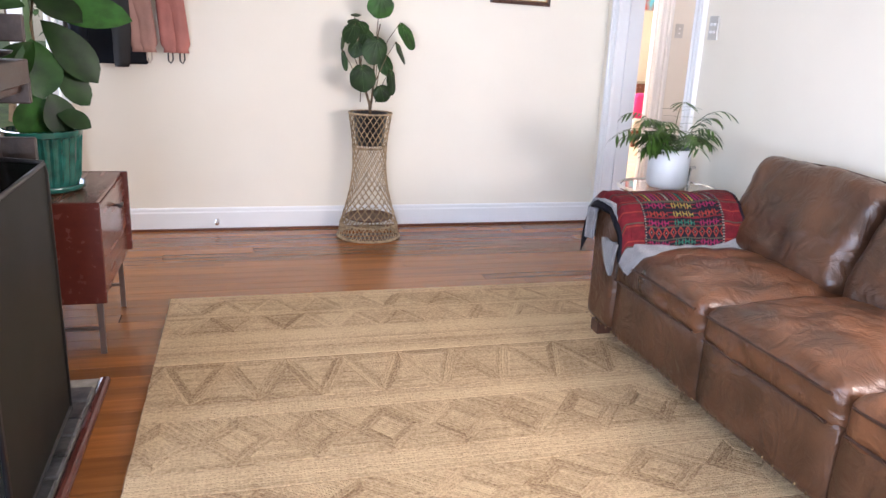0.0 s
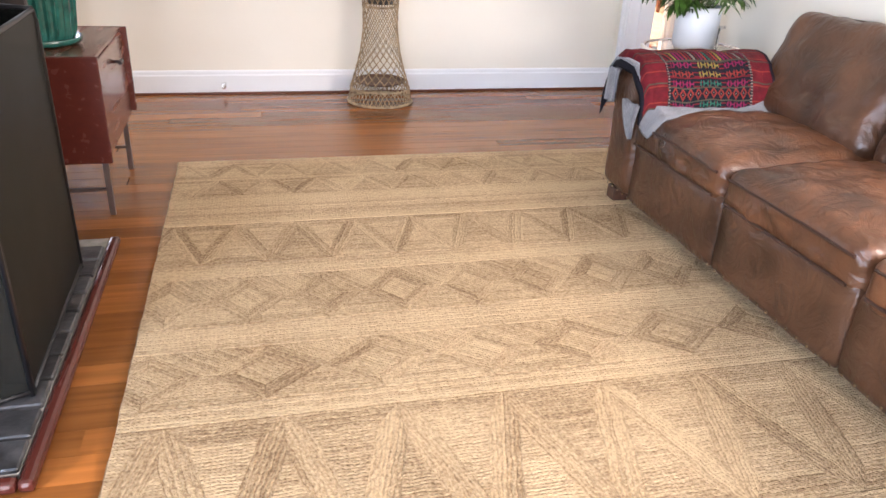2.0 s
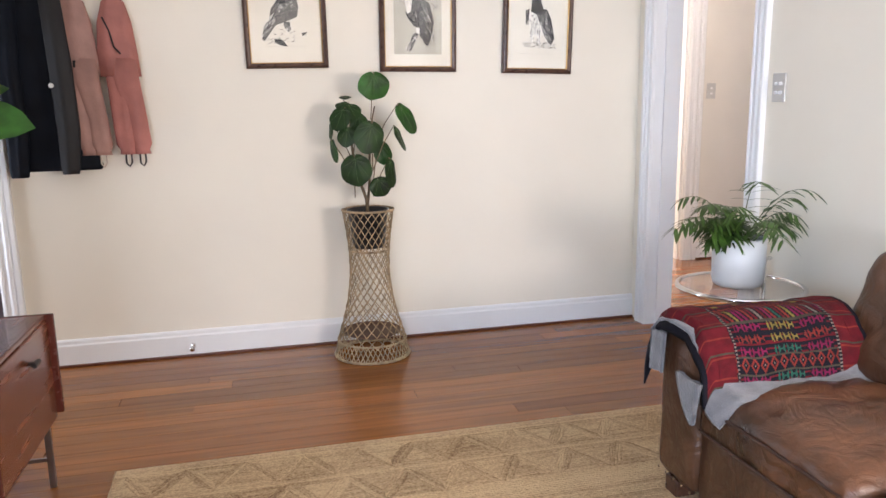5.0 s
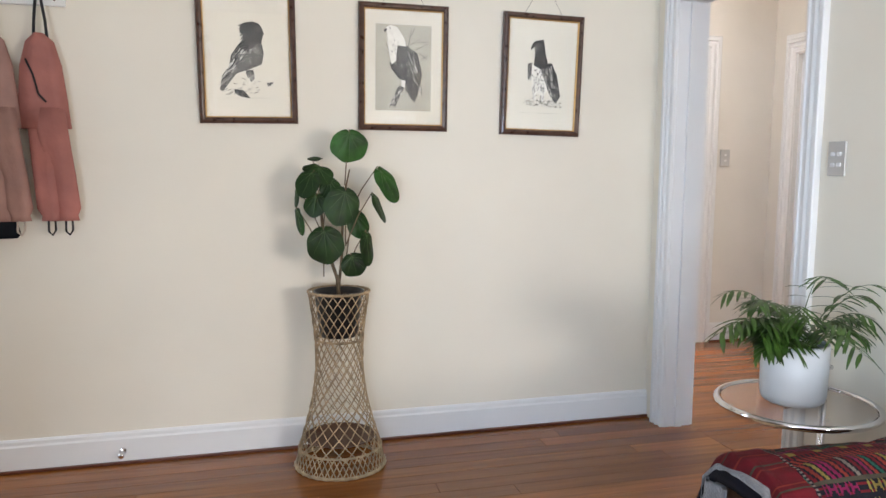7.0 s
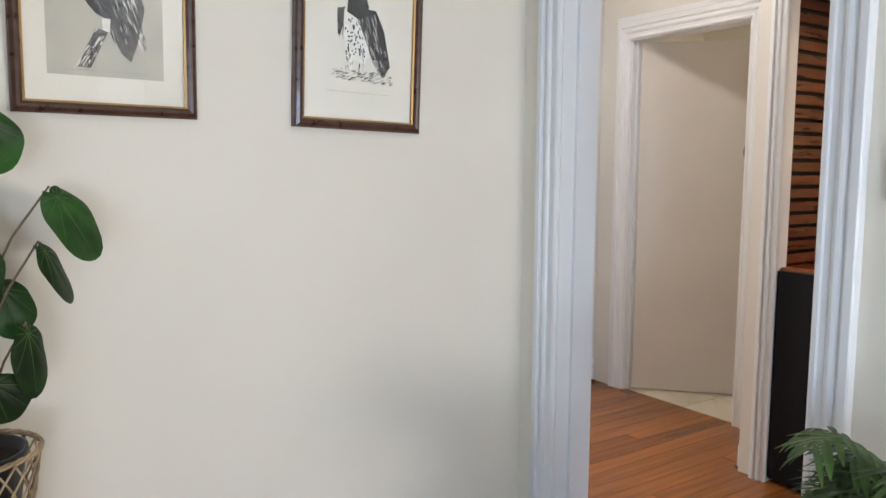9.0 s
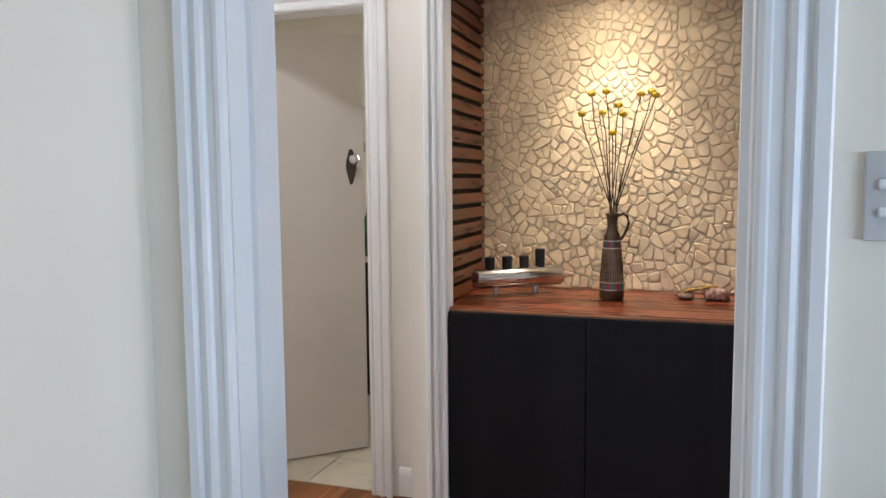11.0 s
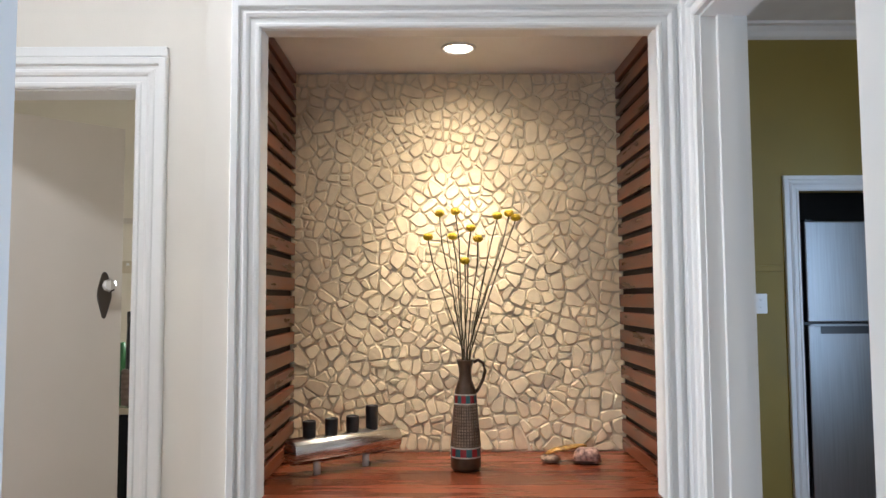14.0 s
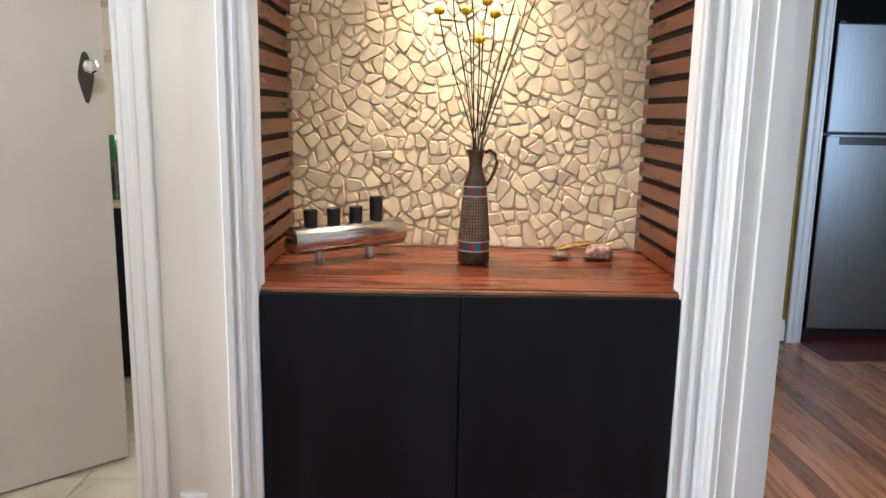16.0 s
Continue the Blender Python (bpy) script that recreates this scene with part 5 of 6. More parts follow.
def build_cabinet():
    X0, X1, Y0, Y1, Z0, Z1 = -0.56, -0.10, 2.925, 3.54, 0.215, 0.59
    c = thing("sideboard", "low mid-century red-brown sideboard on dull metal legs, doors shut", "cabinet", (X1, Y0, 0))
    def L(*b, bev=0.004):
        return boxes((b[0] - X1, b[1] - X1, b[2] - Y0, b[3] - Y0, b[4], b[5]), bev=bev)
    part("top", L(X0, X1 - 0.012, Y0 + 0.016, Y1 - 0.016, Z1 - 0.018, Z1 - 0.001), M_veneer_light, c)
    part("side_panel", L(X0, X1, Y0, Y0 + 0.016, Z0, Z1), M_veneer_dark, c)
    part("side_panel", L(X0, X1 + 0.012, Y1 - 0.016, Y1, Z0 + 0.03, Z1), M_veneer_dark, c)
    part("bottom", L(X0, X1 - 0.02, Y0 + 0.016, Y1 - 0.016, Z0, Z0 + 0.016), M_veneer_dark, c)
    part("back_panel", L(X0, X0 + 0.008, Y0 + 0.016, Y1 - 0.016, Z0 + 0.016, Z1 - 0.018), M_veneer_dark, c)
    d = part("door", L(X1 - 0.026, X1 - 0.008, Y0 + 0.017, Y1 - 0.017, Z0 + 0.018, Z1 - 0.02), M_veneer_light, c)
    bm = bmesh.new()
    tube(bm, [(-0.008, 0.36, 0.50), (0.014, 0.36, 0.50)], 0.006, 8)
    tube(bm, [(0.014, 0.335, 0.50), (0.014, 0.385, 0.50)], 0.008, 8)
    part("handle", bm, M_iron, d)
    for x in (X0 + 0.06, X1 - 0.035):
        for y in (Y0 + 0.05, Y1 - 0.06):
            bm = bmesh.new()
            box(bm, x - X1 - 0.010, x - X1 + 0.010, y - Y0 - 0.008, y - Y0 + 0.008, 0, Z0, bev=0.002)
            part("leg", bm, M_gunmetal, c)
    for y in (Y0 + 0.05, Y1 - 0.06):
        part("stretcher", L(X0 + 0.07, X1 - 0.045, y - 0.006, y + 0.006, 0.095, 0.107, bev=0.001), M_gunmetal, c)
    # fig in the green pot
    p = thing("fiddle_leaf_fig", "young fiddle leaf fig in a ribbed green pot", "plant", (-0.315, 3.17, Z1))
    p.scale = (1.08, 1.08, 1.08)
    part("saucer", lathe([(0, 0), (0.10, 0), (0.118, 0.008), (0.124, 0.024), (0.120, 0.026), (0.112, 0.012), (0, 0.009)], 40), M_green, p, smooth=True)
    bm = bmesh.new()
    n = 84
    prof = [(0.0, 0.011), (0.094, 0.011), (0.100, 0.018), (0.106, 0.05), (0.116, 0.16), (0.119, 0.185), (0.125, 0.19), (0.126, 0.207), (0.119, 0.209), (0.113, 0.18), (0, 0.178)]
    lathe(prof, n, bm)
    for v in bm.verts:
        r = math.hypot(v.co.x, v.co.y)
        if r > 0.1 and 0.02 < v.co.z < 0.186:
            a = math.atan2(v.co.y, v.co.x)
            k = 1 + (0.035 if int(round(a / (2 * math.pi) * n)) % 3 == 0 else -0.012)
            v.co.x *= k
            v.co.y *= k
    part("pot", bm, M_green, p)
    part("soil", lathe([(0, 0.182), (0.06, 0.186), (0.112, 0.181)], 24), M_soil, p)
    bm = bmesh.new()
    tube(bm, [(0.01, 0, 0.18), (0.0, 0, 0.3), (0.01, -0.01, 0.42), (0.0, 0.0, 0.55), (0.02, 0, 0.66)], 0.006, 7, 0.004)
    tube(bm, [(0.03, 0.01, 0.18), (0.03, 0.0, 0.27), (0.05, -0.01, 0.36)], 0.005, 7, 0.003)
    tube(bm, [(-0.02, 0.02, 0.18), (-0.015, 0.03, 0.36), (-0.03, 0.02, 0.5)], 0.005, 7, 0.003)
    part("trunk", bm, M_stem, p, smooth=True)
    leaves = [(0.0, -0.02, 0.335, -0.10, -0.05, -1.0, 0.17, 0.135), (0.04, -0.02, 0.33, 0.35, 0.0, -1.0, 0.15, 0.11), (0.05, -0.01, 0.27, 0.9, -0.2, -0.35, 0.12, 0.07),
              (0.0, -0.02, 0.50, 0.2, -0.35, -1.0, 0.19, 0.15), (0.01, -0.03, 0.49, -0.6, -0.4, -0.7, 0.16, 0.11), (0.03, 0.0, 0.56, 0.7, 0.0, -0.75, 0.25, 0.13),
              (0.02, 0.0, 0.60, 0.97, -0.2, 0.0, 0.29, 0.13), (0.0, 0.0, 0.62, 0.95, 0.1, 0.28, 0.25, 0.08), (0.01, 0.0, 0.64, 0.7, -0.5, -0.25, 0.20, 0.10),
              (-0.01, 0.0, 0.60, -0.8, -0.3, 0.25, 0.17, 0.09), (0.05, 0.01, 0.42, 0.7, 0.1, -0.8, 0.17, 0.10), (-0.02, 0.0, 0.66, 0.1, 0.3, 0.8, 0.15, 0.08),
              (0.03, 0.02, 0.52, 0.9, 0.3, -0.5, 0.18, 0.09), (-0.03, 0.02, 0.45, -0.9, 0.1, -0.3, 0.15, 0.09)]
    for i, (x, y, z, dx, dy, dz, ln, w) in enumerate(leaves):
        bm = bmesh.new()
        leaf(bm, (x, y, z), (dx, dy, dz), (0.25, -0.8, 0.55), ln, w, fold=0.14, droop=0.18, n=9, blunt=0.58)
        part("leaf", bm, M_leafdark if i % 3 else M_leafmid, p, smooth=True)


def brick_mesh(w, d, h, m, cache={}):
    key = (round(w, 3), round(d, 3), round(h, 3), m.name)
    if key not in cache:
        bm = bmesh.new()
        box(bm, 0, w, 0, d, 0, h, bev=0.004, seg=1)
        me = bpy.data.meshes.new("brick")
        bm.to_mesh(me)
        bm.free()
        me.materials.append(m)
        cache[key] = me
    return cache[key]


def build_fireplace():
    X = -0.30
    f = tagged(link("fireplace", boxes((-1.6, X - 0.012, 1.60, 1.85, 0, H), (-1.6, X - 0.012, 2.35, 2.605, 0, H), (-1.6, X - 0.012, 1.85, 2.35, 0.72, H), (-1.6, -0.9, 1.85, 2.35, 0, 0.72)), M_mortar), kind="structure")
    rng = random.Random(2)
    z = 0.004
    row = 0
    while z < 1.9:
        y = 1.60 - (0.12 if row % 2 else 0)
        while y < 2.60:
            a, b = max(y, 1.60), min(y + 0.23, 2.612)
            if b - a > 0.03 and not (b > 1.86 and a < 2.34 and z < 0.70):
                o = new("brick", brick_mesh(0.022, b - a, 0.076, M_brickwall))
                o.location = (X - 0.014 + rng.uniform(-0.002, 0.002), a, z)
                o.parent = f
            y += 0.241
        x = X - 0.25 + (0.12 if row % 2 else 0)
        while x > -1.2:
            o = new("brick", brick_mesh(0.23, 0.02, 0.076, M_brickwall))
            o.location = (x, 2.598, z)
            o.parent = f
            x -= 0.241
        z += 0.087
        row += 1
    m = thing("mantel_shelf", "thick dark timber mantel shelf on the brick fireplace", "shelf", (X, 2.1, 1.02))
    part("shelf", boxes((0.0, 0.10, -0.58, 0.51, 0.0, 0.068), bev=0.004), M_mantel, m)
    part("moulding", boxes((0.0, 0.08, -0.55, 0.49, -0.028, -0.0005), bev=0.008), M_mantel, m)
    o = thing("dark_dish", "low black dish on the mantel shelf", "ornament", (-0.30, 2.50, 1.0885))
    part("dish", lathe([(0, 0), (0.05, 0), (0.085, 0.018), (0.09, 0.026), (0.082, 0.024), (0.05, 0.01), (0, 0.008)], 28), M_iron, o, smooth=True)
    # raised brick hearth with a timber edge
    h = tagged(link("hearth", boxes((X - 0.01, -0.108, 1.545, 2.705, 0, 0.024)), M_mortar), kind="structure")
    y = 1.548
    while y < 2.63:
        for i, x in enumerate((-0.292, -0.222)):
            o = new("brick", brick_mesh(0.066 if i == 0 else 0.112, 0.098, 0.024, M_brick))
            o.location = (x, y, 0.012 + rng.uniform(-0.0015, 0.0015))
            o.rotation_euler = (0, 0, rng.uniform(-0.012, 0.012))
            o.parent = h
        y += 0.1085
    t = thing("hearth_surround", "red-brown timber bead round the brick hearth", "trim", (0, 0, 0))
    part("side_bead", boxes((-0.106, -0.072, 1.508, 2.715, 0, 0.03), bev=0.011), M_veneer_dark, t)
    part("end_bead", boxes((X, -0.1065, 1.508, 1.542, 0, 0.03), bev=0.011), M_veneer_dark, t)
    g = thing("fire_guard", "black folding mesh fire guard standing on the hearth", "fire guard", (-0.137, 1.806, 0.037))
    m_mesh = bpy.data.materials.new("fine_black_mesh")
    m_mesh.use_nodes = True
    N, Lk = m_mesh.node_tree.nodes, m_mesh.node_tree.links
    b = N["Principled BSDF"]
    b.inputs["Base Color"].default_value, b.inputs["Roughness"].default_value = (0.012, 0.012, 0.010, 1), 0.5
    b.inputs["Specular IOR Level"].default_value = 0.2
    ns = N.new("ShaderNodeTexNoise")
    ns.inputs["Scale"].default_value = 4
    mr = N.new("ShaderNodeMapRange")
    mr.inputs["To Min"].default_value, mr.inputs["To Max"].default_value = 0.78, 0.92
    Lk.new(ns.outputs[0], mr.inputs["Value"])
    Lk.new(mr.outputs[0], b.inputs["Alpha"])
    HH, W = 0.775, 0.655
    for nm, o, d in (("front_panel", (0.0, 0.0), (-0.012, W)), ("side_panel", (0.0, -0.006), (-0.155, -0.07)), ("side_panel", (-0.015, W + 0.006), (-0.14, 0.06))):
        def P(u, z):
            return (o[0] + d[0] * u, o[1] + d[1] * u, z)
        bm = bmesh.new()
        r = 0.0065
        tube(bm, [P(0, 0.002), P(0, HH - 0.03), P(0.03, HH), P(0.97, HH), P(1, HH - 0.03), P(1, 0.002)], r, 8)
        tube(bm, [P(0, 0.012), P(1, 0.012)], r, 8)
        p = part(nm, bm, M_iron, g, smooth=True)
        bm = bmesh.new()
        vs = [bm.verts.new(P(u, z)) for u, z in ((0, 0.01), (1, 0.01), (1, HH), (0, HH))]
        bm.faces.new(vs)
        ob = part("mesh_screen", bm, m_mesh, p)
        so = ob.modifiers.new("s", "SOLIDIFY")
        so.thickness = 0.0015


def switch(at, facing, w, h, mplate, rockers, label):
    """A wall switch: facing is the way its face looks, x or y with a sign."""
    s = thing("light_switch", label, "light switch", at)
    rot = {"-x": -90, "-y": 0, "+y": 180}[facing]
    s.rotation_euler = (0, 0, radians(rot))
    part("plate", boxes((-w / 2, w / 2, -0.0085, -0.0005, -h / 2, h / 2), bev=0.0018), mplate, s)
    for x, z in rockers:
        part("rocker", boxes((x - 0.009, x + 0.009, -0.0125, -0.0087, z - 0.007, z + 0.007), bev=0.0035), M_whiteplastic, s)


def build_glazed_door():
    d = thing("door_glazed", "white painted glazed outer door with a metal knob, shut", "door", (-1.06, YN + 0.05, 0))
    x = lambda v: v + 1.06
    part("left_stile", boxes((x(-1.495), x(-1.40), -0.02, 0.02, 0.02, 2.03), bev=0.003), M_white, d)
    part("lock_stile", boxes((x(-0.815), x(-0.735), -0.02, 0.02, 0.02, 2.03), bev=0.003), M_white, d)
    part("top_rail", boxes((x(-1.40), x(-0.815), -0.02, 0.02, 1.93, 2.03), bev=0.003), M_white, d)
    part("bottom_rail", boxes((x(-1.40), x(-0.815), -0.02, 0.02, 0.02, 0.24), bev=0.003), M_white, d)
    part("pane", boxes((x(-1.40), x(-0.815), -0.003, 0.003, 0.24, 1.93)), M_glass, d).visible_shadow = False
    bm = bmesh.new()
    lathe([(0, 0), (0.011, 0), (0.011, 0.03), (0.02, 0.036), (0.025, 0.05), (0.018, 0.064), (0, 0.066)], 20, bm)
    bmesh.ops.rotate(bm, verts=bm.verts[:], cent=(0, 0, 0), matrix=Matrix.Rotation(radians(90), 3, "X"))
    bmesh.ops.translate(bm, verts=bm.verts[:], vec=(x(-0.77), -0.021, 1.14))
    part("knob", bm, M_chrome, d, smooth=True)
    part("lock_plate", boxes((x(-0.79), x(-0.75), -0.025, -0.0205, 1.07, 1.2), bev=0.001), M_gunmetal, d)
    s = thing("door_sidelight", "narrow glazed sidelight beside the outer door", "window", (-0.68, YN + 0.05, 0))
    part("mullion", boxes((-0.052, -0.022, -0.03, 0.03, 0.0, 2.04), bev=0.002), M_stemgreen, s)
    part("jamb", boxes((0.045, 0.058, -0.03, 0.03, 0.0, 2.04), bev=0.002), M_white, s)
    part("pane", boxes((-0.022, 0.045, -0.002, 0.002, 0.0, 2.04)), M_glass, s).visible_shadow = False
    for nm, xx in (("garden_tree", -3.2), ("garden_tree", 1.0), ("garden_tree", -0.6)):
        yy = 14.0 if xx == -3.2 else -9.0
        t = thing(nm, "leafy garden tree outside the window", "tree", (xx, yy, -0.5), "garden trees outside")
        bm = bmesh.new()
        tube(bm, [(0, 0, 0), (0.1, 0.05, 1.2), (0.0, 0.1, 2.4), (0.2, 0, 3.6)], 0.16, 8, 0.06)
        rng = random.Random(int(xx * 10) + 40)
        for k in range(7):
            a = rng.uniform(0, 6.28)
            z0 = rng.uniform(1.2, 3.2)
            tube(bm, [(0.05, 0.05, z0), (math.cos(a) * 0.7, math.sin(a) * 0.7, z0 + 0.6), (math.cos(a) * 1.4, math.sin(a) * 1.4, z0 + 1.0)], 0.05, 6, 0.015)
        part("trunk", bm, M_stem, t)
        bm = bmesh.new()
        for k in range(2600):
            v = Vector((rng.gauss(0, 0.9), rng.gauss(0, 0.9), 3.0 + rng.gauss(0, 0.8)))
            if noise.noise(v * 0.9) < -0.12:
                continue
            leaf(bm, v, (rng.uniform(-1, 1), rng.uniform(-1, 1), rng.uniform(-0.8, 0.3)), (0.1, 0.2, 1), rng.uniform(0.12, 0.22), rng.uniform(0.06, 0.1), n=3)
        tagged(part("crown", bm, M_leafmid, t))
    for nm, xs in (("living_window", ((-1.1, 0.40),)),):
        for a, b in xs:
            top = 1.25 if a < 0 else 0.5
            w = thing("window_south", "white timber sash window with clear panes", "window", ((a + b) / 2, -3.06, 1.5))
            hw = (b - a) / 2
            bm = boxes((-hw, -hw + 0.05, -0.03, 0.03, -0.7, top), (hw - 0.05, hw, -0.03, 0.03, -0.7, top), (-hw + 0.05, hw - 0.05, -0.03, 0.03, top - 0.05, top), (-hw + 0.05, hw - 0.05, -0.03, 0.03, -0.7, -0.65), (-hw + 0.05, hw - 0.05, -0.02, 0.02, -0.025, 0.025))
            part("window_frame", bm, M_white, w)
    bm = bmesh.new()


def build_doorstop():
    d = thing("door_stop", "small chrome door stop on the baseboard", "door stop", (0.225, YN - 0.0185, 0.055))
    bm = lathe([(0, 0), (0.016, 0), (0.016, 0.004), (0.006, 0.006), (0.006, 0.045), (0.012, 0.047), (0.012, 0.058), (0, 0.06)], 16)
    bmesh.ops.rotate(bm, verts=bm.verts[:], cent=(0, 0, 0), matrix=Matrix.Rotation(radians(90), 3, "X"))
    part("post", bm, M_chrome, d, smooth=True)


# ---- hall and niche ----
def clip_cell(c, others, bounds):
    poly_ = bounds
    for o in others:
        m_ = ((c[0] + o[0]) / 2, (c[1] + o[1]) / 2)
        d = (o[0] - c[0], o[1] - c[1])
        out = []
        for i in range(len(poly_)):
            a, b = poly_[i], poly_[(i + 1) % len(poly_)]
            fa = (a[0] - m_[0]) * d[0] + (a[1] - m_[1]) * d[1]
            fb = (b[0] - m_[0]) * d[0] + (b[1] - m_[1]) * d[1]
            if fa <= 0:
                out.append(a)
            if (fa < 0) != (fb < 0) and abs(fa - fb) > 1e-12:
                t = fa / (fa - fb)
                out.append((a[0] + (b[0] - a[0]) * t, a[1] + (b[1] - a[1]) * t))
        poly_ = out
        if len(poly_) < 3:
            return []
    return poly_


def shrink_cell(cell, gaps):
    """A convex cell with each side moved inwards by its gap."""
    n = len(cell)
    area = sum(cell[i][0] * cell[(i + 1) % n][1] - cell[(i + 1) % n][0] * cell[i][1] for i in range(n))
    if area < 0:
        cell = cell[::-1]
    out = list(cell)
    for i in range(n):
        a, b = cell[i], cell[(i + 1) % n]
        ln = math.hypot(b[0] - a[0], b[1] - a[1])
        if ln < 1e-6:
            continue
        nx, nz = -(b[1] - a[1]) / ln, (b[0] - a[0]) / ln
        out = cut_cell(out, (a[0] + nx * gaps[i], a[1] + nz * gaps[i]), (nx, nz))
        if len(out) < 3:
            return []
    return out


def cut_cell(cell, at, nrm):
    """The part of a convex cell on the side of a line that its normal points to."""
    out = []
    for i in range(len(cell)):
        a, b = cell[i], cell[(i + 1) % len(cell)]
        fa = (a[0] - at[0]) * nrm[0] + (a[1] - at[1]) * nrm[1]
        fb = (b[0] - at[0]) * nrm[0] + (b[1] - at[1]) * nrm[1]
        if fa >= 0:
            out.append(a)
        if (fa < 0) != (fb < 0) and abs(fa - fb) > 1e-12:
            t = fa / (fa - fb)
            out.append((a[0] + (b[0] - a[0]) * t, a[1] + (b[1] - a[1]) * t))
    return out


def cell_area(c):
    return abs(sum(c[i][0] * c[(i + 1) % len(c)][1] - c[(i + 1) % len(c)][0] * c[i][1] for i in range(len(c)))) / 2


def plump(c):
    """How round a cell is: its area over its squared outline."""
    if len(c) < 3:
        return 0.0
    return cell_area(c) / sum(math.hypot(c[i][0] - c[i - 1][0], c[i][1] - c[i - 1][1]) for i in range(len(c))) ** 2


def build_stones(wall_ob):
    """Crazy-paved tumbled stone shards on the back of the niche."""
    rng = random.Random(9)
    Y0, Y1, Z0, Z1 = 3.608, 4.648, 0.905, 2.094
    pts = []
    for _ in range(5000):
        p = (rng.uniform(Y0, Y1), rng.uniform(Z0, Z1))
        r = 0.046 + 0.030 * rng.random()
        if all(math.hypot(p[0] - q[0], p[1] - q[1]) > (r + q[2]) * 0.5 for q in pts):
            pts.append((*p, r))
    bounds = [(Y0, Z0), (Y1, Z0), (Y1, Z1), (Y0, Z1)]
    cells = []
    for c in pts:
        near = sorted(pts, key=lambda q: math.hypot(q[0] - c[0], q[1] - c[1]))[1:18]
        todo = [clip_cell(c, near, bounds)]
        while todo:
            cell = todo.pop()
            if len(cell) < 3 or cell_area(cell) < 0.00012:
                continue
            if cell_area(cell) < rng.uniform(0.0008, 0.0036):
                cells.append(cell)
                continue
            m_ = (sum(p[0] for p in cell) / len(cell) + rng.uniform(-0.007, 0.007), sum(p[1] for p in cell) / len(cell) + rng.uniform(-0.007, 0.007))
            far = max(cell, key=lambda p: math.hypot(p[0] - m_[0], p[1] - m_[1]))
            best = None
            for _ in range(5):
                w = math.atan2(far[1] - m_[1], far[0] - m_[0]) + rng.uniform(-0.8, 0.8)
                d = (math.cos(w), math.sin(w))
                two = [cut_cell(cell, m_, d), cut_cell(cell, m_, (-d[0], -d[1]))]
                worst = min(plump(c) for c in two)
                if best is None or worst > best[0]:
                    best = (worst, two)
            todo += best[1]
    mids = [(sum(p[0] for p in c) / len(c), sum(p[1] for p in c) / len(c)) for c in cells]
    order = sorted(range(len(cells)), key=lambda i: math.hypot(mids[i][0] - 4.12, mids[i][1] - 1.3))
    bmj = bmesh.new()
    done = 0
    for k in order:
        cell = shrink_cell(cells[k], [rng.uniform(0.0005, 0.0021) for _ in cells[k]])
        if len(cell) < 3 or cell_area(cell) < 0.00008:
            continue
        n = len(cell)
        cx, cz = sum(p[0] for p in cell) / n, sum(p[1] for p in cell) / n
        cut = []
        for i in range(n):
            a, b = cell[i], cell[(i + 1) % n]
            if math.hypot(b[0] - a[0], b[1] - a[1]) < 0.004:
                cut.append(((a[0] + b[0]) / 2, (a[1] + b[1]) / 2))
                continue
            s = rng.uniform(0.13, 0.26)
            cut += [(a[0] + (b[0] - a[0]) * s, a[1] + (b[1] - a[1]) * s), (a[0] + (b[0] - a[0]) * (1 - s), a[1] + (b[1] - a[1]) * (1 - s))]
        single = done < 300
        bm = bmesh.new() if single else bmj
        th = rng.uniform(0.0055, 0.0100)
        R = math.sqrt(cell_area(cell) / math.pi)
        ty, tz = rng.uniform(-0.06, 0.06), rng.uniform(-0.09, 0.07)
        rows = []
        for x, inset in ((0.001, 0.0), (-th * 0.5, 0.0006), (-th, 0.0040)):
            f = max(0.3, 1 - inset / R)
            row = []
            for p in cut:
                y, z = (p[0] - cx) * f, (p[1] - cz) * f
                off = (0, 0, 0) if single else (4.475, cx, cz)
                row.append(bm.verts.new((x + (y * ty + z * tz if x < 0 else 0) + off[0], y + off[1], z + off[2])))
            rows.append(row)
        m_ = len(cut)
        for a, b in zip(rows, rows[1:]):
            for i in range(m_):
                bm.faces.new((a[i], b[i], b[(i + 1) % m_], a[(i + 1) % m_]))
        bm.faces.new(rows[2])
        if single:
            o = link("stone", bm, M_stone, wall_ob)
            o.location = (4.475, cx, cz)
        done += 1
    if len(bmj.verts):
        tagged(link("stone_rubble", bmj, M_stone, wall_ob), kind="stuff")


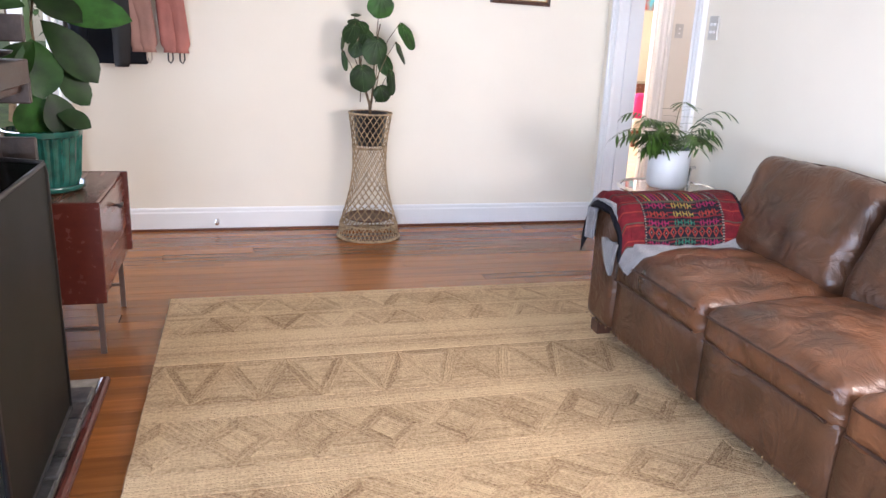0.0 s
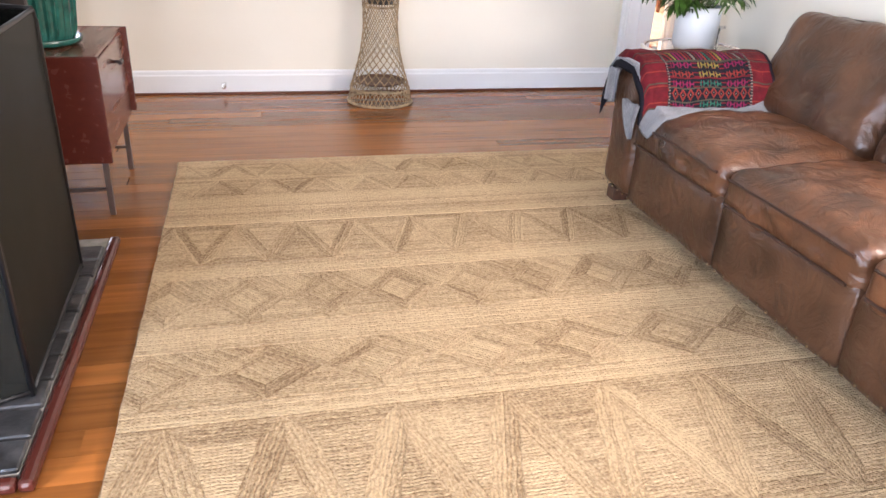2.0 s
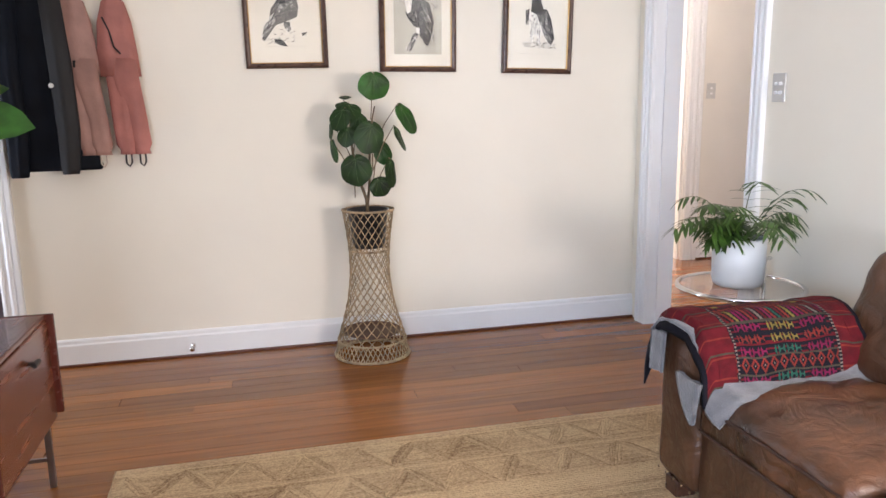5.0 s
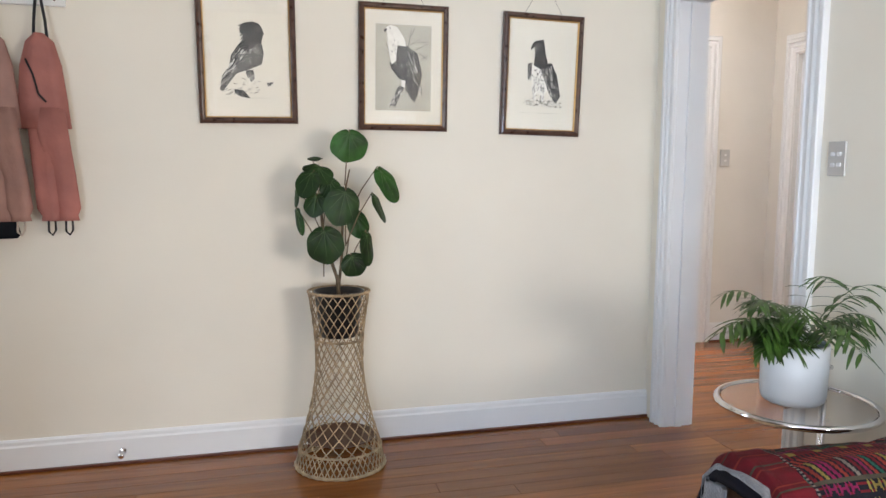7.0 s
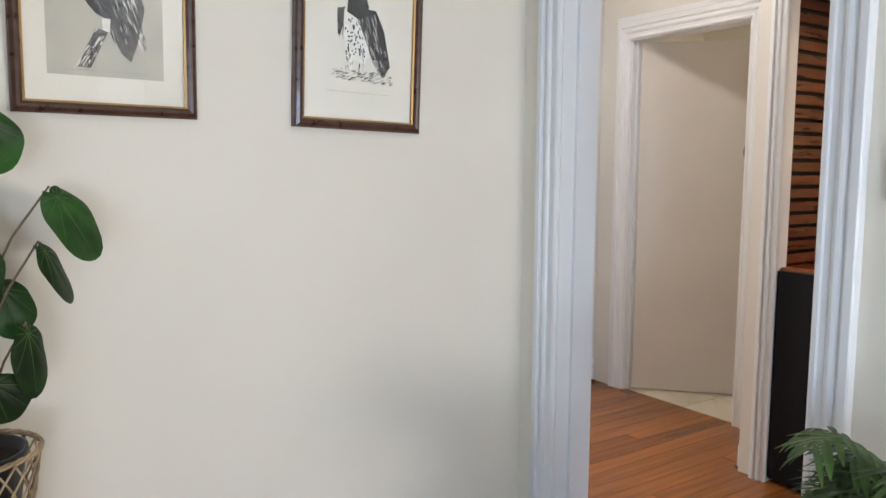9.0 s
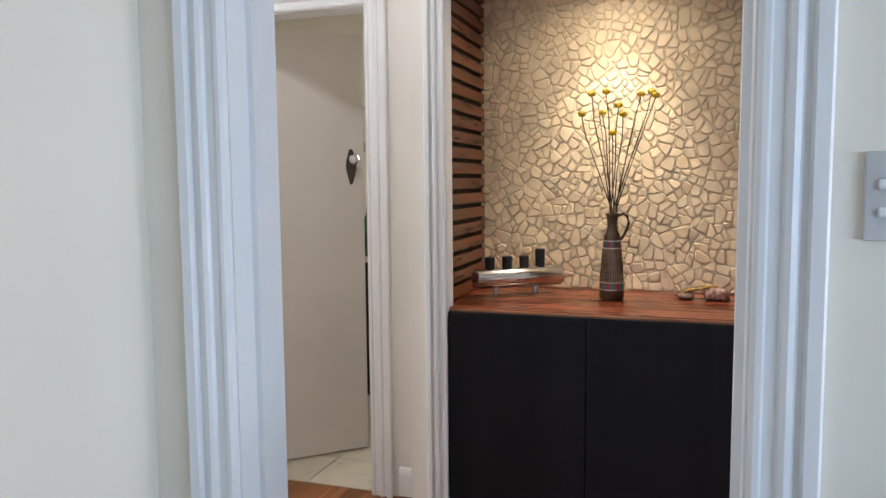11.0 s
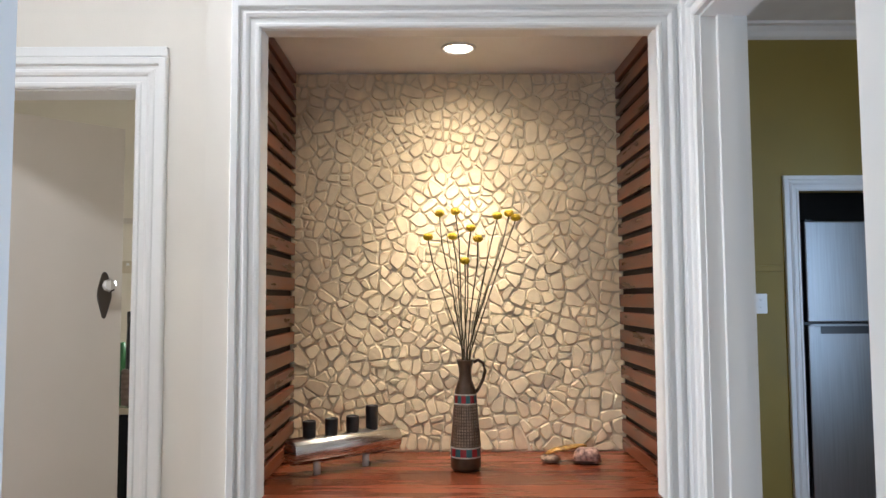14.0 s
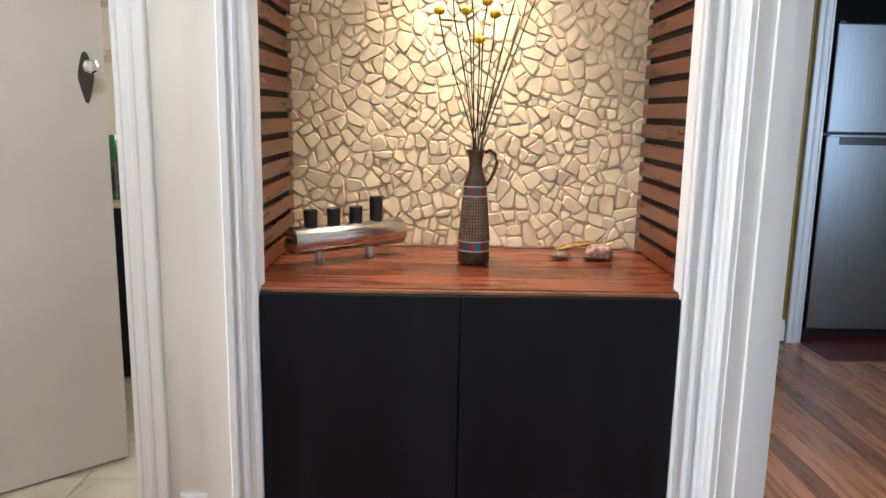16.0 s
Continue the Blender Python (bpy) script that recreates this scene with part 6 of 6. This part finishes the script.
def build_niche():
    wall_ob = bpy.data.objects["wall_niche_back"]
    for nm, ya, yb, yc, yd in (("slat_screen", 4.634, 4.647, 4.6475, 4.6495), ("slat_screen", 3.608, 3.621, 3.6055, 3.6075)):
        s = thing(nm, "stained timber slat screen on the niche side wall", "slat screen", (3.96, ya, 0.905), "slat screens in the niche")
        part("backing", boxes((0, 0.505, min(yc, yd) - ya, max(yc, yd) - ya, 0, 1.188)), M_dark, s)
        z = 0.006
        while z < 1.17:
            part("slat", boxes((0, 0.503, 0, yb - ya, z, z + 0.038), bev=0.002), M_slat, s)
            z += 0.0548
    c = thing("niche_cabinet", "charcoal two-door cabinet built into the niche, doors shut", "cabinet", (3.92, 4.13, 0))
    part("carcass", boxes((0.012, 0.55, -0.474, 0.479, 0.06, 0.872)), M_black, c)
    part("plinth", boxes((0.05, 0.5, -0.47, 0.475, 0.0, 0.0595)), M_black, c)
    for a, b in ((-0.4735, 0.0235), (0.0265, 0.4785)):
        part("door", boxes((-0.012, 0.0115, a, b, 0.02, 0.893), bev=0.0015), M_black, c)
    # dark sheet stands in for the shade under the benchtop
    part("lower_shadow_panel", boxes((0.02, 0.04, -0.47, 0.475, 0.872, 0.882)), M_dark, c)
    b = thing("niche_benchtop", "polished red timber benchtop in the niche", "benchtop", (3.934, 4.13, 0.882))
    rng = random.Random(4)
    edges = [3.934, 4.06, 4.19, 4.33, 4.474]
    for x0, x1 in zip(edges, edges[1:]):
        part("plank", boxes((x0 - 3.934, x1 - 3.934 - 0.0008, -0.524, 0.519, 0, 0.0225), bev=0.001), M_bench, b)
    part("front_edge", boxes((-0.012, -0.0005, -0.474, 0.479, 0.0115, 0.0195), bev=0.001), mat("worn_timber_edge", (0.30, 0.13, 0.06), 0.4, var=0.2), b)
    # downlight
    d = thing("downlight", "round recessed downlight in the niche ceiling, switched on", "lamp", (4.225, 4.125, 2.095))
    part("rim", lathe([(0.040, -0.001), (0.050, -0.001), (0.051, -0.004), (0.044, -0.007), (0.040, -0.004), (0.040, -0.001)], 40), M_whiteplastic, d, smooth=True)
    g = part("diffuser", lathe([(0, -0.002), (0.0395, -0.002), (0.0395, -0.003), (0, -0.003)], 32), glow("lamp_diffuser", (1.0, 0.80, 0.55), 14), d)
    # jug and dried flowers
    j = thing("stoneware_jug", "brown stoneware jug with red and blue bands", "jug", (4.235, 4.112, 0.9045))
    M_jug = mat("brown_glazed_stoneware", (0.085, 0.045, 0.022), 0.33, var=0.25, scale=25, bump=0.1, coat=0.15)
    M_comb = mat("combed_stoneware", (0.26, 0.19, 0.13), 0.7, var=0.2, scale=60, bump=0.3)
    M_line = mat("pale_slip_line", (0.55, 0.5, 0.42), 0.5)
    M_teal = mat("teal_glaze", (0.04, 0.13, 0.14), 0.3, coat=0.2)
    M_redg = mat("red_glaze", (0.30, 0.015, 0.02), 0.3, coat=0.2)
    part("foot", lathe([(0, 0), (0.037, 0), (0.041, 0.004), (0.0425, 0.012), (0.0425, 0.036)], 48), M_jug, j, smooth=True)
    bm = bmesh.new()
    n = 96
    rows = []
    for k in range(57):
        z = 0.065 + 0.115 * k / 56
        r0 = 0.0415 - 0.0095 * k / 56
        rows.append([bm.verts.new(((r0 + (0.0008 if (i + (k % 2)) % 2 else -0.0004) * (1 if k % 2 else 0.4)) * math.cos(2 * math.pi * i / n), (r0 + (0.0008 if (i + (k % 2)) % 2 else -0.0004) * (1 if k % 2 else 0.4)) * math.sin(2 * math.pi * i / n), z)) for i in range(n)])
    for a, b2 in zip(rows, rows[1:]):
        for i in range(n):
            f = bm.faces.new((a[i], a[(i + 1) % n], b2[(i + 1) % n], b2[i]))
    bd = part("combed_body", bm, M_comb, j)
    bd.data.materials.append(M_jug)
    for f in bd.data.polygons:
        if (f.index // n) % 4 == 0 or f.index % 3 == 0:
            f.material_index = 1
    for z0, r in ((0.036, 0.0424), (0.18, 0.0322)):
        part("pale_line", lathe([(r + 0.0004, z0), (r + 0.0009, z0 + 0.002), (r + 0.0004, z0 + 0.004)], 48), M_line, j)
        dr = 0.0012
        part("pale_line", lathe([(r - dr + 0.0004, z0 + 0.025), (r - dr + 0.0009, z0 + 0.027), (r - dr, z0 + 0.029)], 48), M_line, j)
        bm = bmesh.new()
        rw = [[bm.verts.new(((r + 0.0002 - dr * q) * math.cos(2 * math.pi * i / 48), (r + 0.0002 - dr * q) * math.sin(2 * math.pi * i / 48), z0 + 0.004 + 0.021 * q)) for i in range(48)] for q in (0, 1)]
        for i in range(48):
            f = bm.faces.new((rw[0][i], rw[0][(i + 1) % 48], rw[1][(i + 1) % 48], rw[1][i]))
            f.material_index = 1 if (i // 3) % 2 else 0
        band = part("colour_band", bm, M_teal, j, smooth=True)
        band.data.materials.append(M_redg)
    part("neck", lathe([(0.031, 0.209), (0.0295, 0.216), (0.024, 0.232), (0.019, 0.245), (0.0172, 0.262), (0.0185, 0.278), (0.0235, 0.297), (0.0255, 0.302), (0.0235, 0.302), (0.016, 0.278), (0.014, 0.24), (0, 0.2)], 40), M_jug, j, smooth=True)
    bm = bmesh.new()
    tube(bm, [(0, -0.0225, 0.294), (0, -0.036, 0.301), (0, -0.050, 0.292), (0, -0.0555, 0.27), (0, -0.049, 0.245), (0, -0.037, 0.222), (0, -0.029, 0.211)], 0.0048, 10)
    part("handle", bm, M_jug, j, smooth=True)
    fl = thing("dried_billy_buttons", "dried yellow ball flowers on thin brown stems", "dried flowers", (4.235, 4.112, 1.19))
    M_yel = mat("yellow_flower_ball", (0.62, 0.42, 0.01), 0.9, var=0.2, scale=120, bump=1.0, bscale=420, bdist=0.004, rnd=0.1)
    M_drystem = mat("dry_brown_stem", (0.07, 0.055, 0.025), 0.8)
    balls = [(0.070, 0.425), (0.025, 0.432), (0.102, 0.357), (0.034, 0.36), (-0.018, 0.385), (-0.036, 0.352), (-0.092, 0.417), (-0.126, 0.426), (-0.141, 0.410), (0.0, 0.292)]
    for i, (y, z) in enumerate(balls):
        x = -0.03 + 0.02 * math.sin(i * 2.1)
        bm = bmesh.new()
        lean_ = Vector((0, y * 0.6, 1)).normalized()
        tube(bm, [(0.004 * math.cos(i), 0.008 * math.sin(i * 1.7), -0.1), (x * 0.2, 0.10 * y + 0.006 * math.sin(i * 2), 0.04), (x * 0.6, y * 0.45, z * 0.45), (x * 0.9, y * 0.82 + 0.006 * math.cos(i * 3), z * 0.8), (x, y, z - 0.006)], 0.0018, 6)
        part("stem", bm, M_drystem, fl)
        bm = bmesh.new()
        lathe([(0, -0.0095), (0.006, -0.009), (0.0115, -0.006), (0.0142, 0.0), (0.0125, 0.0055), (0.0085, 0.009), (0, 0.0105)], 20, bm)
        for v in bm.verts:
            v.co *= 1 + 0.05 * noise.noise(v.co * 300)
        o = part("flower_ball", bm, M_yel, fl, smooth=True)
        o.location = (x, y, z)
    for i in range(3):
        bm = bmesh.new()
        y1 = (-0.075, 0.05, -0.10)[i]
        z1 = (0.34, 0.37, 0.33)[i]
        tube(bm, [(0, 0, -0.08), (0.01, y1 * 0.3, 0.12), (0.0, y1, z1)], 0.0011, 5)
        part("bare_stem", bm, M_drystem, fl)
    # candle log
    A, B = Vector((4.14, 4.582, 0.972)), Vector((4.355, 4.315, 0.972))
    cl = thing("candle_holder", "brushed metal tube candle holder with four black candles", "candle holder", (*A.lerp(B, 0.5).to_2d(), 0.9045))
    o0 = Vector((*A.lerp(B, 0.5).to_2d(), 0.9045))
    ax = (B - A).normalized()
    bm = bmesh.new()
    rr = 0.036
    s_, u_ = ax.cross(Vector((0, 0, 1))).normalized(), Vector((0, 0, 1))
    rings_ = []
    for t, r in ((0, 0.0), (0, rr - 0.003), (0.01, rr), (0.99, rr), (1, rr - 0.003), (1, 0.0)):
        c_ = A.lerp(B, t) - o0
        rings_.append([bm.verts.new(c_ + (s_ * math.cos(2 * math.pi * i / 40) + u_ * math.sin(2 * math.pi * i / 40)) * max(r, 0.0002)) for i in range(40)])
    for a, b2 in zip(rings_, rings_[1:]):
        for i in range(40):
            bm.faces.new((a[i], a[(i + 1) % 40], b2[(i + 1) % 40], b2[i]))
    part("tube_body", bm, mat("brushed_aluminium", (0.66, 0.65, 0.64), 0.27, 1.0, var=0.04, scale=4, stretch=(1, 1, 30), bump=0.03), cl, smooth=True)
    for t in (0.24, 0.70):
        c_ = A.lerp(B, t) - o0
        part("foot", lathe([(0, 0), (0.010, 0), (0.010, 0.034), (0, 0.034)], 20, None, c_.x, c_.y), mat("pale_metal_foot", (0.72, 0.72, 0.72), 0.35, 0.3), cl, smooth=True)
    for t, h in ((0.17, 0.045), (0.37, 0.045), (0.57, 0.045), (0.76, 0.068)):
        c_ = A.lerp(B, t) - o0
        z0 = c_.z + rr - 0.004
        bm = lathe([(0, z0), (0.0172, z0), (0.0182, z0 + h - 0.002), (0.0170, z0 + h), (0.0135, z0 + h - 0.003), (0, z0 + h - 0.004)], 24, None, c_.x, c_.y)
        tube(bm, [(c_.x, c_.y, z0 + h - 0.004), (c_.x, c_.y, z0 + h + 0.004)], 0.0008, 4)
        part("candle", bm, M_blackplastic, cl, smooth=False)
    # carved ornaments
    M_shell = mat("speckled_shell", (0.40, 0.25, 0.20), 0.5, var=0.5, scale=90, bump=0.3, bscale=90, dark=(0.08, 0.03, 0.03))
    M_seed = mat("carved_brown_seed", (0.30, 0.20, 0.14), 0.6, var=0.4, scale=160, bump=0.7, bscale=260)
    o = thing("carved_seed_pod", "small round carved brown seed pod on the benchtop", "ornament", (4.32, 3.865, 0.9045))
    part("pod", lathe([(0, 0), (0.02, 0.001), (0.030, 0.009), (0.026, 0.017), (0.012, 0.023), (0, 0.024)], 28), M_seed, o, smooth=True)
    o = thing("leaf_dish", "small gold and dark leaf-shaped dish resting on the seed pod", "ornament", (4.32, 3.82, 0.925))
    bm = bmesh.new()
    leaf(bm, (0, 0.06, 0.004), (0.08, -1, 0.22), (0, 0.2, 1), 0.125, 0.04, fold=0.35, droop=0.05, n=10)
    ob = part("leaf", bm, mat("yellow_lacquer", (0.42, 0.24, 0.06), 0.25, coat=0.4, var=0.3, scale=60), o, smooth=True)
    so = ob.modifiers.new("s", "SOLIDIFY")
    so.thickness = 0.006
    o = thing("patterned_shell", "patterned pink and brown shell beside the seed pod", "ornament", (4.30, 3.762, 0.9045))
    bm = rounded(bmesh.new(), 0, 0, 0.0225, 0.026, 0.043, 0.022, 0.019, 8)
    for v in bm.verts:
        v.co.y *= 1 - 0.25 * (v.co.z / 0.045)
    part("shell", bm, M_shell, o, smooth=True).rotation_euler = (radians(0), 0, radians(-12))
    part("rim", lathe([(0.0, 0.0), (0.022, 0.0), (0.030, 0.006), (0.030, 0.010), (0, 0.012)], 24), M_frame, o).matrix_basis = Matrix.Translation((0, 0, 0)) @ Matrix.Diagonal((0.9, 1.45, 1, 1))


def build_hall():
    switch((XE - 0.0005, 3.597, 1.297), "-x", 0.076, 0.116, M_plategrey, [(-0.014, 0.016), (0.014, 0.016), (-0.014, -0.020), (0.014, -0.020)], "brushed grey four-gang switch plate on the cream wall")
    switch((4.035, 6.0995, 1.32), "-y", 0.074, 0.116, M_plategrey, [(0, 0.02), (0, -0.02)], "brushed grey two-gang switch plate on the hall wall")
    switch((6.4995, 2.30, 1.337), "-x", 0.072, 0.116, M_whiteplastic, [(0, 0.02), (0, -0.02)], "white two-gang switch on the olive kitchen wall")
    # laundry door, ajar
    Hh, E = Vector((4.46, 5.845, 0)), Vector((4.90, 5.364, 0))
    d = thing("door_laundry", "off-white flush door standing ajar with a chrome knob and plate", "door", Hh)
    ang = math.atan2((E - Hh).y, (E - Hh).x)
    d.rotation_euler = (0, 0, ang)
    w = (E - Hh).length
    part("leaf", boxes((0, w, -0.017, 0.017, 0.012, 2.015), bev=0.002), M_leafdoor, d)
    kx = w - 0.062
    bm = bmesh.new()
    out = []
    for i in range(40):
        a = 2 * math.pi * i / 40
        rx = 0.024 * (1 + 0.10 * math.cos(4 * a))
        out.append((rx * math.cos(a) * (1 - 0.25 * (math.sin(a) < 0) * abs(math.sin(a))), 0.085 * math.sin(a)))
    for s_ in (-1,):
        lo = [bm.verts.new((kx + x, s_ * 0.0175, 1.395 + z)) for x, z in out]
        hi = [bm.verts.new((kx + x * 0.9, s_ * 0.0215, 1.395 + z * 0.96)) for x, z in out]
        bm.faces.new(hi)
        for i in range(40):
            bm.faces.new((lo[i], lo[(i + 1) % 40], hi[(i + 1) % 40], hi[i]))
    hd = part("handle_plate", bm, mat("dark_bronze_plate", (0.09, 0.075, 0.065), 0.35, 0.8), d)
    bm = lathe([(0, 0), (0.013, 0), (0.012, 0.006), (0.009, 0.01), (0.009, 0.03), (0.018, 0.036), (0.0245, 0.044), (0.0245, 0.052), (0.018, 0.06), (0, 0.062)], 8)
    bmesh.ops.rotate(bm, verts=bm.verts[:], cent=(0, 0, 0), matrix=Matrix.Rotation(radians(90), 3, "X"))
    bmesh.ops.translate(bm, verts=bm.verts[:], vec=(kx, -0.021, 1.43))
    part("knob", bm, M_chrome, d)
    # things in the laundry
    c = thing("laundry_cabinet", "dark cabinet with a pale worktop by the laundry wall", "cabinet", (6.0, 5.1, 0))
    part("body", boxes((-0.3, 0.3, -0.24, 0.9, 0.05, 0.84), bev=0.003), M_black, c)
    part("plinth", boxes((-0.25, 0.3, -0.24, 0.9, 0.0, 0.0495)), M_black, c)
    t = thing("laundry_worktop", "pale stone worktop on the dark laundry cabinet", "worktop", (6.0, 5.1, 0.8405))
    part("slab", boxes((-0.32, 0.3, -0.25, 0.9, 0, 0.03), bev=0.003), M_tile, t)
    g = thing("green_bottle", "tall green bottle on the laundry worktop", "bottle", (5.80, 5.735, 0.871))
    part("body", lathe([(0, 0), (0.05, 0), (0.052, 0.01), (0.052, 0.2), (0.02, 0.26), (0.018, 0.3), (0, 0.3)], 24), mat("green_plastic", (0.03, 0.16, 0.04), 0.4), g, smooth=True)
    part("label_panel", lathe([(0.0528, 0.04), (0.0528, 0.15)], 24), mat("dark_green_label", (0.01, 0.05, 0.04), 0.5), g)
    k = thing("black_utensil_jar", "black ribbed jar with a dark handle on the laundry worktop", "jar", (5.72, 5.660, 0.871))
    part("jar", lathe([(0, 0)] + [(0.036 + 0.003 * (i % 2), 0.01 + 0.012 * i) for i in range(14)] + [(0.03, 0.18), (0, 0.18)], 24), M_gunmetal, k)
    bm = bmesh.new()
    tube(bm, [(0, 0, 0.17), (0.0, 0.0, 0.38), (0.01, 0.01, 0.45)], 0.02, 8, 0.012)
    part("handle", bm, M_blackplastic, k)
    tagged(link("trim_laundry_rail", boxes((6.385, 6.3995, 5.65, 6.9, 1.815, 1.845)), M_leafdoor), kind="structure")
    s = thing("power_outlet", "cream power outlet on the laundry wall", "power outlet", (6.3995, 5.985, 1.565))
    part("plate", boxes((-0.008, 0, -0.055, 0.055, -0.035, 0.035), bev=0.002), M_tile, s)
    for y in (-0.025, 0.025):
        part("rocker", boxes((-0.011, -0.0082, y - 0.008, y + 0.008, 0.008, 0.022)), M_whiteplastic, s)


def build_hall_lamp():
    l = thing("ceiling_light", "round white ceiling light in the hall, switched on", "ceiling light", (3.3, 5.15, H))
    part("base", lathe([(0, -0.0005), (0.17, -0.0005), (0.17, -0.03), (0.155, -0.035), (0, -0.035)], 36), M_white, l)
    part("diffuser", lathe([(0.15, -0.036), (0.14, -0.055), (0.09, -0.075), (0, -0.082)], 36), glow("opal_diffuser", (1.0, 0.93, 0.84), 3.0), l, smooth=True)


def build_kitchen():
    f = thing("refrigerator", "brushed steel top-freezer refrigerator standing in a dark alcove", "refrigerator", (6.64, 1.64, 0))
    part("cabinet", boxes((0.0, 0.62, -0.345, 0.345, 0.04, 1.80), bev=0.006), mat("dark_fridge_side", (0.03, 0.03, 0.033), 0.4), f)
    part("base", boxes((0.02, 0.6, -0.33, 0.33, 0.0, 0.0395)), M_iron, f)
    part("lower_door", boxes((-0.055, -0.004, -0.345, 0.345, 0.055, 1.205), bev=0.008), M_steel, f)
    part("upper_door", boxes((-0.055, -0.004, -0.345, 0.345, 1.222, 1.83), bev=0.008), M_steel, f)
    part("handle_recess", boxes((-0.058, -0.0555, -0.345, 0.27, 1.155, 1.2)), M_blackplastic, f)
    part("handle_strip", boxes((-0.060, -0.0556, -0.345, 0.33, 1.2015, 1.212), bev=0.001), M_steel, f)
    for z in (0.3, 1.9 - 0.09):
        part("hinge", boxes((-0.05, 0.02, 0.30, 0.335, 1.8305, 1.842) if z > 1 else (-0.04, -0.004, 0.3455, 0.352, 0.2, 0.3)), M_iron, f)
    s = thing("power_outlet", "grey power outlet with a black plug behind the refrigerator", "power outlet", (7.3495, 1.97, 1.99))
    part("plate", boxes((-0.008, 0, -0.055, 0.055, -0.035, 0.035), bev=0.002), M_plategrey, s)
    part("plug", boxes((-0.03, -0.0085, -0.03, 0.0, -0.02, 0.012), bev=0.004), M_blackplastic, s)
    tagged(link("floor_alcove", boxes((6.5, 7.35, 1.08, 2.10, -0.02, 0.001)), M_red_lino), kind="structure")
    m = thing("floor_mat", "dark red floor strip in front of the refrigerator", "mat", (6.32, 1.7, 0.0005))
    part("lino", boxes((-0.17, 0.179, -0.65, 0.36, 0, 0.003)), M_red_lino, m)
    part("brass_edge", boxes((-0.196, -0.1705, -0.65, 0.36, 0, 0.005), bev=0.001), M_brass, m)
    d = thing("door_kitchen", "white painted door standing open in the kitchen", "door", (5.45, 3.40, 0))
    part("leaf", boxes((-0.018, 0.018, -0.50, 0.0, 0.012, 2.03), bev=0.002), M_white, d)
    bm = lathe([(0, 0), (0.012, 0), (0.012, 0.02), (0.022, 0.03), (0.02, 0.045), (0, 0.05)], 16)
    bmesh.ops.rotate(bm, verts=bm.verts[:], cent=(0, 0, 0), matrix=Matrix.Rotation(radians(90), 3, "Y"))
    bmesh.ops.translate(bm, verts=bm.verts[:], vec=(0.019, -0.47, 1.45))
    part("knob", bm, M_iron, d)


def build_bedroom():
    b = thing("chest", "red-brown timber chest standing in the bright bedroom", "chest of drawers", (5.36, 8.95, 0))
    part("body", boxes((-0.22, 0.5, -0.25, 0.3, 0.08, 0.72), bev=0.01), M_veneer_light, b)
    for x in (-0.19, 0.47):
        for y in (-0.22, 0.27):
            part("leg", boxes((x - 0.02, x + 0.02, y - 0.02, y + 0.02, 0, 0.0795)), M_veneer_light, b)
    c = thing("cushion", "bright pink round cushion propped on a pale stool", "cushion", (5.10, 8.36, 0.33))
    part("pad", rounded(bmesh.new(), 0, 0, 0.15, 0.17, 0.06, 0.15, 0.06, 8), mat("bright_pink_cloth", (0.75, 0.03, 0.16), 0.8), c, smooth=True)
    s = thing("stool", "pale upholstered stool in the bedroom", "stool", (5.10, 8.36, 0))
    part("seat", boxes((-0.22, 0.22, -0.15, 0.15, 0.2, 0.3295), bev=0.03), M_linen, s)
    for x in (-0.18, 0.18):
        for y in (-0.11, 0.11):
            part("leg", boxes((x - 0.015, x + 0.015, y - 0.015, y + 0.015, 0, 0.1995)), M_veneer_light, s)
    p = thing("painting", "small bright blue and red painting on the bedroom wall", "painting", (5.80, 9.598, 1.98))
    part("canvas", boxes((-0.3, 0.3, -0.025, 0, -0.35, 0.3), bev=0.003), mat("painted_canvas", (0.05, 0.42, 0.60), 0.7, var=0.8, scale=7, dark=(0.5, 0.06, 0.02)), p)


build_rug()
build_sofa()
build_throw()
build_side_table()
build_plant_stand()
build_pictures()
build_coats()
build_cabinet()
build_glazed_door()
build_doorstop()
build_niche()
build_hall()
build_kitchen()
build_hall_lamp()
build_bedroom()
build_fireplace()
build_stones(bpy.data.objects["wall_niche_back"])
all_floors()
